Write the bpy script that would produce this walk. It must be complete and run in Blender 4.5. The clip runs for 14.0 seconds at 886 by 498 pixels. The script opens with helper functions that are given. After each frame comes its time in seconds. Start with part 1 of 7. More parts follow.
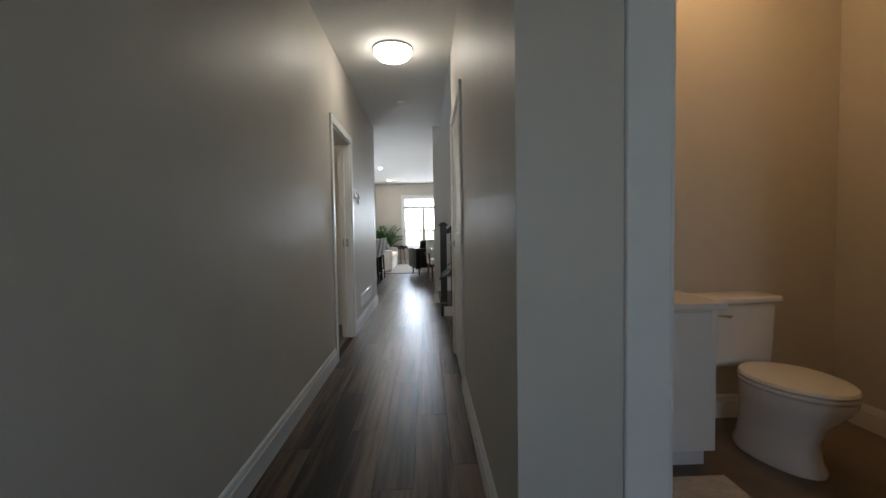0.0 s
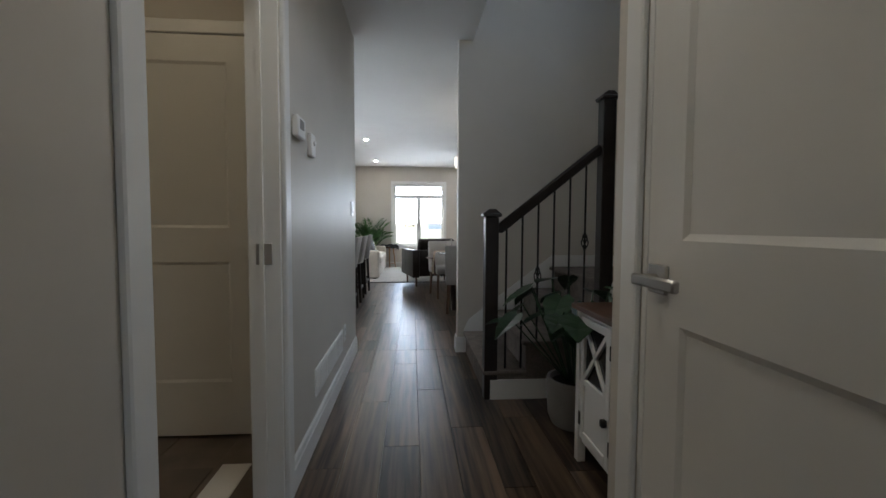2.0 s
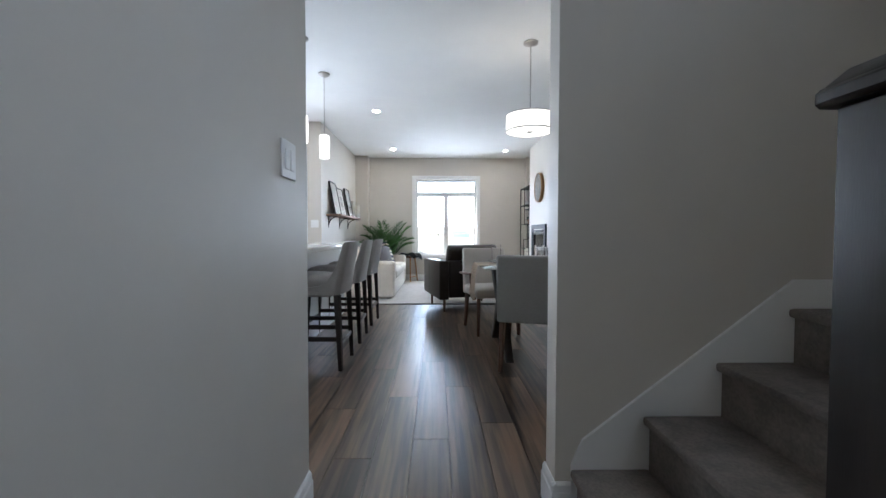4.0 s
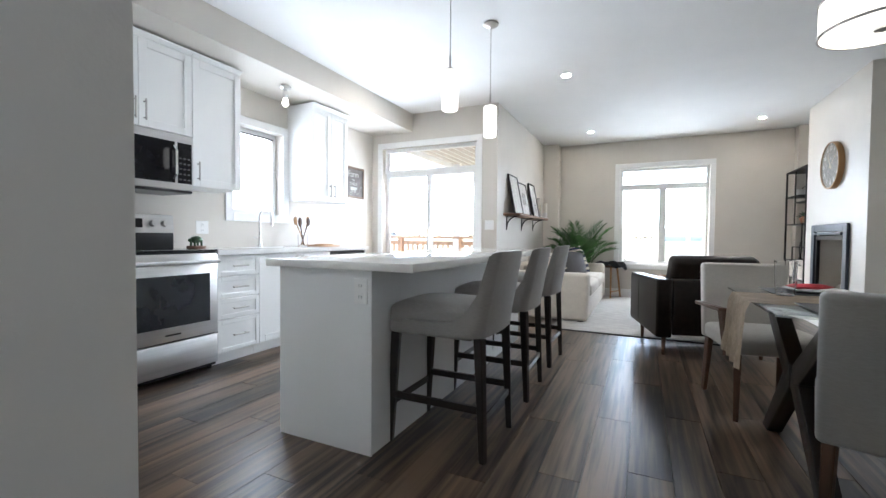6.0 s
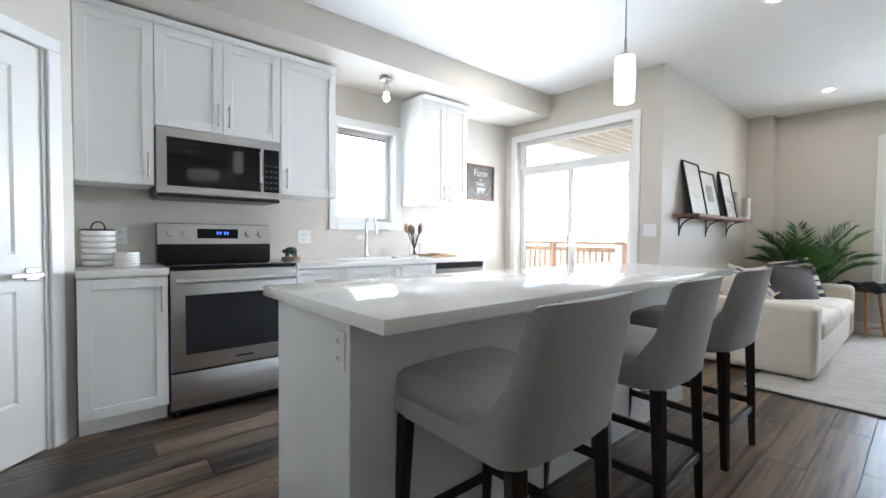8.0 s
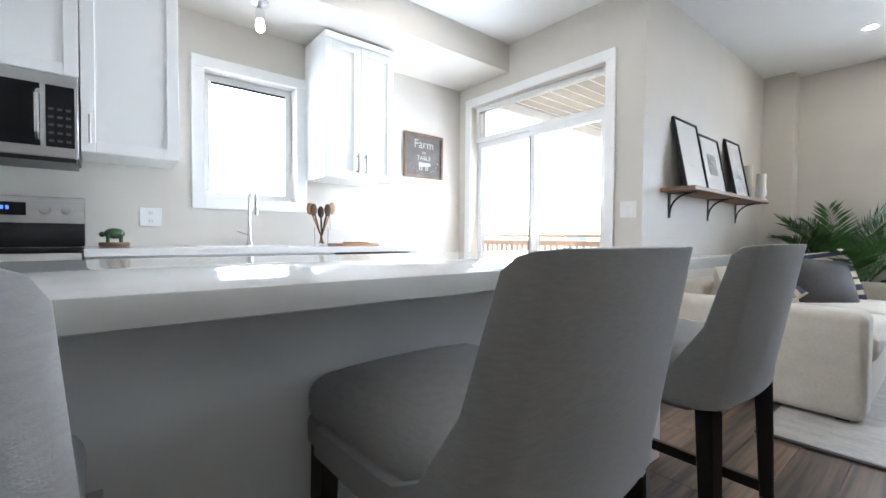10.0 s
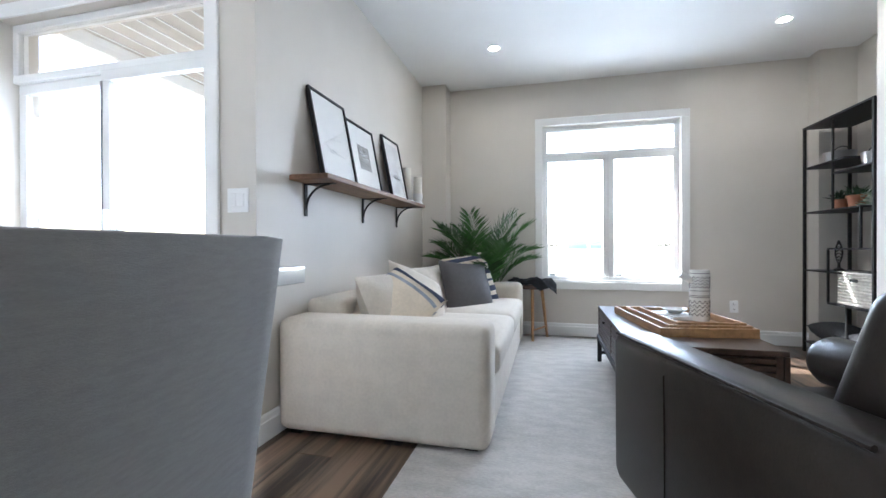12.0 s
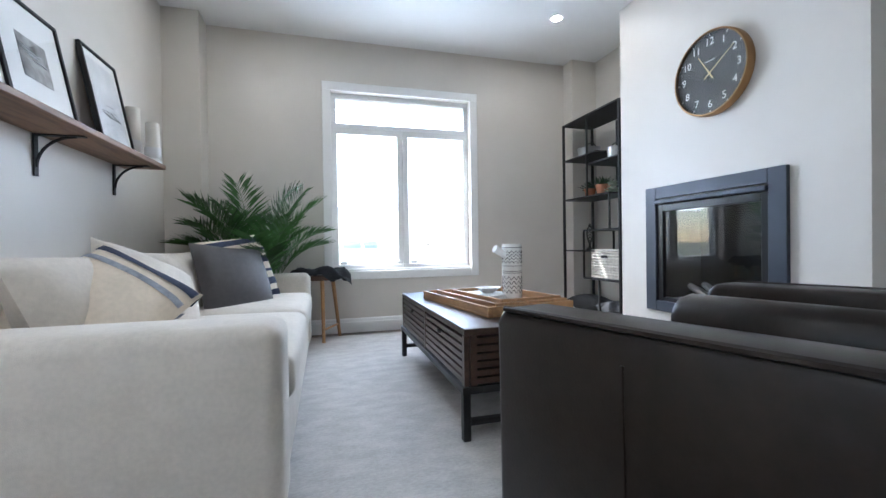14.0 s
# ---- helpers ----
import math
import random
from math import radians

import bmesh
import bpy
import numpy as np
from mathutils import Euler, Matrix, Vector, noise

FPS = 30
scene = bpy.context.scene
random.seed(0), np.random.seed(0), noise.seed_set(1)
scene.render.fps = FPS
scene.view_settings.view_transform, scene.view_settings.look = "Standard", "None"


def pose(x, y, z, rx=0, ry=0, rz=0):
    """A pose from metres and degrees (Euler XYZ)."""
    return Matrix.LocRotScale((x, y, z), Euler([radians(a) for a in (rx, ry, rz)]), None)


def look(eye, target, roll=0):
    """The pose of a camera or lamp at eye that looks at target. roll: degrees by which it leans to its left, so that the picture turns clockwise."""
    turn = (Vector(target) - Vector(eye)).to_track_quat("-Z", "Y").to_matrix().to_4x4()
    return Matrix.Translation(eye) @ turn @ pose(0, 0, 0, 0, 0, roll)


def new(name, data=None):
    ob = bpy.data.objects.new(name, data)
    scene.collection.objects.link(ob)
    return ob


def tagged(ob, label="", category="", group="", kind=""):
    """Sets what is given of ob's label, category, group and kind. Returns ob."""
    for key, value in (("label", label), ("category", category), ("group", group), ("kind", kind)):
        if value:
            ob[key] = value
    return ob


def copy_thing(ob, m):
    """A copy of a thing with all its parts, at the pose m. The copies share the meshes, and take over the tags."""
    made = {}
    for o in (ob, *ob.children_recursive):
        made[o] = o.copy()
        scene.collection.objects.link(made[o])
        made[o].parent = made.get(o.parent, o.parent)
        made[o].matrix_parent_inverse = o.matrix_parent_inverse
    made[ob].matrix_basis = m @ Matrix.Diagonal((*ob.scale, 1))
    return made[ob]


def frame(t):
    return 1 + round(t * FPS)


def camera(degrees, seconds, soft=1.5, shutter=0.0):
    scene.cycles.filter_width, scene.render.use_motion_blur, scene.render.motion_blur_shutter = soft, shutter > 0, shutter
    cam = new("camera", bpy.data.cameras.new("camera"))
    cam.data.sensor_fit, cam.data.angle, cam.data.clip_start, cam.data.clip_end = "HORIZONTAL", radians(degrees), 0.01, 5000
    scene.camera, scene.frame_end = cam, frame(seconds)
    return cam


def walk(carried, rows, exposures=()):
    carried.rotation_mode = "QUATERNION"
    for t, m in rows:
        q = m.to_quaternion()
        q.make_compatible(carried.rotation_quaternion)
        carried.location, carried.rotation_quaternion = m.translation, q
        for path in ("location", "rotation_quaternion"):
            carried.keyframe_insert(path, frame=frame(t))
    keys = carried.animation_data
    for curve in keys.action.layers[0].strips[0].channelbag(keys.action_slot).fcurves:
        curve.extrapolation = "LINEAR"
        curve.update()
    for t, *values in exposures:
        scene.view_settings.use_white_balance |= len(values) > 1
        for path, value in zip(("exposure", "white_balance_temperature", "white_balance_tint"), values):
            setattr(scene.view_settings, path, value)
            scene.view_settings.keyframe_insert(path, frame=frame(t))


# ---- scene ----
cam = camera(93.0, 14.0)
PATH = [
    (0, (0.388, -0.099, 1.106), (0.464, 1.897, 1.021), -0.9),
    (0.5, (0.363, 0.613, 1.157), (0.44, 2.608, 1.032), -0.3),
    (1, (0.248, 1.345, 1.121), (0.326, 3.341, 1.012), 0.1),
    (1.5, (0.172, 2.032, 1.123), (0.263, 4.026, 1.01), 0.3),
    (2, (0.094, 2.702, 1.106), (0.243, 4.693, 1.001), 0.3),
    (4.5, (0.062, 5.278, 0.998), (-0.019, 7.276, 0.939), 0.0),
    (5, (0.016, 5.614, 0.99), (-0.306, 7.587, 0.932), 0.2),
    (5.5, (0.018, 5.951, 0.997), (-0.591, 7.855, 0.941), 0.2),
    (6, (0.002, 6.223, 1.033), (-0.857, 8.028, 0.975), 0.5),
    (6.5, (0.01, 6.462, 1.08), (-1.072, 8.143, 1.029), 0.4),
    (7, (0.031, 6.697, 1.121), (-1.249, 8.233, 1.067), 0.5),
    (9.5, (-0.254, 8.163, 1.047), (-1.857, 9.357, 0.988), 0.3),
    (10, (-0.307, 8.46, 0.98), (-1.854, 9.726, 0.926), 0.4),
    (10.5, (-0.326, 8.757, 0.955), (-1.619, 10.282, 0.91), 0.3),
    (11, (-0.317, 9.08, 0.935), (-1.284, 10.83, 0.91), 0.1),
    (11.5, (-0.331, 9.371, 0.938), (-1.054, 11.235, 0.917), 0.0),
    (12, (-0.319, 9.625, 0.959), (-0.81, 11.563, 0.949), -0.2),
    (12.5, (-0.326, 9.869, 0.957), (-0.563, 11.854, 0.948), -0.4),
    (13, (-0.355, 10.043, 0.899), (-0.329, 12.043, 0.893), -0.6),
    (13.5, (-0.414, 10.181, 0.86), (-0.116, 12.159, 0.846), -0.8),
    (14, (-0.466, 10.289, 0.809), (0.076, 12.214, 0.792), -0.8),
]
walk(cam, [(t, look(eye, target, roll)) for t, eye, target, roll in PATH], [(0, 2.15, 6200, 10), (0.5, 1.88, 6150, 10), (1, 1.52, 6050, 10), (1.5, 1.54, 6050, 10), (2.2, 1.9, 6050, 10), (4.3, 2.22, 5650, 10), (5.5, 2.25, 5850, 10), (7, 2.15, 6050, 10), (9.5, 2.18, 5950, 10), (10.5, 2.14, 5800, 10), (12, 2.2, 5600, 10), (13, 2.13, 5480, 10), (14, 2.12, 5450, 10)])

# ---- light ----
SUN_DIR = Vector((1.5, -1.05, -1.75)).normalized()
sun = new("sun", bpy.data.lights.new("sun", "SUN"))
sun.data.energy, sun.data.angle, sun.data.color = 4.0, radians(0.5), (1.0, 0.95, 0.88)
sun.matrix_world = look((-6, 6, 8), Vector((-6, 6, 8)) + SUN_DIR)
world = bpy.data.worlds.new("world")
scene.world = world
world.use_nodes = True
wn = world.node_tree
sky = wn.nodes.new("ShaderNodeTexSky")
sky.sky_type, sky.sun_disc = "NISHITA", False
sky.sun_elevation = math.asin(-SUN_DIR.z)
sky.sun_rotation = math.atan2(-SUN_DIR.x, -SUN_DIR.y)
wn.nodes["Background"].inputs[1].default_value = 0.15
wn.links.new(sky.outputs[0], wn.nodes["Background"].inputs[0])
scene.view_settings.exposure = 2.2


def window_light(name, w, h, watts, m, spread=144):
    """An area lamp set in a window's opening to stand in for sky light."""
    la = bpy.data.lights.new(name, "AREA")
    la.shape, la.size, la.size_y, la.energy, la.color = "RECTANGLE", w, h, watts, (0.84, 0.92, 1.0)
    la.spread = radians(spread)
    ob = new(name, la)
    ob.matrix_world = m
    return ob


window_light("living_window_light", 1.30, 1.00, 11.5, look((0.31, 14.50, 1.70), (0.31, 13.5, 1.53)))
window_light("kitchen_window_light", 0.58, 0.82, 4.5, look((-3.78, 9.345, 1.69), (-2.8, 9.345, 1.69)))
window_light("patio_light", 1.38, 0.62, 11.0, look((-2.73, 11.555, 1.46), (-2.73, 10.5, 1.46)))
# Added aimed lamp that lifts the hall's west wall; its window is unseen.
window_light("stair_fill_light", 1.20, 1.10, 1.6, look((2.44, 4.80, 4.15), (-0.40, 5.3, 1.4)), 70)
# Lamp for daylight from the unseen front door's glass.
window_light("entry_light", 0.58, 1.36, 0.7, look((0.51, -1.83, 1.20), (0.51, 0, 1.20)))
scene.cycles.max_bounces = 10
scene.cycles.diffuse_bounces = 6


# ---- materials ----
def mat(name, base, rough=0.5, metal=0.0, scale=8.0, vary=0.08, bump=0.0, bscale=60.0, stretch=(1, 1, 1), second=None, coat=0.0, obj_vary=0.0, spec=0.5, sheen=0.0, spread=0.24):
    """Two scales of noise over a base colour, fine relief, and a change from piece to piece."""
    m = bpy.data.materials.new(name)
    m.use_nodes = True
    t = m.node_tree
    b = t.nodes["Principled BSDF"]
    b.inputs["Roughness"].default_value, b.inputs["Metallic"].default_value = rough, metal
    b.inputs["Specular IOR Level"].default_value = spec
    b.inputs["Coat Weight"].default_value = coat
    b.inputs["Sheen Weight"].default_value = sheen
    co = t.nodes.new("ShaderNodeTexCoord")
    mp = t.nodes.new("ShaderNodeMapping")
    mp.inputs["Scale"].default_value = stretch
    t.links.new(co.outputs["Object"], mp.inputs[0])
    vec = mp.outputs[0]
    if obj_vary:
        oi = t.nodes.new("ShaderNodeObjectInfo")
        add = t.nodes.new("ShaderNodeVectorMath")
        add.operation = "ADD"
        sc = t.nodes.new("ShaderNodeMath")
        sc.operation, sc.inputs[1].default_value = "MULTIPLY", 37.0
        t.links.new(oi.outputs["Random"], sc.inputs[0])
        t.links.new(vec, add.inputs[0])
        t.links.new(sc.outputs[0], add.inputs[1])
        vec = add.outputs[0]
    n1 = t.nodes.new("ShaderNodeTexNoise")
    n1.inputs["Scale"].default_value, n1.inputs["Detail"].default_value = scale, 6.0
    t.links.new(vec, n1.inputs["Vector"])
    n2 = t.nodes.new("ShaderNodeTexNoise")
    n2.inputs["Scale"].default_value, n2.inputs["Detail"].default_value = scale * 0.15, 2.0
    t.links.new(vec, n2.inputs["Vector"])
    mul = t.nodes.new("ShaderNodeMath")
    mul.operation = "ADD"
    t.links.new(n1.outputs["Fac"], mul.inputs[0])
    t.links.new(n2.outputs["Fac"], mul.inputs[1])
    rng = t.nodes.new("ShaderNodeMapRange")
    rng.inputs["From Min"].default_value, rng.inputs["From Max"].default_value = 1 - spread, 1 + spread
    t.links.new(mul.outputs[0], rng.inputs["Value"])
    mix = t.nodes.new("ShaderNodeMix")
    mix.data_type = "RGBA"
    lo = second or tuple(c * (1 - vary) for c in base)
    hi = base if second else tuple(min(1, c * (1 + vary)) for c in base)
    mix.inputs["A"].default_value, mix.inputs["B"].default_value = (*lo, 1), (*hi, 1)
    t.links.new(rng.outputs[0], mix.inputs["Factor"])
    col = mix.outputs["Result"]
    if obj_vary:
        hsv = t.nodes.new("ShaderNodeHueSaturation")
        mr = t.nodes.new("ShaderNodeMapRange")
        mr.inputs["To Min"].default_value, mr.inputs["To Max"].default_value = 1 - obj_vary, 1 + obj_vary
        t.links.new(oi.outputs["Random"], mr.inputs["Value"])
        t.links.new(mr.outputs[0], hsv.inputs["Value"])
        t.links.new(col, hsv.inputs["Color"])
        col = hsv.outputs[0]
    t.links.new(col, b.inputs["Base Color"])
    if bump:
        bn = t.nodes.new("ShaderNodeTexNoise")
        bn.inputs["Scale"].default_value, bn.inputs["Detail"].default_value = bscale, 3.0
        t.links.new(vec, bn.inputs["Vector"])
        bp = t.nodes.new("ShaderNodeBump")
        bp.inputs["Strength"].default_value, bp.inputs["Distance"].default_value = bump, 0.004
        t.links.new(bn.outputs["Fac"], bp.inputs["Height"])
        t.links.new(bp.outputs[0], b.inputs["Normal"])
    return m


def emit(name, color, strength):
    m = bpy.data.materials.new(name)
    m.use_nodes = True
    b = m.node_tree.nodes["Principled BSDF"]
    b.inputs["Base Color"].default_value = (*color, 1)
    b.inputs["Emission Color"].default_value = (*color, 1)
    b.inputs["Emission Strength"].default_value = strength
    return m


def glass(name, tint=(1, 1, 1), rough=0.0, ior=1.45):
    m = bpy.data.materials.new(name)
    m.use_nodes = True
    b = m.node_tree.nodes["Principled BSDF"]
    b.inputs["Base Color"].default_value = (*tint, 1)
    b.inputs["Transmission Weight"].default_value = 1.0
    b.inputs["Roughness"].default_value, b.inputs["IOR"].default_value = rough, ior
    return m


M_WALL = mat("wall_paint_greige", (0.605, 0.568, 0.515), 0.5, scale=3, vary=0.03, bump=0.05, bscale=220)
M_CEIL = mat("ceiling_paint_white", (0.80, 0.80, 0.79), 0.85, scale=3, vary=0.02, bump=0.12, bscale=160)
M_TRIM = mat("trim_paint_white", (0.80, 0.80, 0.79), 0.35, scale=5, vary=0.02, bump=0.03, bscale=90)
M_DOOR = mat("door_paint_white", (0.78, 0.77, 0.74), 0.38, scale=4, vary=0.02, bump=0.04, bscale=70)
M_PLANK = mat("laminate_plank", (0.178, 0.118, 0.077), 0.31, scale=8, vary=0.3, second=(0.016, 0.012, 0.010), bump=0.08, bscale=60, stretch=(4.6, 0.20, 1), obj_vary=0.17, spec=0.45, spread=0.19)
M_SUBFLOOR = mat("plank_joint_dark", (0.03, 0.022, 0.018), 0.7)
M_TILE = mat("floor_tile_brown", (0.16, 0.125, 0.10), 0.4, scale=6, vary=0.25, bump=0.05, bscale=30)
M_CAB = mat("cabinet_lacquer_white", (0.80, 0.80, 0.79), 0.33, scale=4, vary=0.015)
M_ISLAND = mat("island_paint_white", (0.76, 0.77, 0.77), 0.38, scale=4, vary=0.02, bump=0.03, bscale=120)
M_QUARTZ = mat("quartz_white", (0.80, 0.79, 0.77), 0.07, scale=14, vary=0.04, spec=0.6)
M_STEEL = mat("brushed_steel", (0.56, 0.56, 0.56), 0.28, 1.0, scale=30, vary=0.06, stretch=(1, 0.05, 8), bump=0.02, bscale=150)
M_CHROME = mat("chrome", (0.75, 0.75, 0.75), 0.12, 1.0, vary=0.02)
M_NICKEL = mat("satin_nickel", (0.50, 0.48, 0.46), 0.3, 1.0, vary=0.04)
M_BLACKGLASS = mat("black_glass", (0.008, 0.008, 0.010), 0.05, vary=0.05, spec=0.3)
M_BLACK = mat("black_enamel", (0.014, 0.014, 0.015), 0.28, vary=0.1, spec=0.3)
M_FPMETAL = mat("fireplace_metal_dark", (0.035, 0.042, 0.058), 0.45, 0.3, vary=0.1)
M_STOOL = mat("stool_fabric_grey", (0.31, 0.298, 0.288), 0.9, scale=330, vary=0.07, bump=0.25, bscale=420, stretch=(1, 1, 5), sheen=0.2)
M_DINFAB = mat("dining_fabric_grey", (0.27, 0.262, 0.252), 0.92, scale=330, vary=0.07, bump=0.25, bscale=420, stretch=(1, 1, 5), sheen=0.2)
M_DINCREAM = mat("dining_fabric_cream", (0.52, 0.49, 0.45), 0.92, scale=330, vary=0.06, bump=0.25, bscale=420, stretch=(1, 1, 5), sheen=0.2)
M_DARKWOOD = mat("dark_stained_wood", (0.018, 0.0125, 0.010), 0.32, scale=10, vary=0.3, stretch=(8, 8, 1), bump=0.05)
M_WALNUT = mat("walnut_wood", (0.085, 0.040, 0.021), 0.38, scale=8, vary=0.3, stretch=(6, 6, 0.8), bump=0.05)
M_SOFA = mat("sofa_linen_ivory", (0.60, 0.545, 0.47), 0.92, scale=70, vary=0.06, bump=0.3, bscale=380, sheen=0.15)
M_LEATHER = mat("dark_brown_leather", (0.017, 0.0120, 0.0095), 0.34, scale=25, vary=0.25, bump=0.07, bscale=160, spec=0.24)
M_RUG = mat("rug_wool_cream", (0.43, 0.41, 0.385), 0.96, scale=70, vary=0.13, bump=0.8, bscale=150, stretch=(0.8, 1.5, 1))
M_RUGEDGE = mat("rug_binding_dark", (0.05, 0.045, 0.045), 0.9)
M_TABLE = mat("espresso_wood", (0.060, 0.036, 0.024), 0.33, scale=9, vary=0.35, stretch=(5, 0.6, 5), bump=0.06)
M_TRAY = mat("acacia_tray_wood", (0.38, 0.21, 0.09), 0.45, scale=9, vary=0.25, stretch=(5, 0.6, 5), bump=0.05)
M_SHELFWOOD = mat("reclaimed_shelf_wood", (0.20, 0.115, 0.07), 0.55, scale=9, vary=0.35, stretch=(6, 0.6, 6), bump=0.12)
M_IRON = mat("black_iron", (0.022, 0.021, 0.021), 0.5, 0.5, vary=0.15, bump=0.05)
M_PAPER = mat("art_paper", (0.78, 0.78, 0.77), 0.6, vary=0.02)
M_INK = mat("art_ink_grey", (0.035, 0.035, 0.037), 0.7, scale=18, vary=0.8, second=(0.45, 0.45, 0.45))
M_INKLIGHT = mat("art_wash_grey", (0.74, 0.75, 0.76), 0.7, scale=7, vary=0.3, second=(0.50, 0.52, 0.55))
M_LEAF = mat("palm_leaf_green", (0.045, 0.125, 0.026), 0.40, scale=12, vary=0.35, obj_vary=0.3)
M_LEAFDARK = mat("dark_leaf_green", (0.022, 0.055, 0.022), 0.35, scale=12, vary=0.3, obj_vary=0.25)
M_STEM = mat("plant_stem", (0.10, 0.11, 0.04), 0.6)
M_SOIL = mat("potting_soil", (0.03, 0.022, 0.016), 0.95, scale=40, vary=0.4, bump=0.5)
M_POT = mat("grey_ceramic_pot", (0.25, 0.24, 0.23), 0.6, vary=0.08)
M_TERRA = mat("terracotta", (0.42, 0.17, 0.09), 0.8, vary=0.12)
M_CERAMIC = mat("white_ceramic", (0.80, 0.79, 0.77), 0.18, vary=0.02)
M_CARPET = mat("stair_carpet_taupe", (0.20, 0.172, 0.15), 0.98, scale=90, vary=0.2, bump=0.6, bscale=300)
M_NAVY = mat("navy_woven", (0.035, 0.045, 0.085), 0.9, scale=60, vary=0.25, bump=0.3, bscale=350)
M_CHARCOAL = mat("charcoal_cushion", (0.062, 0.056, 0.057), 0.6, scale=40, vary=0.12, bump=0.2, bscale=300)
M_CREAMCUSH = mat("cream_cushion", (0.72, 0.63, 0.51), 0.9, scale=60, vary=0.06, bump=0.3, bscale=350)
M_BLACKKNIT = mat("black_throw", (0.02, 0.02, 0.022), 0.95, scale=50, vary=0.3, bump=0.6, bscale=180)
M_WICKER = mat("wicker_white", (0.58, 0.54, 0.48), 0.8, scale=40, vary=0.2, bump=0.8, bscale=110)
M_WAX = mat("candle_wax", (0.76, 0.72, 0.64), 0.5, vary=0.03)
M_PLASTIC = mat("switch_plastic_white", (0.78, 0.78, 0.77), 0.35, vary=0.01)
M_GREYBRICK = mat("burlap_beige", (0.52, 0.42, 0.31), 0.95, scale=60, vary=0.15, bump=0.4, bscale=300)
M_RED = mat("napkin_red", (0.42, 0.03, 0.04), 0.85, scale=40, vary=0.2)
M_SIGN = mat("sign_slate", (0.115, 0.10, 0.09), 0.7, scale=12, vary=0.3, bump=0.1)
M_SIGNFRAME = mat("sign_frame_barnwood", (0.16, 0.105, 0.07), 0.65, scale=10, vary=0.35, bump=0.15)
M_CHALK = mat("chalk_white", (0.44, 0.43, 0.40), 0.8, vary=0.1)
M_BRASS = mat("clock_brass", (0.34, 0.20, 0.095), 0.32, 1.0, vary=0.08)
M_CLOCKFACE = mat("clock_face_black", (0.022, 0.026, 0.026), 0.4, vary=0.15)
M_GOLD = mat("clock_hand_gold", (0.70, 0.58, 0.33), 0.35, 0.8)
M_DECK = mat("cedar_deck", (0.52, 0.32, 0.20), 0.8, scale=9, vary=0.2, stretch=(6, 0.6, 1), bump=0.1, obj_vary=0.1)
M_DECKGREY = mat("deck_board_pale", (0.50, 0.43, 0.36), 0.85, scale=9, vary=0.15, stretch=(0.6, 6, 1), obj_vary=0.1)
M_SIDING = mat("vinyl_siding_white", (0.72, 0.72, 0.72), 0.6, vary=0.03)
M_GRASS = mat("dry_spring_field", (0.34, 0.31, 0.23), 0.95, scale=0.8, vary=0.3, second=(0.26, 0.27, 0.15), bump=0.6, bscale=30)
M_SOFFIT = mat("porch_soffit", (0.42, 0.38, 0.34), 0.7, vary=0.05)
M_ROOF = mat("far_roof_shingle", (0.30, 0.29, 0.285), 0.9, scale=2, vary=0.2)
M_TREEFAR = mat("far_tree", (0.10, 0.095, 0.075), 0.95, scale=1.2, vary=0.3)
M_GLASS = glass("window_glass")
M_TGLASS = glass("tumbler_glass")
M_TABLEGLASS = glass("table_glass_green", (0.90, 0.97, 0.95))
M_SHADE = emit("lit_glass_shade", (1.0, 0.95, 0.87), 0.55)
M_DRUM = emit("lit_drum_shade", (1.0, 0.93, 0.82), 0.45)
M_BULB = emit("lit_bulb", (1.0, 0.93, 0.82), 3.5)
M_CANLIGHT = emit("downlight_lens", (1.0, 0.90, 0.76), 110.0)
M_DOME = emit("lit_dome_glass", (1.0, 0.90, 0.74), 4.5)
M_LED = emit("display_blue", (0.08, 0.2, 1.0), 0.35)
M_MIRROR = mat("mirror", (0.85, 0.85, 0.85), 0.02, 1.0, vary=0.0)


# ---- mesh tools ----
def box(bm, x0, x1, y0, y1, z0, z1, bevel=0.0, seg=1):
    b = bmesh.new()
    vs = [b.verts.new((x, y, z)) for x in (x0, x1) for y in (y0, y1) for z in (z0, z1)]
    for f in ((0, 1, 3, 2), (4, 6, 7, 5), (0, 4, 5, 1), (2, 3, 7, 6), (0, 2, 6, 4), (1, 5, 7, 3)):
        b.faces.new([vs[i] for i in f])
    if bevel:
        bmesh.ops.bevel(b, geom=b.edges[:], offset=bevel, segments=seg, affect="EDGES", profile=0.5, clamp_overlap=True)
    join(bm, b)
    return bm


def join(bm, b, m=None):
    if m is not None:
        bmesh.ops.transform(b, matrix=m, verts=b.verts[:])
    me = bpy.data.meshes.new("tmp")
    b.to_mesh(me)
    b.free()
    bm.from_mesh(me)
    bpy.data.meshes.remove(me)
    return bm


def cyl(bm, p0, p1, r0, r1=None, seg=16, caps=True):
    """A round bar from p0 to p1."""
    p0, p1 = Vector(p0), Vector(p1)
    d = p1 - p0
    b = bmesh.new()
    bmesh.ops.create_cone(b, cap_ends=caps, segments=seg, radius1=r0, radius2=r0 if r1 is None else r1, depth=d.length)
    m = Matrix.Translation((p0 + p1) / 2) @ d.to_track_quat("Z", "Y").to_matrix().to_4x4()
    return join(bm, b, m)


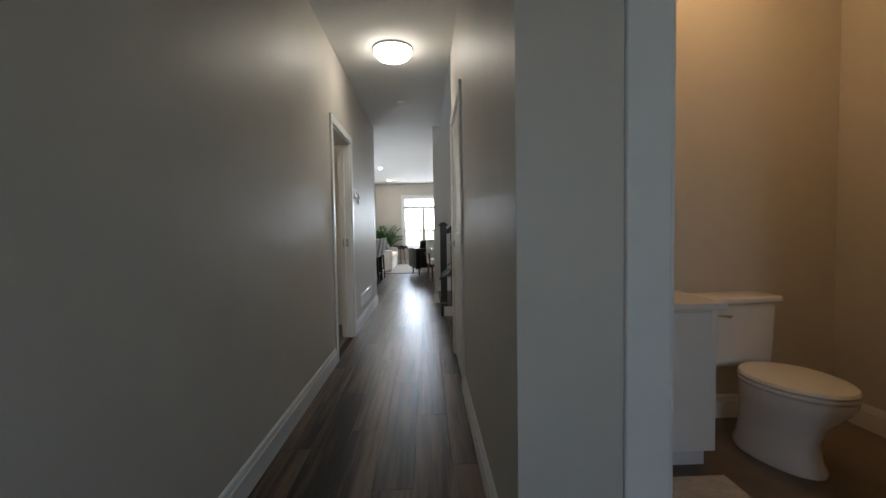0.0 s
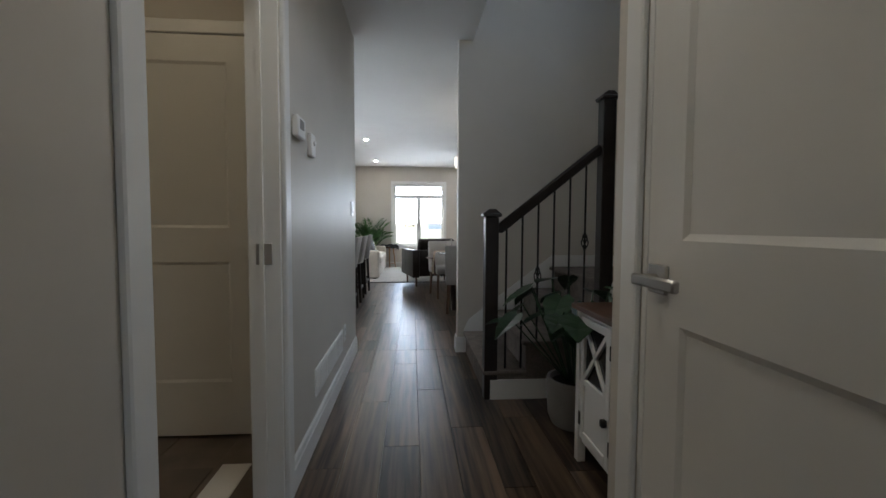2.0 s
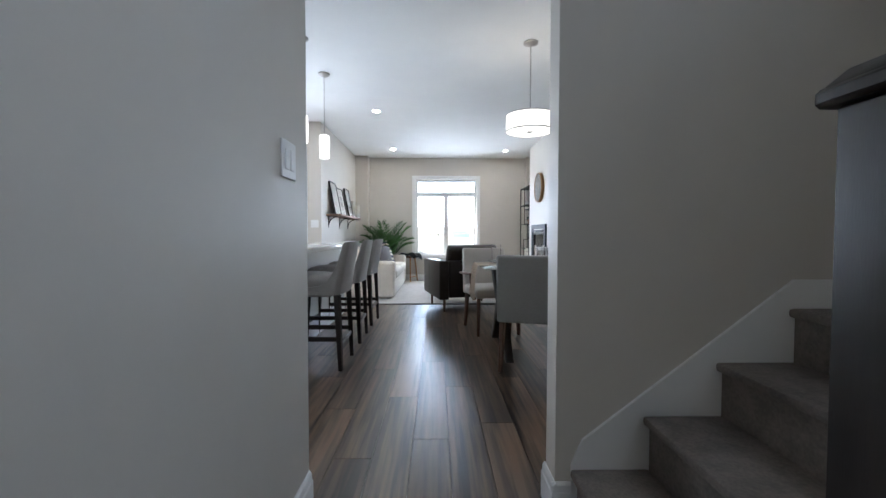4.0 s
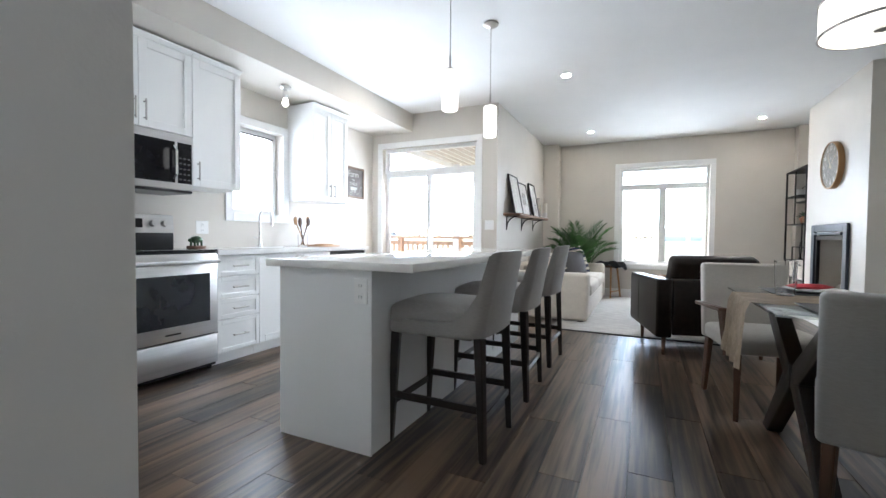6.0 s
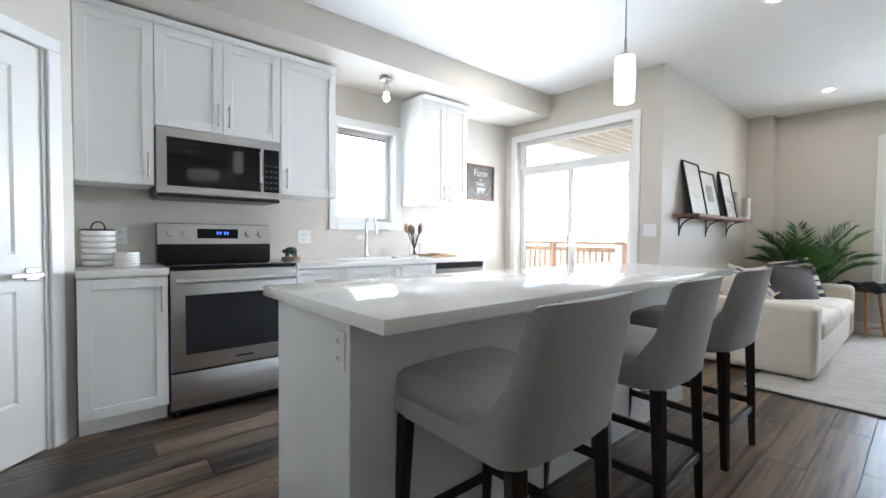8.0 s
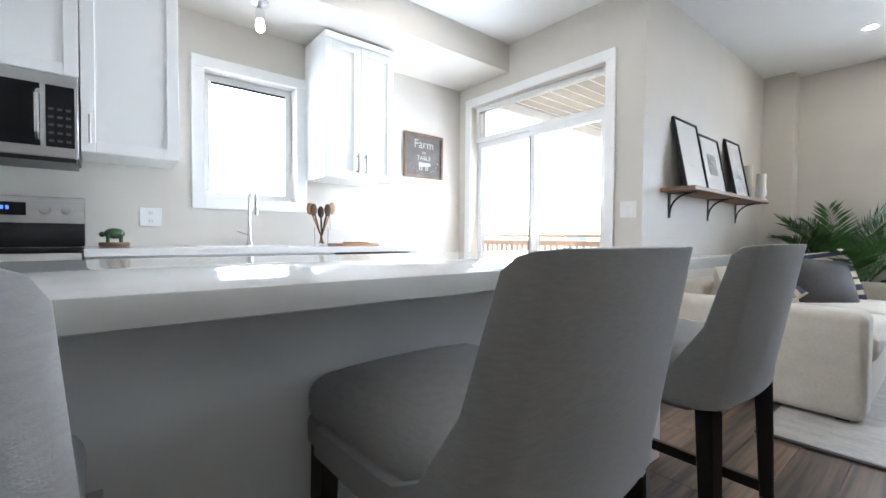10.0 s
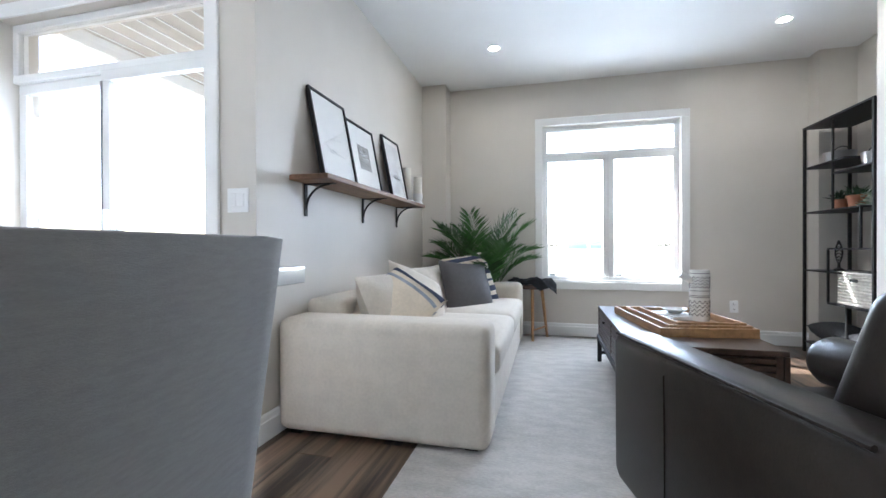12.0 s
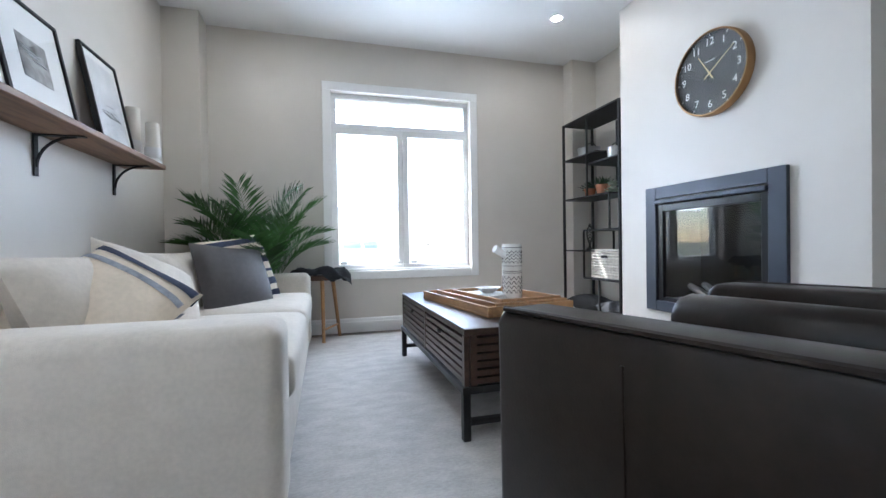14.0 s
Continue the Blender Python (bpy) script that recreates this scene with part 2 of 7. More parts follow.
def bar(bm, p0, p1, w, h, bevel=0.0, top=None):
    """A square bar from p0 to p1; top scales the far end."""
    p0, p1 = Vector(p0), Vector(p1)
    d = p1 - p0
    b = bmesh.new()
    box(b, -w / 2, w / 2, -h / 2, h / 2, 0, d.length, bevel)
    if top:
        for v in b.verts:
            k = 1 + (top - 1) * v.co.z / d.length
            v.co.x, v.co.y = v.co.x * k, v.co.y * k
    m = Matrix.Translation(p0) @ d.to_track_quat("Z", "Y").to_matrix().to_4x4()
    return join(bm, b, m)


def lathe(bm, prof, cx=0, cy=0, cz=0, seg=24):
    """Turn a profile of (radius, height) round an upright axis."""
    rings = []
    for r, z in prof:
        if r < 1e-5:
            rings.append([bm.verts.new((cx, cy, cz + z))])
        else:
            rings.append([bm.verts.new((cx + r * math.cos(2 * math.pi * k / seg), cy + r * math.sin(2 * math.pi * k / seg), cz + z)) for k in range(seg)])
    for a, b in zip(rings, rings[1:]):
        for k in range(seg):
            j = (k + 1) % seg
            f = [a[k % len(a)], a[j % len(a)], b[j % len(b)], b[k % len(b)]]
            f = [v for i, v in enumerate(f) if v not in f[:i]]
            if len(f) > 2:
                bm.faces.new(f)
    return bm


def prism(bm, pts, axis, lo, hi, bevel=0.0, seg=2):
    """Push an outline of 2D points along an axis: x uses (y, z), y uses (x, z), z uses (x, y)."""
    b = bmesh.new()
    put = {"x": lambda u, v, w: (w, u, v), "y": lambda u, v, w: (u, w, v), "z": lambda u, v, w: (u, v, w)}[axis]
    a = [b.verts.new(put(u, v, lo)) for u, v in pts]
    c = [b.verts.new(put(u, v, hi)) for u, v in pts]
    b.faces.new(a)
    b.faces.new(c)
    n = len(pts)
    for i in range(n):
        b.faces.new((a[i], a[(i + 1) % n], c[(i + 1) % n], c[i]))
    bmesh.ops.recalc_face_normals(b, faces=b.faces[:])
    if bevel:
        bmesh.ops.bevel(b, geom=b.edges[:], offset=bevel, segments=seg, affect="EDGES", profile=0.5, clamp_overlap=True)
    return join(bm, b)


def pillow(bm, w, h, d, n=14, corner=0.35, m=None):
    """A stuffed cushion in the x-z plane, d thick along y, with drawn-out corners."""
    b = bmesh.new()
    for side in (-1, 1):
        grid = []
        for i in range(n + 1):
            row = []
            for j in range(n + 1):
                u, v = 2 * i / n - 1, 2 * j / n - 1
                puff = max(0.0, (1 - u * u) * (1 - v * v)) ** 0.42
                x = u * w / 2 * (1 - 0.05 * (1 - abs(v)) * (abs(u) ** 4))
                z = v * h / 2 * (1 - 0.05 * (1 - abs(u)) * (abs(v) ** 4))
                row.append(b.verts.new((x, side * d / 2 * puff * (1 + 0.06 * noise.noise((u * 2, v * 2, w * 9))), z)))
            grid.append(row)
        for i in range(n):
            for j in range(n):
                f = [grid[i][j], grid[i + 1][j], grid[i + 1][j + 1], grid[i][j + 1]]
                b.faces.new(f if side < 0 else f[::-1])
    bmesh.ops.remove_doubles(b, verts=b.verts[:], dist=0.0005)
    return join(bm, b, m)


def slab(bm, w, d, h, r, m=None, seg=4, puff=0.0):
    """A padded block, centred in x and y, with its base at 0 and round edges; puff swells its top."""
    b = bmesh.new()
    nx, ny = max(2, int(w / 0.08)), max(2, int(d / 0.08))
    box(b, -w / 2, w / 2, -d / 2, d / 2, 0, h)
    bmesh.ops.bevel(b, geom=b.edges[:], offset=min(r, h * 0.49), segments=seg, affect="EDGES", profile=0.5, clamp_overlap=True)
    if puff:
        top = [f for f in b.faces if f.normal.z > 0.99]
        bmesh.ops.subdivide_edges(b, edges=list({e for f in top for e in f.edges}), cuts=6, use_grid_fill=True)
        for v in b.verts:
            if v.co.z > h - 1e-4:
                v.co.z += puff * max(0, 1 - (2 * v.co.x / w) ** 2) ** 0.7 * max(0, 1 - (2 * v.co.y / d) ** 2) ** 0.7
    return join(bm, b, m)


def smooth(me, angle=40):
    for p in me.polygons:
        p.use_smooth = True
    me.set_sharp_from_angle(angle=radians(angle))


def part(name, bm, material, parent=None, label="", soft=True):
    """Link a bmesh as one mesh object under a thing or a part."""
    bmesh.ops.recalc_face_normals(bm, faces=bm.faces[:])
    me = bpy.data.meshes.new(name)
    bm.to_mesh(me)
    bm.free()
    if soft:
        smooth(me)
    me.materials.append(material)
    ob = new(name, me)
    if parent is not None:
        ob.parent = parent
    return tagged(ob, label)


def thing(name, label, category, group="", kind="", at=None):
    ob = new(name)
    ob.empty_display_size = 0.1
    if at is not None:
        ob.matrix_basis = at
    return tagged(ob, label, category, group, kind)


def solo(name, bm, material, label, category, kind="", group=""):
    return tagged(part(name, bm, material), label, category, group, kind)


def B(*a, bevel=0.0, seg=1):
    return box(bmesh.new(), *a, bevel=bevel, seg=seg)


def tube(bm, pts, r, seg=8):
    """A bent round bar through the points."""
    for a, b in zip(pts, pts[1:]):
        cyl(bm, a, b, r, seg=seg)
    for p in pts[1:-1]:
        s = bmesh.new()
        bmesh.ops.create_icosphere(s, subdivisions=1, radius=r * 1.02)
        join(bm, s, Matrix.Translation(p))
    return bm


def text(name, body, size, m, material, parent, extrude=0.0006):
    cu = bpy.data.curves.new(name, "FONT")
    cu.body, cu.size, cu.extrude = body, size, extrude
    cu.align_x, cu.align_y = "CENTER", "CENTER"
    tmp = bpy.data.objects.new(name, cu)
    scene.collection.objects.link(tmp)
    bpy.context.view_layer.update()
    me = bpy.data.meshes.new_from_object(tmp.evaluated_get(bpy.context.evaluated_depsgraph_get()))
    bpy.data.objects.remove(tmp)
    bpy.data.curves.remove(cu)
    me.materials.clear()
    me.materials.append(material)
    ob = new(name, me)
    ob.parent, ob.matrix_basis = parent, m
    return ob


# ---- structure ----
CEIL, HCEIL = 2.74, 2.70


def wall(name, x0, x1, y0, y1, z1, holes=(), along="x", z0=0.0, material=None, label="greige painted plaster wall", sides=True):
    """A wall with openings (a0, a1, z0, z1) cut through it along its run."""
    bm = bmesh.new()
    lo, hi = (x0, x1) if along == "x" else (y0, y1)
    cuts = sorted({lo, hi, *(v for h in holes for v in h[:2])})
    for a, b in zip(cuts, cuts[1:]):
        spans = [(z0, z1)]
        for h in holes:
            if h[0] <= a and b <= h[1]:
                spans = [(s, e) for p, q in spans for s, e in ((p, min(q, h[2])), (max(p, h[3]), q)) if e > s + 1e-6]
        for s, e in spans:
            if along == "x":
                box(bm, a, b, y0, y1, s, e)
            else:
                box(bm, x0, x1, a, b, s, e)
    bmesh.ops.remove_doubles(bm, verts=bm.verts[:], dist=1e-5)
    return tagged(part(name, bm, material or M_WALL, soft=False), label, "wall", kind="structure")


wall("wall_north", -1.89, 2.55, 14.34, 14.54, CEIL, [(-0.39, 0.97, 0.58, 2.265)])
wall("wall_pilaster_west", -1.69, -1.42, 14.11, 14.34, CEIL, label="greige painted pilaster in the corner")
wall("wall_pilaster_east", 2.06, 2.35, 14.18, 14.34, CEIL, label="greige painted pilaster in the corner")
wall("wall_living_west", -1.89, -1.69, 11.57, 14.34, CEIL, along="y")
wall("wall_patio", -3.80, -1.69, 11.37, 11.57, CEIL, [(-3.42, -1.975, 0.02, 2.285)])
wall("wall_kitchen_west", -3.80, -3.60, 7.10, 11.37, CEIL, [(9.03, 9.66, 1.25, 2.13)], along="y")
wall("wall_kitchen_return", -3.60, -3.08, 7.10, 7.22, CEIL)
wall("wall_kitchen_south", -2.36, -0.52, 6.32, 6.44, CEIL)
# The high hole is for the unseen, added stairwell window.
wall("wall_east", 2.35, 2.55, 3.60, 14.34, 5.2, [(4.1, 5.5, 3.5, 4.8)], along="y")
wall("wall_chimney", 1.93, 2.35, 11.60, 13.27, CEIL, [(12.06, 12.85, 0.385, 1.12)], along="y", label="white-lit painted chimney breast")
wall("wall_stair", 0.50, 2.35, 6.36, 6.48, 5.2)
wall("wall_hall_west", -0.52, -0.40, -1.80, 6.44, CEIL, [(3.515, 4.35, 0.0, 2.03)], along="y")
wall("wall_hall_east", 0.63, 0.75, 1.15, 3.78, CEIL, [(2.76, 3.64, 0.0, 2.03)], along="y")
wall("wall_foyer_jog", 0.63, 2.90, 1.03, 1.15, CEIL, [(1.05, 1.86, 0.0, 2.03)])
wall("wall_foyer_east", 2.78, 2.90, -1.80, 1.03, CEIL, along="y")
wall("wall_foyer_south", -0.52, 2.90, -2.0, -1.80, CEIL, [(0.05, 0.97, 0.0, 2.05), (1.07, 1.40, 0.2, 2.05)])
wall("wall_bath_north", 0.75, 2.75, 2.24, 2.36, CEIL)
wall("wall_bath_east", 2.75, 2.87, 1.15, 2.67, CEIL, along="y")
wall("wall_closet_north", 0.75, 2.35, 3.66, 3.78, HCEIL - 0.002)
wall("wall_void_south", 0.62, 2.35, 3.66, 3.78, 5.2, z0=HCEIL + 0.152)
wall("wall_laundry_north", -2.60, -0.52, 4.97, 5.09, CEIL)
wall("wall_laundry_west", -2.72, -2.60, 2.40, 5.09, CEIL, along="y")
wall("wall_laundry_south", -2.60, -0.52, 2.40, 2.52, CEIL)
wall("wall_void_west", 0.50, 0.62, 3.78, 6.36, 5.2, along="y", z0=HCEIL + 0.154)

# corner pantry: a slanting wall with its door
pantry = Matrix.Translation((-3.08, 7.22, 0)) @ Matrix.Rotation(radians(-45), 4, "Z")
bm = bmesh.new()
box(bm, 0, 0.14, -0.12, 0, 0, CEIL)
box(bm, 0.84, 1.02, -0.12, 0, 0, CEIL)
box(bm, 0.14, 0.84, -0.12, 0, 2.04, CEIL)
bmesh.ops.transform(bm, matrix=pantry, verts=bm.verts[:])
tagged(part("wall_pantry", bm, M_WALL, soft=False), "greige painted slanting pantry wall", "wall", kind="structure")

# ceilings and drops
tagged(part("ceiling", B(-3.80, 2.549, 6.42, 14.54, CEIL, CEIL + 0.15), M_CEIL, soft=False), "white textured ceiling", "ceiling", kind="structure")
tagged(part("ceiling_hall", B(-2.72, 0.62, -2.0, 6.36, HCEIL, HCEIL + 0.15), M_CEIL, soft=False), "white hall ceiling", "ceiling", kind="structure")
tagged(part("ceiling_foyer", B(0.62, 2.90, -2.0, 3.78, HCEIL, HCEIL + 0.15), M_CEIL, soft=False), "white foyer ceiling", "ceiling", kind="structure")
tagged(part("ceiling_stair", B(0.50, 2.55, 3.60, 6.48, 5.2, 5.35), M_CEIL, soft=False), "white stairwell ceiling", "ceiling", kind="structure")
tagged(part("ceiling_kitchen_drop", B(-3.60, -2.93, 7.22, 11.37, 2.49, CEIL - 0.002), M_WALL, soft=False), "greige painted bulkhead over the cabinets", "bulkhead", kind="structure")
tagged(part("ceiling_dining_drop", B(1.85, 2.35, 6.48, 10.45, 2.45, CEIL - 0.002), M_WALL, soft=False), "greige painted bulkhead over the dining wall", "bulkhead", kind="structure")

# floors
floor = tagged(part("floor", B(-3.80, 2.90, -2.0, 14.54, -0.12, -0.012), M_SUBFLOOR, soft=False), "dark brown laminate plank floor", "floor", kind="structure")
laundry_floor = tagged(part("floor_laundry", B(-2.60, -0.46, 2.52, 4.97, -0.010, 0.002), M_TILE, soft=False), "brown tile laundry floor", "floor", kind="structure")
tagged(part("floor_bath", B(0.75, 2.75, 1.15, 2.24, -0.010, 0.002), M_TILE, soft=False), "grey brown tile bathroom floor", "floor", kind="structure")


def baseboard(name, x0, y0, x1, y1, side, h=0.135):
    """A skirting board of two steps along a wall's foot; side points into the room."""
    a, b = Vector((x0, y0, 0)), Vector((x1, y1, 0))
    d = (b - a).normalized()
    n = Vector((-d.y, d.x, 0)) * side
    bm = bmesh.new()
    L = (b - a).length
    prof = [(0, 0), (0.016, 0), (0.016, h * 0.72), (0.012, h * 0.76), (0.010, h * 0.92), (0.004, h), (0, h)]
    p = [[bm.verts.new(a + d * s + n * u + Vector((0, 0, v))) for u, v in prof] for s in (0, L)]
    k = len(prof)
    for i in range(k):
        bm.faces.new((p[0][i], p[0][(i + 1) % k], p[1][(i + 1) % k], p[1][i]))
    bm.faces.new(p[0])
    bm.faces.new(p[1])
    return tagged(part(name, bm, M_TRIM, soft=False), "white moulded baseboard", "baseboard", kind="structure")


baseboard("baseboard_north", -1.42, 14.34, 2.06, 14.34, -1)
baseboard("baseboard_pilaster_a", -1.69, 14.11, -1.42, 14.11, -1)
baseboard("baseboard_pilaster_b", -1.42, 14.11, -1.42, 14.34, -1)
baseboard("baseboard_pilaster_c", 2.06, 14.18, 2.35, 14.18, -1)
baseboard("baseboard_living_west", -1.69, 11.37, -1.69, 14.11, -1)
baseboard("baseboard_patio_a", -1.895, 11.37, -1.674, 11.37, -1)
baseboard("baseboard_chimney", 1.93, 11.584, 1.93, 13.286, 1)
baseboard("baseboard_chimney_side", 1.93, 11.60, 2.35, 11.60, -1)
baseboard("baseboard_east", 2.35, 6.48, 2.35, 11.60, 1)
baseboard("baseboard_east_b", 2.35, 13.27, 2.35, 14.18, 1)
baseboard("baseboard_hall_w1", -0.40, -1.80, -0.40, 3.445, -1)
baseboard("baseboard_hall_w2", -0.40, 4.42, -0.40, 6.44, -1)
baseboard("baseboard_hall_e1", 0.63, 1.03, 0.63, 2.69, 1)
baseboard("baseboard_hall_e2", 0.63, 3.65, 0.63, 3.78, 1)
baseboard("baseboard_stair", 0.50, 6.344, 0.50, 6.496, 1)
baseboard("baseboard_stair_b", 0.484, 6.36, 0.56, 6.36, -1)
baseboard("baseboard_bath", 1.70, 2.24, 2.75, 2.24, -1)
baseboard("baseboard_bath_e", 2.75, 1.15, 2.75, 2.24, 1)
baseboard("baseboard_kitchen_s", -2.36, 6.44, -0.40, 6.44, 1)


def casing(name, a0, a1, z0, z1, at, along, face, w=0.08, t=0.018, sill=False):
    """Flat trim round an opening; along the x or y run, standing proud on the side that face (+1 or -1) points to."""
    bm = bmesh.new()
    lo, hi = (at, at + t) if face > 0 else (at - t, at)

    def add(a, b, p, q):
        if along == "x":
            box(bm, a, b, lo, hi, p, q, bevel=0.004)
        else:
            box(bm, lo, hi, a, b, p, q, bevel=0.004)
    add(a0 - w, a0, z0 - (w if sill else 0), z1)
    add(a1, a1 + w, z0 - (w if sill else 0), z1)
    add(a0 - w, a1 + w, z1, z1 + w)
    if sill:
        add(a0, a1, z0 - w, z0)
    return tagged(part(name, bm, M_TRIM, soft=False), "white painted casing", "trim", kind="structure")


casing("trim_north_window", -0.39, 0.97, 0.58, 2.265, 14.34, "x", -1, sill=True)
casing("trim_patio", -3.42, -1.975, 0.0, 2.285, 11.37, "x", -1)
casing("trim_kitchen_window", 9.03, 9.66, 1.25, 2.13, -3.60, "y", 1, sill=True)
casing("trim_laundry", 3.515, 4.35, 0.0, 2.03, -0.40, "y", 1, w=0.07)
casing("trim_closet", 2.76, 3.64, 0.0, 2.03, 0.63, "y", -1, w=0.07)
casing("trim_bath", 1.05, 1.86, 0.0, 2.03, 1.03, "x", -1, w=0.125)
for nm, args in (("trim_jamb_laundry", (-0.52, -0.40, 3.515, 4.35)), ("trim_jamb_closet", (0.63, 0.75, 2.76, 3.64))):
    bm = bmesh.new()
    x0, x1, y0, y1 = args
    box(bm, x0 + 0.001, x1 - 0.001, y0, y0 + 0.018, 0, 2.03)
    box(bm, x0 + 0.001, x1 - 0.001, y1 - 0.018, y1, 0, 2.03)
    box(bm, x0 + 0.001, x1 - 0.001, y0 + 0.018, y1 - 0.018, 2.012, 2.03)
    box(bm, x0 + 0.045, x0 + 0.06, y0 + 0.018, y0 + 0.03, 0, 2.0)
    box(bm, x0 + 0.045, x0 + 0.06, y1 - 0.03, y1 - 0.018, 0, 2.0)
    tagged(part(nm, bm, M_TRIM, soft=False), "white painted door jamb", "trim", kind="structure")
bm = bmesh.new()
box(bm, 1.05, 1.068, 1.031, 1.149, 0, 2.03)
box(bm, 1.842, 1.86, 1.031, 1.149, 0, 2.03)
box(bm, 1.068, 1.842, 1.031, 1.149, 2.012, 2.03)
tagged(part("trim_jamb_bath", bm, M_TRIM, soft=False), "white painted door jamb", "trim", kind="structure")
bm = bmesh.new()
for a, b, z0, z1 in ((0.07, 0.14, 0, 2.04), (0.84, 0.91, 0, 2.04), (0.07, 0.91, 2.04, 2.11)):
    box(bm, a, b, 0, 0.018, z0, z1, bevel=0.004)
box(bm, 0.14, 0.155, -0.119, -0.001, 0, 2.04)
box(bm, 0.825, 0.84, -0.119, -0.001, 0, 2.04)
bmesh.ops.transform(bm, matrix=pantry, verts=bm.verts[:])
tagged(part("trim_pantry", bm, M_TRIM, soft=False), "white painted pantry casing", "trim", kind="structure")


# ---- windows and doors ----
def lever(parent, m, flip=1):
    """A square rose with a flat lever; the door's face is the x-z plane, looking to -y."""
    bm = B(-0.032, 0.032, -0.010, 0, -0.032, 0.032, bevel=0.003)
    cyl(bm, (0, 0, 0), (0, -0.05, 0), 0.011, seg=12)
    box(bm, min(0, flip * 0.125) - 0.012, max(0, flip * 0.125) + 0.012, -0.062, -0.045, -0.012, 0.012, bevel=0.004)
    bmesh.ops.transform(bm, matrix=m, verts=bm.verts[:])
    return part("door_handle", bm, M_NICKEL, parent, "satin nickel lever handle")


def panel_door(name, w, h, m, label, hand=None, hinges=False, mid=(0.90, 1.075), grip=0.99):
    """A two-panel moulded door, x along its width, face to -y."""
    t = thing(name, label, "door", kind="structure", at=m)
    bm = B(0, w, 0, 0.035, 0, h)
    rails = [(0.0, 0.28), mid, (h - 0.13, h)]
    st = 0.13
    for y0, y1 in ((-0.008, 0), (0.035, 0.043)):
        for z0, z1 in rails:
            box(bm, st, w - st, y0, y1, z0, z1)
        box(bm, 0, st, y0, y1, 0, h)
        box(bm, w - st, w, y0, y1, 0, h)
    part("leaf", bm, M_DOOR, t, soft=False)
    for z0, z1 in ((0.28, mid[0]), (mid[1], h - 0.13)):
        part("moulding", prism(bmesh.new(), [(st, -0.008), (st + 0.012, -0.0005), (st, -0.0005)], "z", z0, z1), M_DOOR, t, soft=False)
        part("moulding", prism(bmesh.new(), [(w - st, -0.008), (w - st, -0.0005), (w - st - 0.012, -0.0005)], "z", z0, z1), M_DOOR, t, soft=False)
        part("moulding", prism(bmesh.new(), [(-0.008, z0), (-0.0005, z0), (-0.0005, z0 + 0.014)], "x", st, w - st), M_DOOR, t, soft=False)
        part("moulding", prism(bmesh.new(), [(-0.008, z1), (-0.0005, z1), (-0.0005, z1 - 0.014)], "x", st, w - st), M_DOOR, t, soft=False)
    if hand is not None:
        lever(t, Matrix.Translation((hand, -0.008, grip)), 1 if hand < w / 2 else -1)
    if hinges:
        for z in (0.25, 1.1, h - 0.22):
            bm = bmesh.new()
            cyl(bm, (w - 0.006, -0.020, z - 0.045), (w - 0.006, -0.020, z + 0.045), 0.010, seg=10)
            box(bm, w - 0.045, w - 0.006, -0.012, -0.008, z - 0.045, z + 0.045)
            part("hinge", bm, M_NICKEL, t, "satin nickel hinge")
    return t


def sash(name, w, h, m, frame=0.045, depth=0.06, parent=None):
    bm = bmesh.new()
    box(bm, 0, w, 0, depth, 0, frame, bevel=0.004)
    box(bm, 0, w, 0, depth, h - frame, h, bevel=0.004)
    box(bm, 0, frame, 0, depth, frame, h - frame, bevel=0.004)
    box(bm, w - frame, w, 0, depth, frame, h - frame, bevel=0.004)
    f = part("window_frame", bm, M_TRIM, parent, soft=False)
    f.matrix_basis = m
    g = part("pane", B(frame, w - frame, depth / 2 - 0.003, depth / 2 + 0.003, frame, h - frame), M_GLASS, f, "clear window glass", soft=False)
    g.visible_shadow = False
    return f


def T(x, y, z, rz=0):
    return pose(x, y, z, 0, 0, rz)


win = thing("window_1", "white vinyl living room window with a transom above two casements", "window", kind="structure", at=T(-0.39, 14.40, 0.58))
sash("transom", 1.36, 0.325, T(0, 0, 1.36), parent=win)
sash("left", 0.68, 1.36, T(0, 0, 0), frame=0.055, parent=win)
sash("right", 0.68, 1.36, T(0.68, 0, 0), frame=0.055, parent=win)
bm = B(-0.0, 1.36, -0.06, -0.001, -0.001, 0.018, bevel=0.004)
part("window_sill", bm, M_TRIM, win, soft=False)
for x in (0.10, 0.62, 0.78, 1.28):
    part("latch", B(x - 0.03, x + 0.03, -0.018, 0, 0.06, 0.085, bevel=0.004), M_TRIM, win, "white casement crank")

kwin = thing("window_2", "white vinyl kitchen window over the sink with a raised blind", "window", kind="structure", at=T(-3.70, 9.03, 1.25, 90))
sash("single", 0.63, 0.88, Matrix.Identity(4), frame=0.05, parent=kwin)
# One dark strip draws the blind's rail together with its shadow.
bm = B(0.055, 0.575, -0.022, -0.005, 0.812, 0.826, bevel=0.002)
part("blind_rail_shadow", bm, M_IRON, kwin, "dark strip for the blind's rail and its shadow")

pat = thing("door_patio", "white vinyl sliding patio door with a transom", "patio door", kind="structure", at=T(-3.42, 11.43, 0.02))
sash("transom", 1.445, 0.345, T(0, 0, 1.92), parent=pat)
sash("fixed", 0.76, 1.92, T(0, 0.03, 0), frame=0.06, depth=0.04, parent=pat)
sash("slide", 0.745, 1.92, T(0.70, -0.015, 0), frame=0.06, depth=0.04, parent=pat)
bm = B(0.742, 0.765, -0.055, -0.016, 0.85, 1.15, bevel=0.006)
part("pull_handle", bm, M_TRIM, pat, "white pull handle")
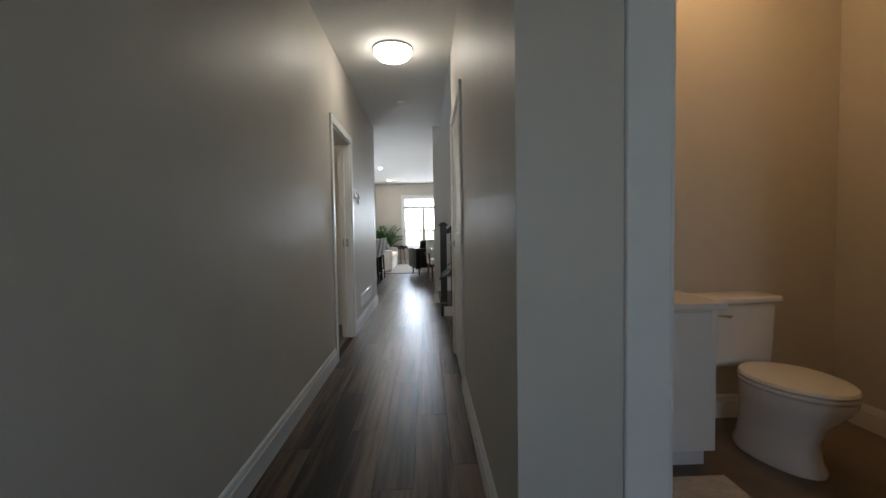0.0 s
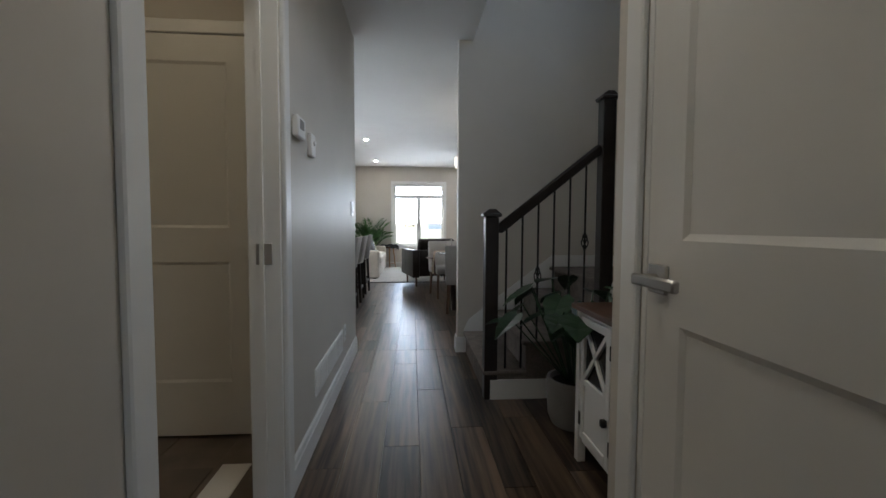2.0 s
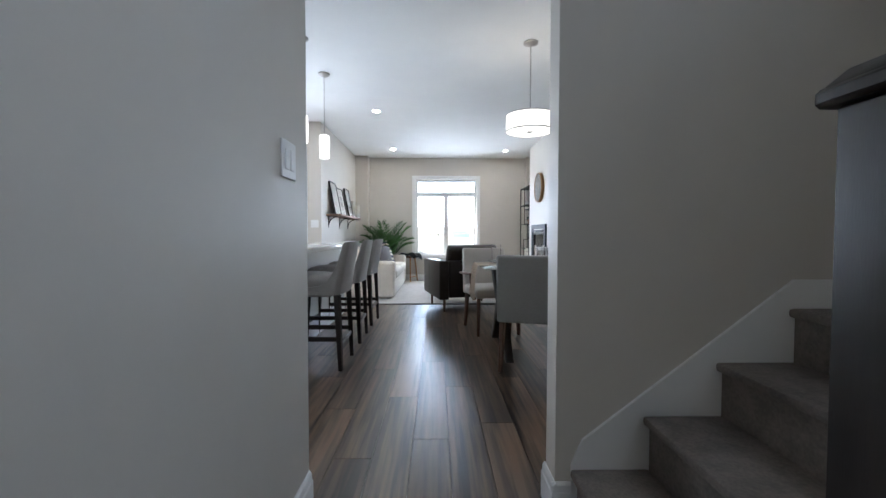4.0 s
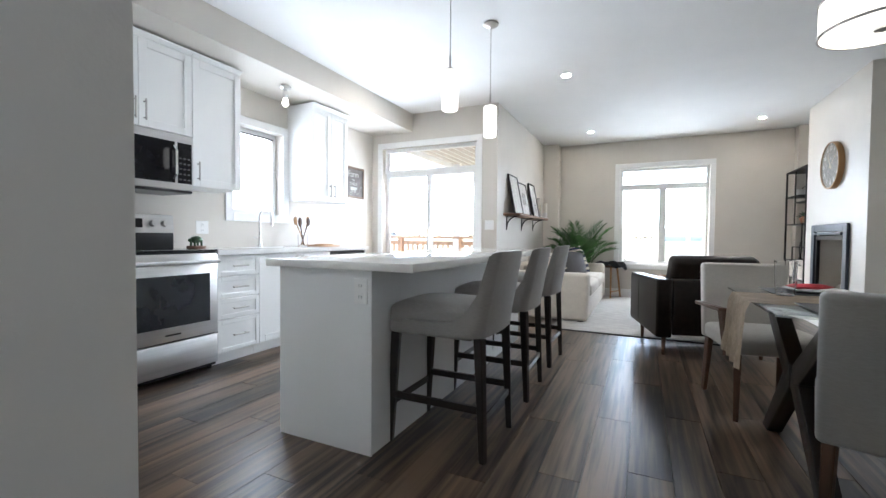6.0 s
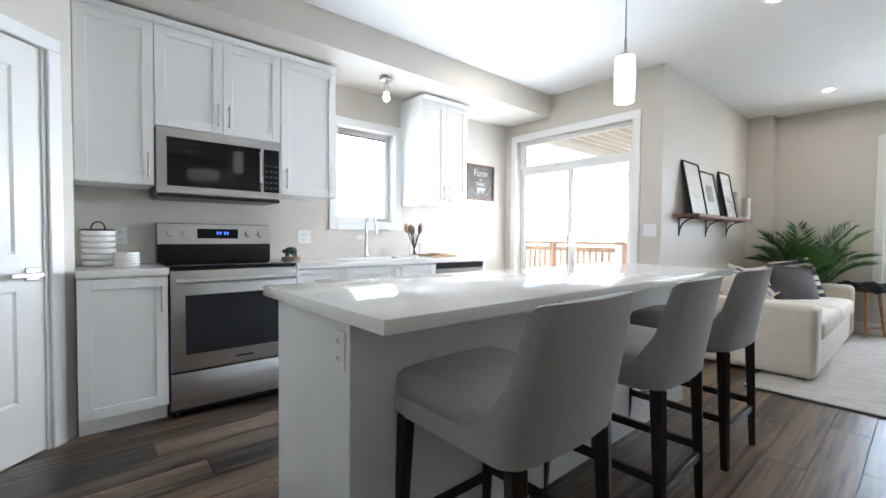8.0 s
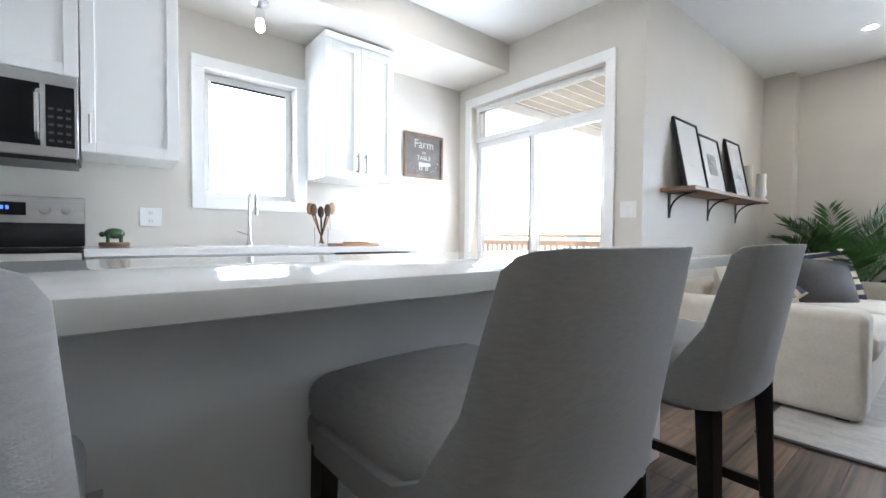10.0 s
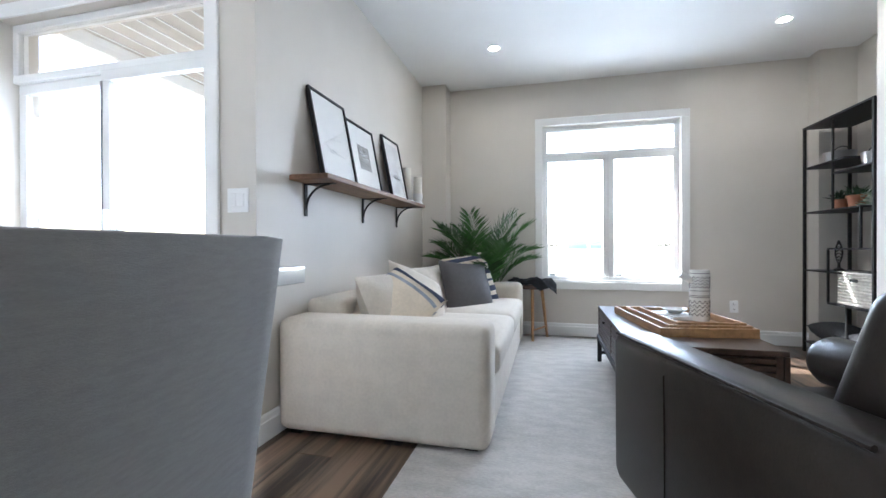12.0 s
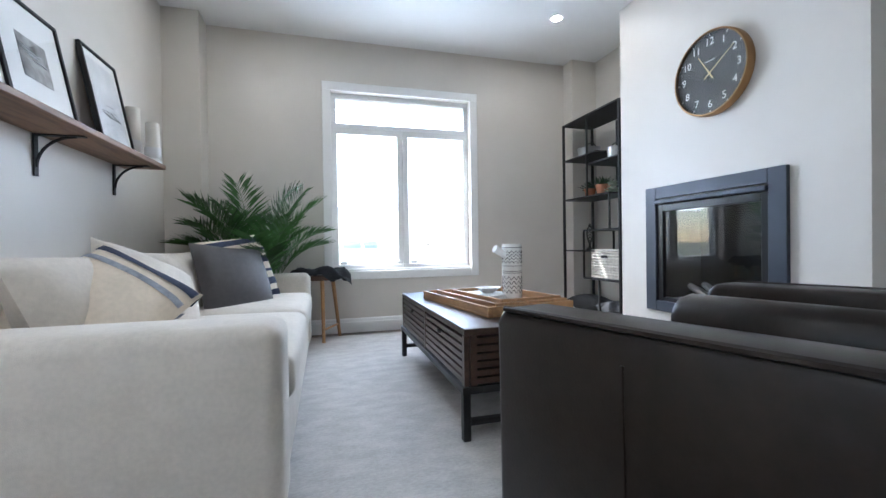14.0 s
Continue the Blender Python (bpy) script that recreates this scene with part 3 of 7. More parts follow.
part("interlock", B(0.700, 0.715, -0.018, -0.0155, 0.06, 1.86), mat("grey_weather_strip", (0.25, 0.25, 0.26), 0.6), pat, "grey interlock strip", soft=False)
part("threshold", B(0, 1.445, -0.06, 0.14, -0.02, 0.0, bevel=0.004), M_NICKEL, pat, "metal threshold", soft=False)

panel_door("door_closet", 0.866, 2.012, T(0.641, 3.633, 0.006, -90), "white two-panel closet door, shut, with a lever", hand=0.06, hinges=True)
panel_door("door_pantry", 0.67, 2.03, pantry @ pose(0.825, -0.02, 0.006, 0, 0, 180), "white two-panel pantry door with a lever", hand=0.61, mid=(0.83, 1.005), grip=0.905)
panel_door("door_laundry_a", 0.785, 2.03, T(-1.485, 4.925, 0.02), "white two-panel closet door, shut", hand=0.055)
panel_door("door_laundry_b", 0.785, 2.03, T(-2.275, 4.925, 0.02), "white two-panel closet door, shut", hand=0.73)
casing("trim_laundry_closet", -2.29, -0.69, 0.0, 2.06, 4.97, "x", -1, w=0.065, t=0.05)
ld = panel_door("door_laundry", 0.76, 2.01, T(-0.54, 3.545, 0.006, 180), "white two-panel laundry door standing open", hand=0.70)
bm = B(-0.030, 0.030, -0.004, 0, -0.04, 0.04, bevel=0.002)
bmesh.ops.transform(bm, matrix=T(-0.46, 4.331, 1.0), verts=bm.verts[:])
solo("strike_plate", bm, M_NICKEL, "satin nickel strike plate on the jamb", "strike plate")
# front entry behind, unseen; its glass is there for the hall's daylight
fd = thing("door_front", "dark front entry door with a glass pane", "door", kind="structure", at=T(0.05, -1.90, 0))
bm = bmesh.new()
box(bm, 0, 0.92, 0, 0.045, 0.0, 0.5)
box(bm, 0, 0.16, 0, 0.045, 0.5, 2.05)
box(bm, 0.76, 0.92, 0, 0.045, 0.5, 2.05)
box(bm, 0.16, 0.76, 0, 0.045, 1.9, 2.05)
part("leaf", bm, M_DOOR, fd, soft=False)
g = part("pane", B(0.16, 0.76, 0.02, 0.026, 0.5, 1.9), M_GLASS, fd, soft=False)
g.visible_shadow = False
sl = thing("window_3", "narrow sidelight beside the front door", "window", kind="structure", at=T(1.07, -1.93, 0.2))
sash("side", 0.33, 1.85, Matrix.Identity(4), parent=sl)


# ---- kitchen ----
FX = -2.99          # fronts of the base cabinets


def pull(parent, p, vertical, L=0.15, out=(1, 0, 0)):
    """A round bar pull on two posts, standing out from a front."""
    o = Vector(out) * 0.03
    d = Vector((0, 0, 1)) if vertical else Vector((0, 1, 0))
    p = Vector(p)
    bm = bmesh.new()
    cyl(bm, p + o - d * L / 2, p + o + d * L / 2, 0.006, seg=10)
    for s in (-0.38, 0.38):
        cyl(bm, p + d * L * s, p + d * L * s + o, 0.005, seg=8)
    return part("handle", bm, M_NICKEL, parent, "satin nickel bar pull")


def shaker(name, parent, x, y0, y1, z0, z1, rail=0.06, t=0.02):
    """A framed front standing on the plane x, looking to +x."""
    g = 0.0015
    bm = bmesh.new()
    y0, y1, z0, z1 = y0 + g, y1 - g, z0 + g, z1 - g
    box(bm, x, x + t * 0.5, y0, y1, z0, z1)
    for a, b, c, d in ((y0, y0 + rail, z0, z1), (y1 - rail, y1, z0, z1), (y0 + rail, y1 - rail, z0, z0 + rail), (y0 + rail, y1 - rail, z1 - rail, z1)):
        box(bm, x + t * 0.5, x + t, a, b, c, d, bevel=0.002)
    return part(name, bm, M_CAB, parent, soft=False)


def base_cab(y0, y1, label, fronts):
    t = thing("base_cabinet", label, "cabinet", "white kitchen base cabinets")
    bm = B(-3.598, FX, y0 + 0.001, y1 - 0.001, 0.10, 0.872)
    part("body", bm, M_CAB, t, soft=False)
    part("toe_kick", B(-3.598, FX - 0.06, y0 + 0.001, y1 - 0.001, 0.0, 0.099), M_CAB, t, soft=False)
    for kind, a, b, z0, z1, hy, hz in fronts:
        d = shaker("door" if kind == "door" else "drawer", t, FX, a, b, z0, z1, rail=0.06 if kind == "door" else 0.035)
        pull(d, (FX + 0.02, hy, hz), kind == "door", 0.15 if kind == "door" else 0.14)
    return t


base_cab(7.225, 7.635, "white shaker base cabinet with one door", [("door", 7.225, 7.635, 0.10, 0.868, 7.60, 0.74)])
base_cab(8.405, 8.80, "white base cabinet with four drawers", [("drawer", 8.405, 8.80, a, b, 8.60, (a + b) / 2) for a, b in ((0.10, 0.36), (0.365, 0.525), (0.53, 0.70), (0.705, 0.868))])
base_cab(8.80, 9.70, "white shaker sink base cabinet with two doors", [("door", 8.80, 9.25, 0.10, 0.868, 9.21, 0.78), ("door", 9.25, 9.70, 0.10, 0.868, 9.29, 0.78)])
solo("end_panel", B(-3.598, FX + 0.02, 10.312, 10.35, 0.0, 0.872, bevel=0.002), M_CAB, "white end panel beside the dishwasher", "panel")

dw = thing("dishwasher", "stainless steel dishwasher under the worktop", "dishwasher")
part("body", B(-3.58, FX, 9.702, 10.308, 0.10, 0.868), M_BLACK, dw, soft=False)
part("front", B(FX, FX + 0.025, 9.705, 10.305, 0.11, 0.815, bevel=0.003), M_STEEL, dw)
part("control_strip", B(FX, FX + 0.024, 9.705, 10.305, 0.82, 0.866, bevel=0.002), M_BLACK, dw, "black control strip")

# worktops
for y0, y1, nm in ((7.222, 7.639, "short white quartz worktop beside the range"), (8.403, 10.38, "white quartz worktop with an undermount sink")):
    bm = bmesh.new()
    if y0 > 8:
        for a, b, c, d in ((-3.598, -2.955, y0, 8.93), (-3.598, -2.955, 9.57, y1), (-3.598, -3.50, 8.93, 9.57), (-3.09, -2.955, 8.93, 9.57)):
            box(bm, a, b, c, d, 0.875, 0.915)
        bmesh.ops.remove_doubles(bm, verts=bm.verts[:], dist=1e-5)
    else:
        box(bm, -3.598, -2.955, y0, y1, 0.875, 0.915, bevel=0.003)
    solo("worktop", bm, M_QUARTZ, nm, "worktop")
bm = bmesh.new()
box(bm, -3.50, -3.09, 8.93, 9.57, 0.70, 0.71)
for a, b, c, d in ((-3.50, -3.49, 8.93, 9.57), (-3.10, -3.09, 8.93, 9.57), (-3.49, -3.10, 8.93, 8.94), (-3.49, -3.10, 9.56, 9.57)):
    box(bm, a, b, c, d, 0.71, 0.876)
solo("sink", bm, M_STEEL, "stainless steel undermount sink", "sink")

fau = thing("faucet", "chrome gooseneck kitchen faucet", "faucet")
fx, fy = -3.54, 9.30
bm = bmesh.new()
lathe(bm, [(0, 0), (0.028, 0), (0.028, 0.012), (0.018, 0.03), (0.015, 0.12), (0, 0.12)], fx, fy, 0.915)
part("base", bm, M_CHROME, fau)
bm = tube(bmesh.new(), [(fx + 0.085 - 0.085 * math.cos(a), fy, 1.22 + 0.085 * math.sin(a)) for a in [math.pi * k / 12 for k in range(13)]], 0.011, 12)
cyl(bm, (fx, fy, 1.03), (fx, fy, 1.22), 0.011, seg=12)
cyl(bm, (fx + 0.17, fy, 1.22), (fx + 0.17, fy, 1.13), 0.014, seg=12)
part("spout", bm, M_CHROME, fau)
bm = bmesh.new()
cyl(bm, (fx, fy, 0.99), (fx + 0.01, fy - 0.09, 1.02), 0.006, seg=8)
part("lever", bm, M_CHROME, fau)


def wall_cab(y0, y1, z0, z1, label, doors, depth=0.35):
    t = thing("wall_cabinet", label, "cabinet", "white kitchen wall cabinets")
    x = -3.60 + depth
    part("body", B(-3.598, x, y0 + 0.001, y1 - 0.001, z0, z1), M_CAB, t, soft=False)
    for a, b, hy in doors:
        d = shaker("door", t, x, a, b, z0, z1)
        pull(d, (x + 0.02, hy, z0 + 0.12), True)
    bm = bmesh.new()
    prism(bm, [(x, z1), (x + 0.045, z1 + 0.03), (x + 0.045, z1 + 0.038), (-3.598, z1 + 0.038), (-3.598, z1)], "y", y0, y1)
    part("cornice", bm, M_CAB, t, soft=False)
    return t


wall_cab(7.222, 7.605, 1.42, 2.43, "white shaker wall cabinet above the short worktop", [(7.222, 7.605, 7.57)])
wall_cab(7.607, 8.390, 1.80, 2.43, "white shaker wall cabinet above the microwave", [(7.607, 7.998, 7.965), (7.998, 8.39, 8.033)])
wall_cab(8.392, 8.835, 1.42, 2.43, "white shaker wall cabinet beside the window", [(8.392, 8.835, 8.43)])
wall_cab(9.733, 10.325, 1.42, 2.43, "white shaker wall cabinet with two doors", [(9.733, 10.029, 9.995), (10.029, 10.325, 10.063)])

# range
rg = thing("kitchen_range", "stainless steel electric range with a black glass top", "range")
ry0, ry1 = 7.645, 8.397
part("body", B(-3.59, -2.985, ry0, ry1, 0.03, 0.905), M_BLACK, rg, soft=False)
part("cooktop", B(-3.50, -2.955, ry0 - 0.003, ry1 + 0.003, 0.905, 0.922, bevel=0.005, seg=2), M_BLACKGLASS, rg, "black glass cooktop")
bm = bmesh.new()
prism(bm, [(-3.595, 0.905), (-3.49, 0.905), (-3.49, 1.02), (-3.51, 1.19), (-3.595, 1.195)], "y", ry0, ry1, bevel=0.004)
bg = part("backguard", bm, M_BLACK, rg, "black backguard with a steel panel")
bm = bmesh.new()
prism(bm, [(-3.500, 1.045), (-3.486, 1.045), (-3.503, 1.188), (-3.516, 1.188)], "y", ry0 - 0.001, ry1 + 0.001)
part("control_panel", bm, M_STEEL, bg, "brushed steel control panel")
for y in (ry0 + 0.075, ry0 + 0.165, ry1 - 0.165, ry1 - 0.075):
    bm = bmesh.new()
    cyl(bm, (-3.498, y, 1.118), (-3.462, y, 1.122), 0.026, 0.022, seg=20)
    part("knob", bm, M_STEEL, rg, "steel control knob")
bm = B(-3.506, -3.484, ry0 + 0.24, ry1 - 0.24, 1.085, 1.155, bevel=0.002)
part("clock_panel", bm, M_BLACKGLASS, rg, "black glass clock panel")
bm = bmesh.new()
for k, y in enumerate((8.01, 8.03, 8.06, 8.08)):
    box(bm, -3.484, -3.4833, y, y + 0.012, 1.115, 1.135)
part("display", bm, M_LED, rg, "blue lit digits", soft=False)
bm = B(-2.985, -2.955, ry0, ry1, 0.285, 0.895, bevel=0.005, seg=2)
od = part("oven_door", bm, M_STEEL, rg, "brushed steel oven door")
part("oven_window", B(-2.956, -2.952, ry0 + 0.075, ry1 - 0.065, 0.385, 0.745, bevel=0.001), M_BLACKGLASS, od, "black glass oven window")
bm = bmesh.new()
cyl(bm, (-2.905, ry0 + 0.02, 0.835), (-2.905, ry1 - 0.02, 0.835), 0.014, seg=14)
for y in (ry0 + 0.04, ry1 - 0.04):
    box(bm, -2.957, -2.905, y - 0.012, y + 0.012, 0.823, 0.847, bevel=0.003)
part("oven_handle", bm, M_STEEL, od, "brushed steel oven handle")
part("drawer", B(-2.985, -2.957, ry0, ry1, 0.055, 0.275, bevel=0.005, seg=2), M_STEEL, rg, "brushed steel storage drawer")
part("maker_mark", B(-2.9555, -2.9535, 8.0, 8.11, 0.325, 0.337), M_BLACK, rg, soft=False)
for y in (ry0 + 0.03, ry1 - 0.03):
    bm = bmesh.new()
    cyl(bm, (-3.02, y, 0), (-3.02, y, 0.05), 0.018, seg=10)
    part("foot", bm, M_BLACK, rg)

# microwave
mw = thing("microwave", "stainless steel over-the-range microwave", "microwave")
my0, my1, mx = 7.612, 8.385, -3.215
part("body", B(-3.598, mx - 0.03, my0, my1, 1.375, 1.795), M_BLACK, mw, soft=False)
bm = B(mx - 0.03, mx, my0, my1, 1.375, 1.795, bevel=0.004)
fr = part("front", bm, M_STEEL, mw, "brushed steel front")
part("door_glass", B(mx, mx + 0.004, my0 + 0.055, my1 - 0.145, 1.425, 1.735, bevel=0.001), M_BLACKGLASS, fr, "black door glass")
part("keypad", B(mx, mx + 0.004, my1 - 0.125, my1 - 0.015, 1.425, 1.735, bevel=0.001), M_BLACKGLASS, fr, "black keypad")
bm = tube(bmesh.new(), [(mx + 0.003, my1 - 0.155, 1.46), (mx + 0.038, my1 - 0.155, 1.49), (mx + 0.038, my1 - 0.155, 1.67), (mx + 0.003, my1 - 0.155, 1.70)], 0.011, 12)
part("handle", bm, M_CHROME, mw, "bright steel handle")
for i in range(5):
    for j in range(3):
        part("key", B(mx + 0.004, mx + 0.0048, my1 - 0.115 + j * 0.033, my1 - 0.095 + j * 0.033, 1.45 + i * 0.04, 1.462 + i * 0.04), M_CHARCOAL, mw, soft=False)
bm = B(-3.58, mx + 0.005, my0 + 0.01, my1 - 0.01, 1.352, 1.374, bevel=0.004)
part("vent_base", bm, M_BLACK, mw, "black vent base")

# island
isl = thing("island", "white kitchen island base with a plain end panel", "kitchen island")
part("body", B(-1.70, -1.13, 7.838, 10.40, 0.0, 0.872, bevel=0.002), M_ISLAND, isl, soft=False)
part("end_panel", B(-1.702, -1.125, 7.830, 7.8385, 0.0, 0.872, bevel=0.002), M_ISLAND, isl, soft=False)
bm = B(-1.76, -0.885, 7.79, 10.52, 0.875, 0.915, bevel=0.004, seg=2)
solo("island_worktop", bm, M_QUARTZ, "white polished quartz island worktop with an overhang", "worktop")


def outlet(name, m, label, w=0.075, h=0.118, kind="outlet"):
    t = thing(name, label, kind, at=m)
    part("plate", B(-w / 2, w / 2, -0.006, 0, -h / 2, h / 2, bevel=0.002), M_PLASTIC, t)
    if kind == "outlet":
        for z in (-0.026, 0.026):
            s = part("socket", B(-0.017, 0.017, -0.008, -0.005, z - 0.017, z + 0.017, bevel=0.002), M_PLASTIC, t)
            part("slots", B(-0.008, -0.005, -0.0085, -0.0078, z - 0.007, z + 0.007), M_BLACK, s, soft=False)
            part("slots", B(0.005, 0.008, -0.0085, -0.0078, z - 0.007, z + 0.007), M_BLACK, s, soft=False)
    else:
        n = max(1, round(w / 0.06))
        for i in range(n):
            x = (i - (n - 1) / 2) * 0.046
            part("rocker", B(x - 0.016, x + 0.016, -0.010, -0.005, -0.033, 0.033, bevel=0.003), M_PLASTIC, t)
    return t


outlet("outlet", T(-1.185, 7.830, 0.775), "white outlet on the island's end")
outlet("outlet", T(-3.60, 7.45, 1.10, 90), "white outlet on the kitchen wall")
outlet("outlet", T(-3.60, 8.72, 1.10, 90), "white outlet on the kitchen wall", w=0.12)
outlet("outlet", T(-3.60, 9.98, 1.10, 90), "white outlet on the kitchen wall")
outlet("light_switch", T(-1.79, 11.37, 1.19), "white double light switch beside the patio door", w=0.12, kind="switch")
outlet("light_switch", T(-0.40, 6.243, 1.252, 90), "white double light switch on the hall wall", w=0.125, kind="switch")
outlet("outlet", T(1.44, 14.34, 0.36), "white outlet under the window wall")
outlet("outlet", T(-0.40, 5.82, 0.32, 90), "white outlet low on the hall wall")

# ---- bar stools ----
def stool(m):
    """Upholstered counter stool facing -x, its base at the origin."""
    t = thing("bar_stool", "grey upholstered counter stool with dark wooden legs", "stool", "stools along the island", at=m)
    bm = slab(bmesh.new(), 0.44, 0.455, 0.095, 0.038, Matrix.Translation((-0.062, 0, 0.604)), puff=0.028)
    part("seat", bm, M_STOOL, t)
    # curved shell: low arms at the sides rising into a tall back
    b = bmesh.new()
    n, k = 44, 10
    outer, inner = [], []
    for i in range(n + 1):
        u = i / n
        a = (u - 0.5) * 2
        s = abs(a)
        if s < 0.5:
            x, y = 0.245 - 0.022 * (s / 0.5) ** 2, a / 0.5 * 0.212
        else:
            q = (s - 0.5) / 0.5
            th = min(1, q / 0.35)
            x = 0.223 - 0.050 * th - max(0, q - 0.35) / 0.65 * 0.36
            y = math.copysign(0.212 + 0.034 * math.sin(th * math.pi / 2), a)
        q2 = max(0.0, (s - 0.65) / 0.35)
        f = max(0.0, 1 - q2 / 0.62) ** 5.0
        top = 0.632 + 0.337 * f - 0.026 * (min(1, s / 0.64)) ** 14 * f
        ro, ri = [], []
        for j in range(k + 1):
            z = 0.575 + (top - 0.575) * j / k
            lean = 0.075 * max(0, (z - 0.60)) / 0.4
            wide = 1 - 0.23 * max(0, z - 0.62)
            nx, ny = (1, 0) if s < 0.4 else (0.4, math.copysign(0.9, a)) if s < 0.62 else (0, math.copysign(1, a))
            thick = 0.052 * (1 - 0.35 * j / k)
            ro.append(b.verts.new((x + lean, y * wide, z)))
            ri.append(b.verts.new((x + lean - nx * thick, y * wide - ny * thick, z)))
        outer.append(ro)
        inner.append(ri)
    for i in range(n):
        for j in range(k):
            b.faces.new((outer[i][j], outer[i + 1][j], outer[i + 1][j + 1], outer[i][j + 1]))
            b.faces.new((inner[i][j], inner[i][j + 1], inner[i + 1][j + 1], inner[i + 1][j]))
        b.faces.new((outer[i][k], outer[i + 1][k], inner[i + 1][k], inner[i][k]))
        b.faces.new((outer[i][0], inner[i][0], inner[i + 1][0], outer[i + 1][0]))
    for i in (0, n):
        for j in range(k):
            b.faces.new((outer[i][j], outer[i][j + 1], inner[i][j + 1], inner[i][j]))
    bmesh.ops.recalc_face_normals(b, faces=b.faces[:])
    rim = [e for e in b.edges if len(e.link_faces) == 2 and e.calc_face_angle(0) > 0.9]
    bmesh.ops.bevel(b, geom=rim, offset=0.013, segments=3, affect="EDGES", profile=0.5, clamp_overlap=True)
    part("backrest", b, M_STOOL, t)
    part("seat_frame", slab(bmesh.new(), 0.46, 0.45, 0.07, 0.02, Matrix.Translation((-0.055, 0, 0.555))), M_STOOL, t)
    for x, y in ((-0.245, -0.195), (-0.245, 0.195), (0.20, -0.20), (0.20, 0.20)):
        bm = bar(bmesh.new(), (x * 1.12, y * 1.03, 0), (x, y, 0.57), 0.030, 0.030, 0.003, top=1.5)
        part("leg", bm, M_DARKWOOD, t)
    for p, q in (((-0.267, -0.197, 0.20), (-0.267, 0.197, 0.20)), ((0.215, -0.20, 0.20), (0.215, 0.20, 0.20)), ((-0.262, -0.20, 0.24), (0.212, -0.205, 0.24)), ((-0.262, 0.20, 0.24), (0.212, 0.205, 0.24))):
        part("stretcher", bar(bmesh.new(), p, q, 0.022, 0.035, 0.003), M_DARKWOOD, t)
    return t


first = stool(T(-0.862, 8.215, 0))
copy_thing(first, T(-0.868, 9.012, 0, 1))
copy_thing(first, T(-0.87, 9.80, 0, -2))

# ---- sofa ----
sofa = thing("sofa", "ivory linen three-seat sofa with square arms", "sofa", at=T(-1.672, 11.49, 0))
# local: x across 0..1.06 (back to front), y along 0..2.53
part("arm", slab(bmesh.new(), 1.09, 0.26, 0.575, 0.05, Matrix.Translation((0.545, 0.13, 0.025))), M_SOFA, sofa)
part("arm", slab(bmesh.new(), 1.09, 0.26, 0.575, 0.05, Matrix.Translation((0.545, 2.40, 0.025))), M_SOFA, sofa)
part("back_frame", slab(bmesh.new(), 0.24, 2.03, 0.62, 0.04, Matrix.Translation((0.13, 1.265, 0.05))), M_SOFA, sofa)
part("base", slab(bmesh.new(), 1.02, 2.01, 0.265, 0.02, Matrix.Translation((0.565, 1.265, 0.025))), M_SOFA, sofa)
for y in (0.765, 1.765):
    part("seat_cushion", slab(bmesh.new(), 0.82, 0.995, 0.165, 0.05, Matrix.Translation((0.695, y, 0.292)), puff=0.025), M_SOFA, sofa)
for y in (0.765, 1.765):
    m = Matrix.Translation((0.385, y, 0.585)) @ Matrix.Rotation(radians(-20), 4, "Y") @ Matrix.Rotation(radians(90), 4, "Z")
    part("back_cushion", pillow(bmesh.new(), 1.00, 0.44, 0.26, m=m), M_SOFA, sofa)
for x in (0.08, 1.0):
    for y in (0.08, 2.45):
        part("foot", B(x - 0.03, x + 0.03, y - 0.03, y + 0.03, 0, 0.040), M_DARKWOOD, sofa)

# ---- rug ----
rug = thing("rug", "cream woven wool rug with a dark bound edge", "rug", at=T(0, 0, 0))
part("weave", B(-0.935, 1.25, 11.055, 14.15, 0.001, 0.014, bevel=0.004), M_RUG, rug)
part("binding", B(-0.935, 1.25, 11.03, 11.055, 0.001, 0.011, bevel=0.003), M_RUGEDGE, rug, "dark bound edge")

# ---- armchair ----
CH = Matrix.Translation((0.118, 10.295, 0)) @ Matrix.Rotation(radians(15.2), 4, "Z")
ac = thing("armchair", "dark brown leather armchair with wide sloping arms", "armchair", at=CH)
W, D = 0.98, 0.87
for x0, x1 in ((0, 0.13), (W - 0.13, W)):
    bm = prism(bmesh.new(), [(0.0, 0.175), (D - 0.03, 0.195), (D, 0.225), (D + 0.005, 0.648), (D - 0.02, 0.676), (0.0, 0.684)], "x", x0, x1, bevel=0.022, seg=3)
    a = part("arm", bm, M_LEATHER, ac)
    bm = tube(bmesh.new(), [((x0 if x0 == 0 else x1), 0.03, 0.681), ((x0 if x0 == 0 else x1), D - 0.03, 0.674)], 0.006, 6)
    part("piping", bm, M_LEATHER, a)
bm = prism(bmesh.new(), [(0.0, 0.20), (0.12, 0.20), (0.12, 0.665), (0.10, 0.684), (0.0, 0.68)], "x", 0.132, W - 0.132, bevel=0.02, seg=3)
part("back_panel", bm, M_LEATHER, ac)
part("seam", tube(bmesh.new(), [(-0.0005, 0.555, 0.235), (-0.0005, 0.56, 0.62)], 0.0025, 6), M_LEATHER, ac, "stitched upright seam")
part("seat_base", slab(bmesh.new(), W - 0.27, D - 0.05, 0.15, 0.02, Matrix.Translation((W / 2, D / 2 + 0.02, 0.20))), M_LEATHER, ac)
part("seat_cushion", slab(bmesh.new(), W - 0.28, D - 0.20, 0.14, 0.045, Matrix.Translation((W / 2, D / 2 + 0.09, 0.352)), puff=0.02), M_LEATHER, ac)
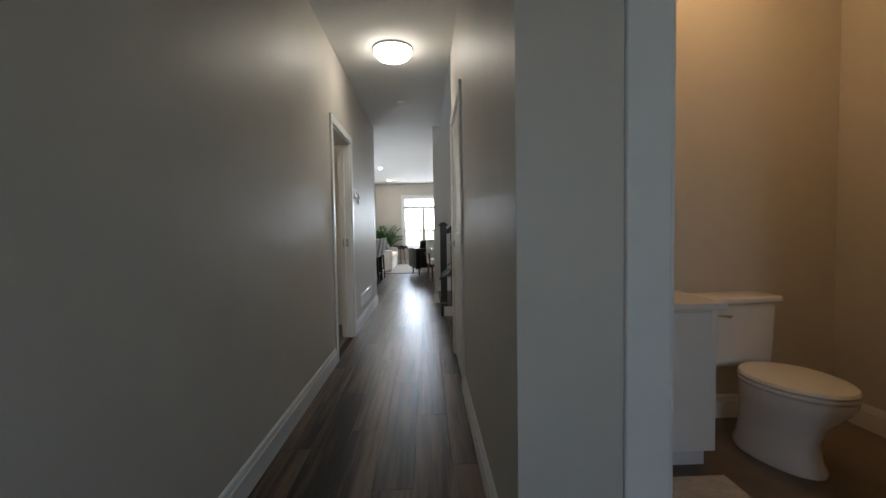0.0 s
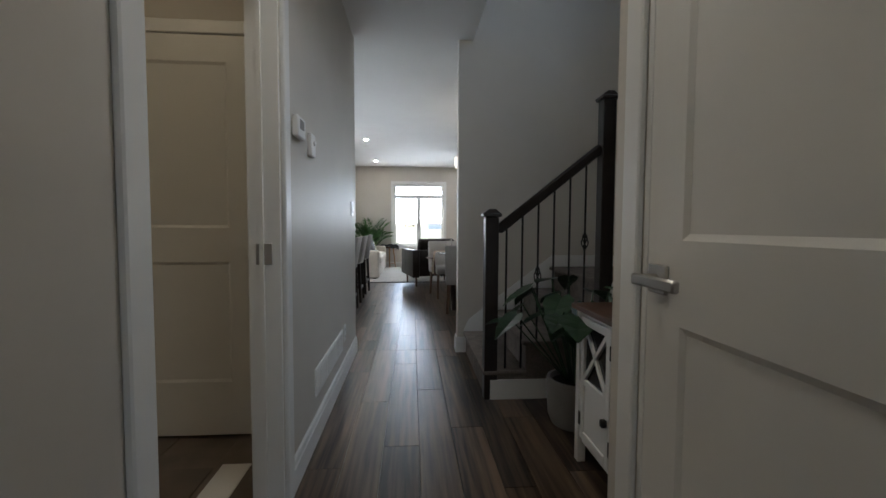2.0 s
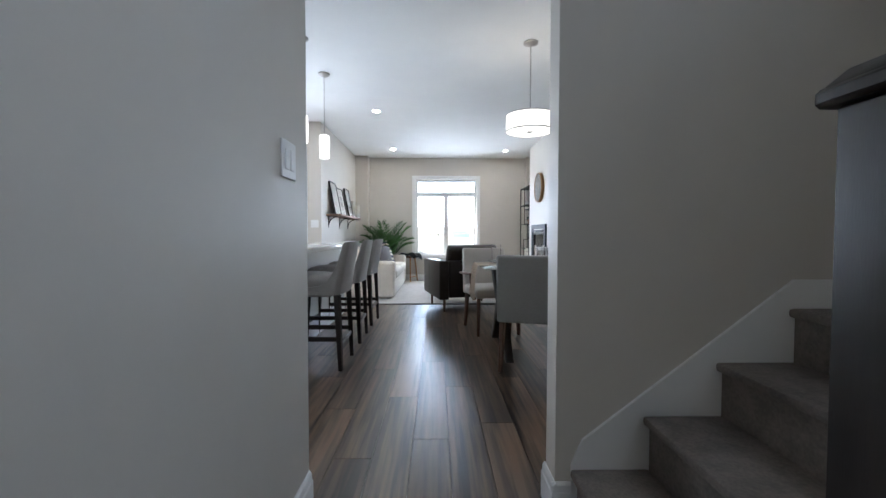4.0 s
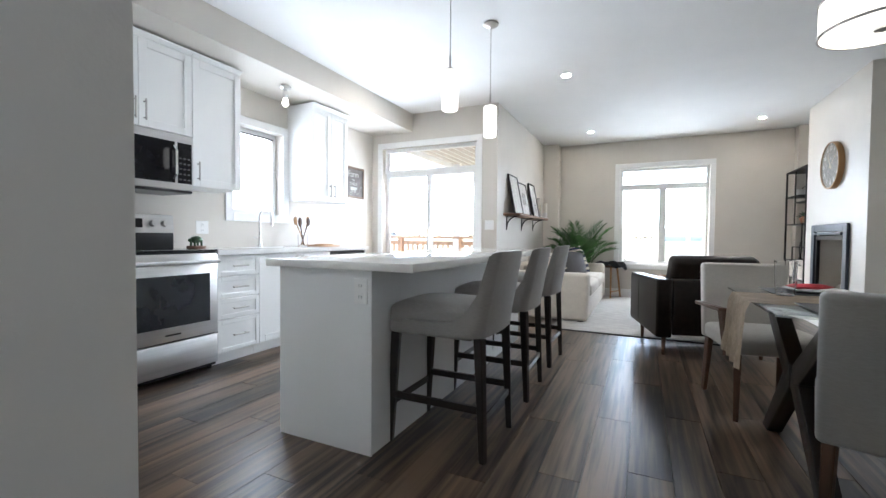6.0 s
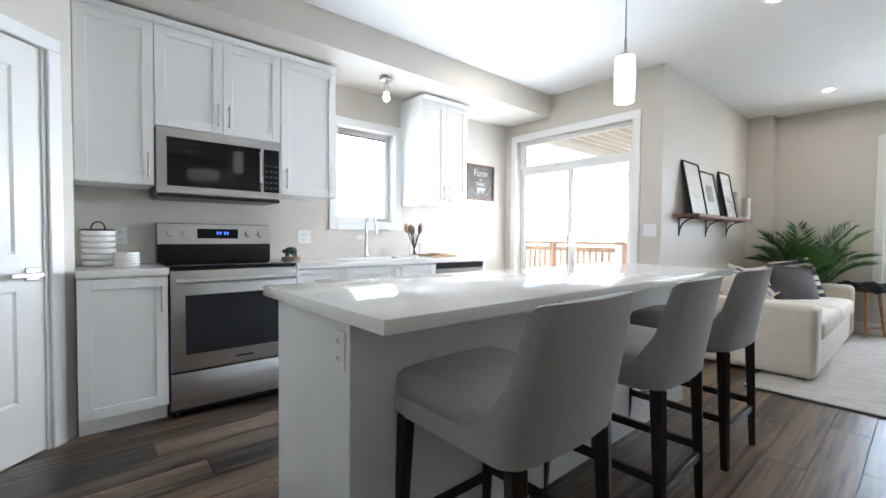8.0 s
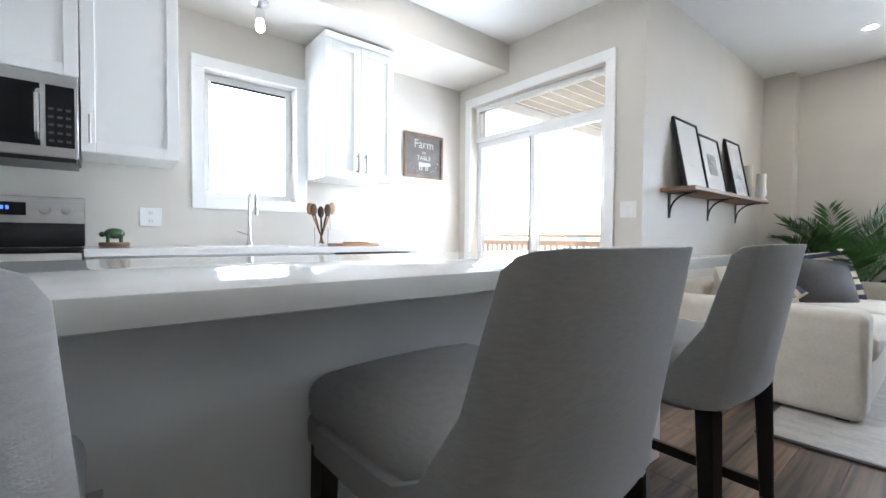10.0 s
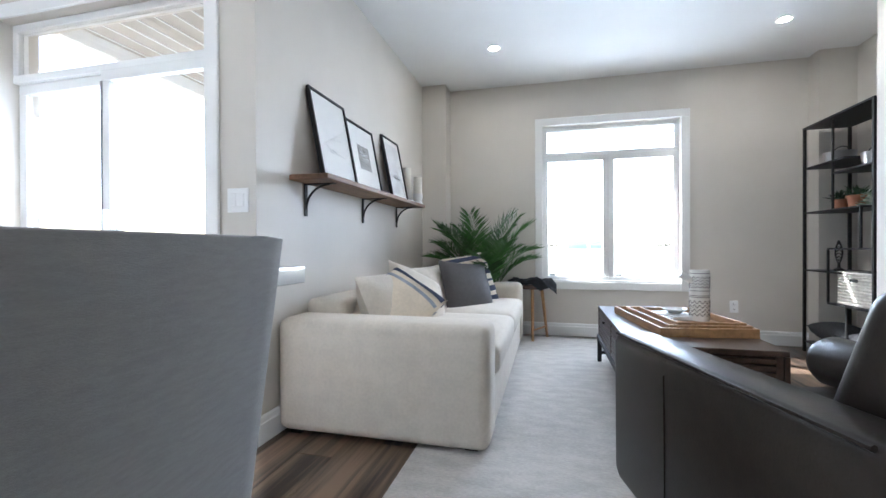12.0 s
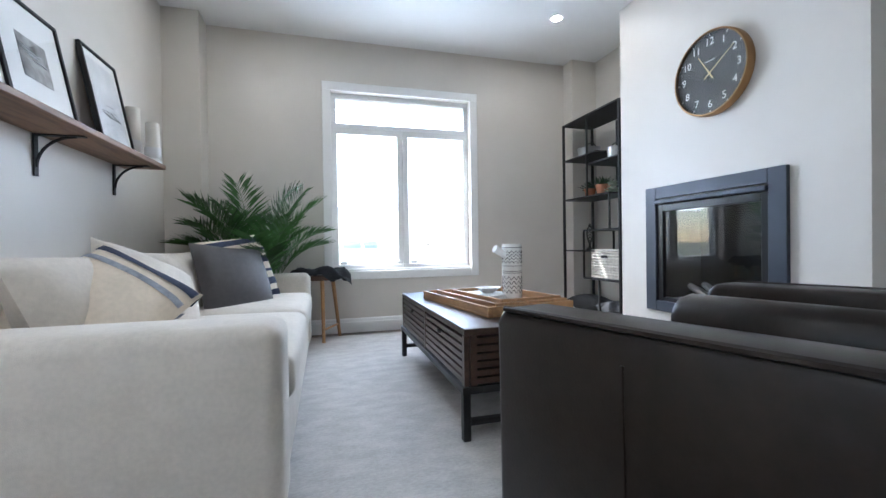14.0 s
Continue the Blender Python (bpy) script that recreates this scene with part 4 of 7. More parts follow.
bm = slab(bmesh.new(), W - 0.28, 0.16, 0.41, 0.05, Matrix.Translation((W / 2, 0.245, 0.49)) @ Matrix.Rotation(radians(20), 4, "X"), seg=5)
part("back_cushion", bm, M_LEATHER, ac)
for x in (0.10, W - 0.10):
    for y in (0.12, D - 0.10):
        bm = bmesh.new()
        cyl(bm, (x, y, 0), (x, y, 0.235), 0.013, 0.024, seg=14)
        part("leg", bm, M_WALNUT, ac, "walnut tapered leg")


# ---- living room things ----
def scatter_pillow(name, label, m, w, h, d, material):
    return tagged(part(name, pillow(bmesh.new(), w, h, d), material), label, "cushion", "cushions on the sofa")


def stripes(ob, w, h, d, bands, material, name="stripe"):
    """Woven bands that lie on a cushion's faces, following its swell; each is (u0, u1) across its width."""
    for u0, u1 in bands:
        bm = bmesh.new()
        n, k = 14, 3
        for side in (-1, 1):
            g = []
            for j in range(n + 1):
                row = []
                for i in range(k + 1):
                    u, v = u0 + (u1 - u0) * i / k, (2 * j / n - 1) * 0.97
                    puff = max(0.0, (1 - u * u) * (1 - v * v)) ** 0.42
                    x = u * w / 2 * (1 - 0.05 * (1 - abs(v)) * abs(u) ** 4)
                    z = v * h / 2 * (1 - 0.05 * (1 - abs(u)) * abs(v) ** 4)
                    row.append(bm.verts.new((x, side * (d / 2 * puff * (1 + 0.06 * noise.noise((u * 2, v * 2, w * 9))) + 0.003), z)))
                g.append(row)
            for j in range(n):
                for i in range(k):
                    bm.faces.new((g[j][i], g[j][i + 1], g[j + 1][i + 1], g[j + 1][i]))
        part(name, bm, material, ob)


def lean(x, y, z, face, back, tip=0.0):
    """A cushion's pose: face turns it about the upright, back leans it, tip turns it in its own plane."""
    return Matrix.Translation((x, y, z)) @ Matrix.Rotation(radians(face), 4, "Z") @ Matrix.Rotation(radians(back), 4, "X") @ Matrix.Rotation(radians(tip), 4, "Y")


c = scatter_pillow("cushion", "cream cushion with navy woven bands at one side", None, 0.52, 0.43, 0.21, M_CREAMCUSH)
stripes(c, 0.52, 0.43, 0.21, [(0.56, 0.66)], mat("greyblue_band", (0.30, 0.32, 0.37), 0.9, scale=60, vary=0.25))
stripes(c, 0.52, 0.43, 0.21, [(0.80, 0.95)], M_NAVY)
c.matrix_basis = lean(-1.235, 12.00, 0.585, 14, -44, -50)
c = scatter_pillow("cushion", "charcoal leather-look square cushion", None, 0.50, 0.50, 0.17, M_CHARCOAL)
c.matrix_basis = lean(-1.00, 13.15, 0.60, 50, -26, 6)
c = scatter_pillow("cushion", "cream and navy striped square cushion", None, 0.50, 0.50, 0.18, M_CREAMCUSH)
stripes(c, 0.50, 0.50, 0.18, [(-0.9, -0.72), (-0.55, -0.48), (-0.3, -0.1), (0.1, 0.18), (0.36, 0.56), (0.72, 0.9)], M_NAVY)
c.matrix_basis = lean(-1.02, 13.44, 0.645, 48, -18, 82)
c = scatter_pillow("cushion", "soft ivory cushion sunk against the sofa back", None, 0.50, 0.46, 0.18, M_SOFA)
c.matrix_basis = lean(-1.22, 12.45, 0.60, 70, -34, 30)

# picture ledge
sh = thing("wall_shelf", "reclaimed wood ledge on three black iron brackets", "shelf", at=T(-1.688, 0, 1.355))
part("board", B(0, 0.235, 11.63, 13.42, -0.03, 0.0, bevel=0.004), M_SHELFWOOD, sh)
for y in (11.79, 12.56, 13.28):
    bm = B(0, 0.006, y - 0.016, y + 0.016, -0.215, -0.031, bevel=0.002)
    box(bm, 0, 0.19, y - 0.016, y + 0.016, -0.036, -0.031)
    pts = [(0.006 + 0.15 * (1 - math.cos(a)) , y, -0.175 + 0.14 * math.sin(a)) for a in [k * math.pi / 16 for k in range(9)]]
    tube(bm, pts, 0.007, 6)
    part("bracket", bm, M_IRON, sh, "black iron bracket")


def art(name, label, y0, w, h, tilt, kind):
    t = thing(name, label, "picture frame", "pictures on the ledge", at=Matrix.Translation((-1.565, y0, 1.356)) @ Matrix.Rotation(radians(-tilt), 4, "Y") @ Matrix.Rotation(radians(90), 4, "Z"))
    f = 0.016
    bm = bmesh.new()
    box(bm, 0, w, -0.0, 0.028, 0, f, bevel=0.002)
    box(bm, 0, w, 0, 0.028, h - f, h, bevel=0.002)
    box(bm, 0, f, 0, 0.028, f, h - f, bevel=0.002)
    box(bm, w - f, w, 0, 0.028, f, h - f, bevel=0.002)
    part("frame", bm, M_IRON, t, "thin black frame")
    part("mat_board", B(f, w - f, 0.012, 0.016, f, h - f), M_PAPER, t, "white mat board", soft=False)
    if kind == "photo":
        part("print", B(w * 0.29, w * 0.71, 0.0105, 0.0118, h * 0.33, h * 0.69), M_INK, t, "dark grey landscape print", soft=False)
        bm = bmesh.new()
        rnd = random.Random(12)
        for k in range(16):
            a, z = rnd.uniform(0.31, 0.55), rnd.uniform(0.50, 0.61)
            bar(bm, (w * a, 0.0102, h * z), (w * (a + rnd.uniform(0.06, 0.14)), 0.0102, h * (z + rnd.uniform(-0.015, 0.015))), rnd.uniform(0.006, 0.014), 0.001)
        part("print_light", bm, M_INKLIGHT, t, "pale cloud in the photograph", soft=False)
    elif kind == "sketch":
        rnd = random.Random(4)
        bm = bmesh.new()
        for k in range(26):
            a, z = rnd.uniform(0.2, 0.7), rnd.choice((0.36, 0.38, 0.55, 0.72)) + rnd.uniform(-0.04, 0.04)
            bar(bm, (w * a, 0.0115, h * z), (w * (a + rnd.uniform(0.05, 0.16)), 0.0115, h * (z + rnd.uniform(-0.05, 0.03))), 0.002, 0.001)
        part("print", bm, M_INKLIGHT, t, "faint grey line drawing", soft=False)
    else:
        part("print", B(w * 0.12, w * 0.88, 0.0105, 0.0118, h * 0.12, h * 0.90), M_INKLIGHT, t, "pale grey landscape print", soft=False)
        bm = bmesh.new()
        rnd = random.Random(9)
        for k in range(14):
            a, z = rnd.uniform(0.18, 0.6), rnd.uniform(0.36, 0.48)
            bar(bm, (w * a, 0.0102, h * z), (w * (a + 0.2), 0.0102, h * (z + rnd.uniform(-0.05, 0.05))), 0.009, 0.001)
        part("print_dark", bm, M_INK, t, soft=False)
    g = part("glazing", B(f, w - f, 0.006, 0.008, f, h - f), M_GLASS, t, soft=False)
    g.visible_shadow = False
    return t


art("picture_frame", "large black framed faint line drawing", 11.80, 0.44, 0.56, 11, "sketch")
art("picture_frame", "black framed dark landscape photograph with a wide mat", 12.23, 0.45, 0.50, 11, "photo")
art("picture_frame", "black framed pale landscape print", 12.90, 0.39, 0.56, 11, "wash")
for y, h, r in ((13.355, 0.30, 0.046), (13.36, 0.21, 0.046)):
    t = thing("candle_holder", "white stone candle holder with an ivory candle", "candle", "candles on the ledge", at=T(-1.61 if h > 0.25 else -1.505, y, 1.356))
    part("holder", lathe(bmesh.new(), [(0, 0), (r, 0), (r, 0.012), (r * 0.7, 0.03), (r, 0.05), (r, h * 0.45), (0, h * 0.45)]), M_CERAMIC, t)
    part("candle", lathe(bmesh.new(), [(0, h * 0.45), (r * 0.86, h * 0.45), (r * 0.86, h + 0.04), (0, h + 0.035)]), M_WAX, t)

# wall clock
ck = thing("wall_clock", "round black-faced wall clock with a copper rim", "clock", at=Matrix.Translation((1.928, 12.39, 1.872)) @ Matrix.Rotation(radians(-90), 4, "Z") @ Matrix.Rotation(radians(90), 4, "X"))
R = 0.264
part("rim", lathe(bmesh.new(), [(R - 0.012, 0.0), (R, 0.0), (R, 0.05), (R - 0.004, 0.055), (R - 0.012, 0.055), (R - 0.014, 0.042), (R - 0.012, 0.0)], seg=64), M_BRASS, ck, "copper rim")
part("face", lathe(bmesh.new(), [(0, 0.004), (R - 0.013, 0.004), (R - 0.013, 0.036), (0, 0.036)], seg=64), M_CLOCKFACE, ck, "black face")
for k in range(1, 13):
    a = radians(90 - 30 * k)
    text("numeral", str(k), 0.066, Matrix.Translation((0.195 * math.cos(a), 0.195 * math.sin(a), 0.0375)), M_PAPER, ck)
    bm = bar(bmesh.new(), (0.234 * math.cos(a), 0.234 * math.sin(a), 0.037), (0.248 * math.cos(a), 0.248 * math.sin(a), 0.037), 0.005, 0.002)
    part("tick", bm, M_PAPER, ck, soft=False)
for ang, L, w in ((90 - 30 * 10.93, 0.15, 0.010), (90 - 6 * 9.2, 0.205, 0.007)):
    d = Vector((math.cos(radians(ang)), math.sin(radians(ang)), 0))
    bm = bar(bmesh.new(), -d * 0.045 + Vector((0, 0, 0.041)), d * L + Vector((0, 0, 0.041)), w, 0.002, top=0.4)
    part("hand", bm, M_GOLD, ck, "gold clock hand")
g = part("cover_glass", lathe(bmesh.new(), [(0, 0.0500), (R - 0.0135, 0.0500), (R - 0.0135, 0.0525), (0, 0.0535)], seg=64), M_GLASS, ck, "clear cover glass")
g.visible_shadow = False
bm = B(-0.035, 0.035, 0.075, 0.081, 0.0365, 0.0372)
part("maker_mark", bm, M_INKLIGHT, ck, soft=False)

# fireplace
fp = thing("fireplace", "black metal gas fireplace set in the chimney breast", "fireplace")
X, y0, y1, z0, z1 = 1.93, 11.945, 12.965, 0.305, 1.215
for a, b, c, d in ((y0, y0 + 0.10, z0, z1), (y1 - 0.10, y1, z0, z1), (y0 + 0.10, y1 - 0.10, z1 - 0.085, z1), (y0 + 0.10, y1 - 0.10, z0, z0 + 0.075)):
    part("surround_bar", B(X - 0.03, X - 0.002, a, b, c, d, bevel=0.003), M_FPMETAL, fp, "dark metal surround", soft=False)
bm = B(X - 0.05, X - 0.02, y0 + 0.10, y1 - 0.10, z1 - 0.125, z1 - 0.095, bevel=0.004)
part("hood", bm, M_FPMETAL, fp, "dark metal hood", soft=False)
bm = bmesh.new()
a0, a1, c0, c1 = y0 + 0.10, y1 - 0.10, z0 + 0.075, z1 - 0.13
for a, b, c, d in ((a0, a0 + 0.05, c0, c1), (a1 - 0.05, a1, c0, c1), (a0 + 0.05, a1 - 0.05, c1 - 0.05, c1), (a0 + 0.05, a1 - 0.05, c0, c0 + 0.03)):
    box(bm, X - 0.014, X + 0.02, a, b, c, d, bevel=0.003)
part("inner_frame", bm, M_BLACK, fp, soft=False)
g = part("glass", B(X + 0.002, X + 0.006, a0 + 0.05, a1 - 0.05, c0 + 0.03, c1 - 0.05), M_GLASS, fp, "dark reflecting glass", soft=False)
bm = bmesh.new()
box(bm, X + 0.36, X + 0.37, 12.065, 12.845, 0.390, 1.115)
box(bm, X + 0.02, X + 0.36, 12.065, 12.075, 0.390, 1.115)
box(bm, X + 0.02, X + 0.36, 12.835, 12.845, 0.390, 1.115)
box(bm, X + 0.02, X + 0.36, 12.075, 12.835, 0.390, 0.400)
box(bm, X + 0.02, X + 0.36, 12.075, 12.835, 1.105, 1.115)
part("firebox", bm, M_BLACK, fp, soft=False)
rnd = random.Random(2)
for k in range(5):
    y = 12.18 + k * 0.12
    bm = bmesh.new()
    cyl(bm, (X + 0.12, y - 0.1, 0.435), (X + 0.2, y + 0.12, 0.465 + 0.03 * k % 0.05), 0.028, 0.022, seg=8)
    part("log", bm, M_POT, fp, "grey ceramic log")

# bookcase
bc = thing("etagere", "black iron etagere with staggered shelves", "shelf unit")
bx0, bx1, by0, by1, bh = 1.93, 2.27, 13.290, 14.140, 2.01
for x in (bx0, bx1):
    for y in (by0, by1):
        part("post", B(x - 0.011, x + 0.011, y - 0.011, y + 0.011, 0, bh, bevel=0.002), M_IRON, bc)
part("top_shelf", B(bx0 - 0.011, bx1 + 0.011, by0 - 0.011, by1 + 0.011, bh, bh + 0.014), M_IRON, bc)
for a, b, z in ((13.600, by1, 1.66), (by0, 13.750, 1.56), (13.430, by1, 1.26), (13.650, by1, 0.745), (by0, 13.810, 0.94), (by0, 13.810, 0.485), (by0, by1, 0.10)):
    part("shelf", B(bx0 - 0.006, bx1 + 0.006, a, b, z - 0.014, z, bevel=0.002), M_IRON, bc)
for y, za, zb in ((13.750, 1.26, bh), (13.810, 0.485, 0.94), (13.580, 0.10, 0.485), (13.430, 0.94, 1.26)):
    for x in (bx0 + 0.002, bx1 - 0.002):
        part("divider", B(x - 0.007, x + 0.007, y - 0.007, y + 0.007, za, zb - 0.014), M_IRON, bc)


def bucket(x, y, z, r, h):
    t = thing("metal_planter", "grey galvanised metal tub with a handle", "planter", at=T(x, y, z))
    part("tub", lathe(bmesh.new(), [(0, 0), (r * 0.85, 0), (r, h), (r * 1.03, h + 0.004), (r * 0.95, h), (r * 0.8, 0.008), (0, 0.008)], seg=24), M_STEEL, t)
    bm = tube(bmesh.new(), [(0, r * math.cos(a), h + 0.05 * math.sin(a)) for a in [k * math.pi / 8 for k in range(9)]], 0.005, 6)
    part("handle", bm, M_IRON, t)


bucket(2.080, 13.930, 1.66, 0.11, 0.09)
bucket(2.060, 13.490, 1.56, 0.085, 0.10)


def small_plant(x, y, z, r=0.055, h=0.09, pot=M_TERRA, label="small green herb in a terracotta pot"):
    t = thing("potted_plant", label, "plant", "plants on the etagere", at=T(x, y, z))
    part("pot", lathe(bmesh.new(), [(0, 0), (r * 0.72, 0), (r * 0.95, h * 0.8), (r * 1.08, h * 0.8), (r * 1.08, h), (r * 0.9, h), (r * 0.85, h * 0.9), (0, h * 0.9)], seg=20), pot, t)
    rnd = random.Random(int(y * 100))
    bm = bmesh.new()
    for k in range(90):
        a, e = rnd.uniform(0, 6.28), rnd.uniform(0.2, 1.4)
        L = rnd.uniform(0.05, 0.13)
        p = Vector((rnd.uniform(-1, 1) * r * 0.6, rnd.uniform(-1, 1) * r * 0.6, h * 0.9))
        d = Vector((math.cos(a) * math.cos(e), math.sin(a) * math.cos(e), math.sin(e)))
        s = Vector((-math.sin(a), math.cos(a), 0)) * rnd.uniform(0.005, 0.010)
        q = p + d * L * 0.6
        e2 = p + d * L - Vector((0, 0, 0.015))
        bm.faces.new([bm.verts.new(v) for v in (p, q - s, e2, q + s)])
    part("leaves", bm, M_LEAFDARK, t, soft=False)


small_plant(2.090, 13.930, 1.26, label="small green herb in a dark terracotta pot")
small_plant(2.060, 13.690, 1.26, 0.065, 0.10)
bm = bmesh.new()
rnd = random.Random(8)
for k in range(60):
    a, e = rnd.uniform(0, 6.28), rnd.uniform(-1.2, 0.8)
    p = Vector((2.020, 13.490, 1.262)) + Vector((rnd.uniform(-0.04, 0.04), rnd.uniform(-0.04, 0.04), rnd.uniform(0, 0.09)))
    d = Vector((math.cos(a) * math.cos(e), math.sin(a) * math.cos(e), abs(math.sin(e)) * 0.5)) * 0.05
    s = Vector((-math.sin(a), math.cos(a), 0.3)) * 0.014
    bm.faces.new([bm.verts.new(v) for v in (p, p + d * 0.5 - s, p + d, p + d * 0.5 + s)])
solo("trailing_plant", bm, mat("pale_leaf", (0.42, 0.48, 0.34), 0.5, vary=0.2), "small pale variegated trailing plant", "plant")
# carved ornament and basket
bm = lathe(bmesh.new(), [(0, 0), (0.035, 0), (0.035, 0.015), (0.012, 0.03), (0.010, 0.06), (0, 0.06)], 2.040, 13.870, 0.745)
for s in (-1, 1):
    pts = [(2.040, 13.870 + s * 0.045 * math.sin(a), 0.80 + 0.20 * a / math.pi) for a in [k * math.pi / 10 for k in range(11)]]
    tube(bm, pts, 0.006, 6)
for k in range(6):
    z = 0.825 + k * 0.027
    r = 0.042 * math.sin((z - 0.80) / 0.20 * math.pi)
    tube(bm, [(2.040, 13.870 - r, z), (2.040, 13.870, z + 0.018), (2.040, 13.870 + r, z)], 0.004, 5)
solo("carved_ornament", bm, M_IRON, "dark pierced leaf ornament on a foot", "ornament")
bk = thing("basket", "white woven wicker storage basket", "basket")
bm = bmesh.new()
for k in range(11):
    z = 0.490 + k * 0.024
    for a, b in (((1.950, 13.320), (2.220, 13.320)), ((2.220, 13.320), (2.220, 13.710)), ((2.220, 13.710), (1.950, 13.710)), ((1.950, 13.710), (1.950, 13.320))):
        n = 8
        pts = [(a[0] + (b[0] - a[0]) * i / n + 0.004 * (-1) ** (i + k), a[1] + (b[1] - a[1]) * i / n + 0.004 * (-1) ** (i + k), z + 0.012) for i in range(n + 1)]
        tube(bm, pts, 0.0115, 5)
tagged(part("weave", bm, M_WICKER, bk), kind="stuff")
part("lining", B(1.960, 2.210, 13.330, 13.700, 0.488, 0.70), M_WICKER, bk, soft=False)
# No hole is cut: a black plate gives the grip's shaded inside.
part("grip", B(1.935, 1.942, 13.470, 13.560, 0.675, 0.70, bevel=0.004), M_BLACK, bk, "black plate standing for the shaded grip hole")
bm = pillow(bmesh.new(), 0.52, 0.30, 0.20, m=lean(2.080, 13.870, 0.205, 90, -80))
solo("floor_pillow", bm, M_BLACKKNIT, "black glossy pillow on the bottom shelf", "cushion")
bm = pillow(bmesh.new(), 0.36, 0.30, 0.18, m=lean(2.080, 13.470, 0.195, 90, -80))
solo("floor_pillow", bm, M_BLACKKNIT, "small black pillow on the bottom shelf", "cushion")

# coffee table
ct = thing("coffee_table", "espresso wood coffee table with slatted drawers on an iron base", "coffee table")
tx0, tx1, ty0, ty1, th = 0.070, 0.76, 11.90, 13.30, 0.468
part("tabletop", B(tx0, tx1, ty0, ty1, th - 0.028, th, bevel=0.003), M_TABLE, ct)
part("case", B(tx0 + 0.022, tx1 - 0.022, ty0 + 0.022, ty1 - 0.022, 0.235, th - 0.028), M_TABLE, ct, soft=False)
for y in (ty0, (ty0 + ty1) / 2 - 0.014, ty1 - 0.028):
    part("stile", B(tx0, tx0 + 0.022, y, y + 0.028, 0.235, th - 0.028), M_TABLE, ct, soft=False)
    part("stile", B(tx1 - 0.022, tx1, y, y + 0.028, 0.235, th - 0.028), M_TABLE, ct, soft=False)
for x in (tx0 + 0.028, tx1 - 0.056):
    part("stile", B(x, x + 0.028, ty0, ty0 + 0.022, 0.235, th - 0.028), M_TABLE, ct, soft=False)
half = (ty0 + ty1) / 2
for k in range(6):
    z = 0.24 + k * 0.033
    for a, b in ((ty0 + 0.028, half - 0.014), (half + 0.014, ty1 - 0.028)):
        bm = prism(bmesh.new(), [(tx0 + 0.003, z), (tx0 + 0.020, z + 0.008), (tx0 + 0.020, z + 0.026), (tx0 + 0.003, z + 0.022)], "y", a, b)
        part("slat", bm, M_TABLE, ct, soft=False)
    bm = prism(bmesh.new(), [(ty0 + 0.003, z), (ty0 + 0.020, z + 0.008), (ty0 + 0.020, z + 0.026), (ty0 + 0.003, z + 0.022)], "x", tx0 + 0.056, tx1 - 0.056)
    part("slat", bm, M_TABLE, ct, soft=False)
for y in (half - 0.33, half + 0.33):
    part("knob", lathe(bmesh.new(), [(0, -0.016), (0.010, -0.016), (0.012, 0), (0, 0)], tx0 - 0.002, y, 0.40, seg=10), M_IRON, ct, "black knob")
bm = bmesh.new()
for a, b, c, d in ((tx0 - 0.01, tx1 + 0.01, ty0 - 0.01, ty0 + 0.015), (tx0 - 0.01, tx1 + 0.01, ty1 - 0.015, ty1 + 0.01), (tx0 - 0.01, tx0 + 0.015, ty0 + 0.015, ty1 - 0.015), (tx1 - 0.015, tx1 + 0.01, ty0 + 0.015, ty1 - 0.015)):
    box(bm, a, b, c, d, 0.205, 0.234)
part("base_frame", bm, M_IRON, ct, soft=False)
for x in (tx0 - 0.008, tx1 - 0.024):
    for y in (ty0 - 0.008, ty1 - 0.024):
        part("leg", B(x, x + 0.032, y, y + 0.032, 0.013, 0.205, bevel=0.002), M_IRON, ct)
for y in (ty0 + 0.008, ty1 - 0.008):
    part("stretcher", B(tx0 + 0.024, tx1 - 0.024, y - 0.012, y + 0.012, 0.075, 0.10), M_IRON, ct, soft=False)

TR = Matrix.Translation((0.45, 12.56, th)) @ Matrix.Rotation(radians(8), 4, "Z")


def tray(w, d, dx, dy, z, label):
    t = thing("tray", label, "tray", "nested wooden trays", at=TR @ Matrix.Translation((dx, dy, z)))
    part("bottom", B(-w / 2, w / 2, -d / 2, d / 2, 0.001, 0.010), M_TRAY, t, soft=False)
    for a, b, c, e in ((-w / 2, w / 2, -d / 2, -d / 2 + 0.014), (-w / 2, w / 2, d / 2 - 0.014, d / 2), (-w / 2, -w / 2 + 0.014, -d / 2 + 0.014, d / 2 - 0.014), (w / 2 - 0.014, w / 2, -d / 2 + 0.014, d / 2 - 0.014)):
        part("rim", B(a, b, c, e, 0.010, 0.050, bevel=0.002), M_TRAY, t, soft=False)


tray(0.50, 0.84, 0, 0, 0, "large acacia wood serving tray")
tray(0.43, 0.72, 0.02, -0.03, 0.011, "middle acacia wood tray nested in the larger one")
tray(0.36, 0.58, 0.04, -0.07, 0.022, "small acacia wood tray nested in the others")
bm = bmesh.new()
for k in range(3):
    b = B(-0.10, 0.10, -0.13, 0.13, 0.035 + 0.008 * k, 0.042 + 0.008 * k)
    join(bm, b, TR @ Matrix.Translation((0.02, 0.05, 0)) @ Matrix.Rotation(0.15 * k, 4, "Z"))
solo("magazines", bm, M_PAPER, "small stack of pale magazines in the tray", "magazines")
bm = lathe(bmesh.new(), [(0, 0), (0.03, 0), (0.075, 0.03), (0.072, 0.032), (0.028, 0.006), (0, 0.006)], 0, 0, 0.059)
bmesh.ops.transform(bm, matrix=TR @ Matrix.Translation((0.02, 0.05, 0)), verts=bm.verts[:])
solo("bowl", bm, M_CERAMIC, "shallow white ceramic bowl", "bowl")

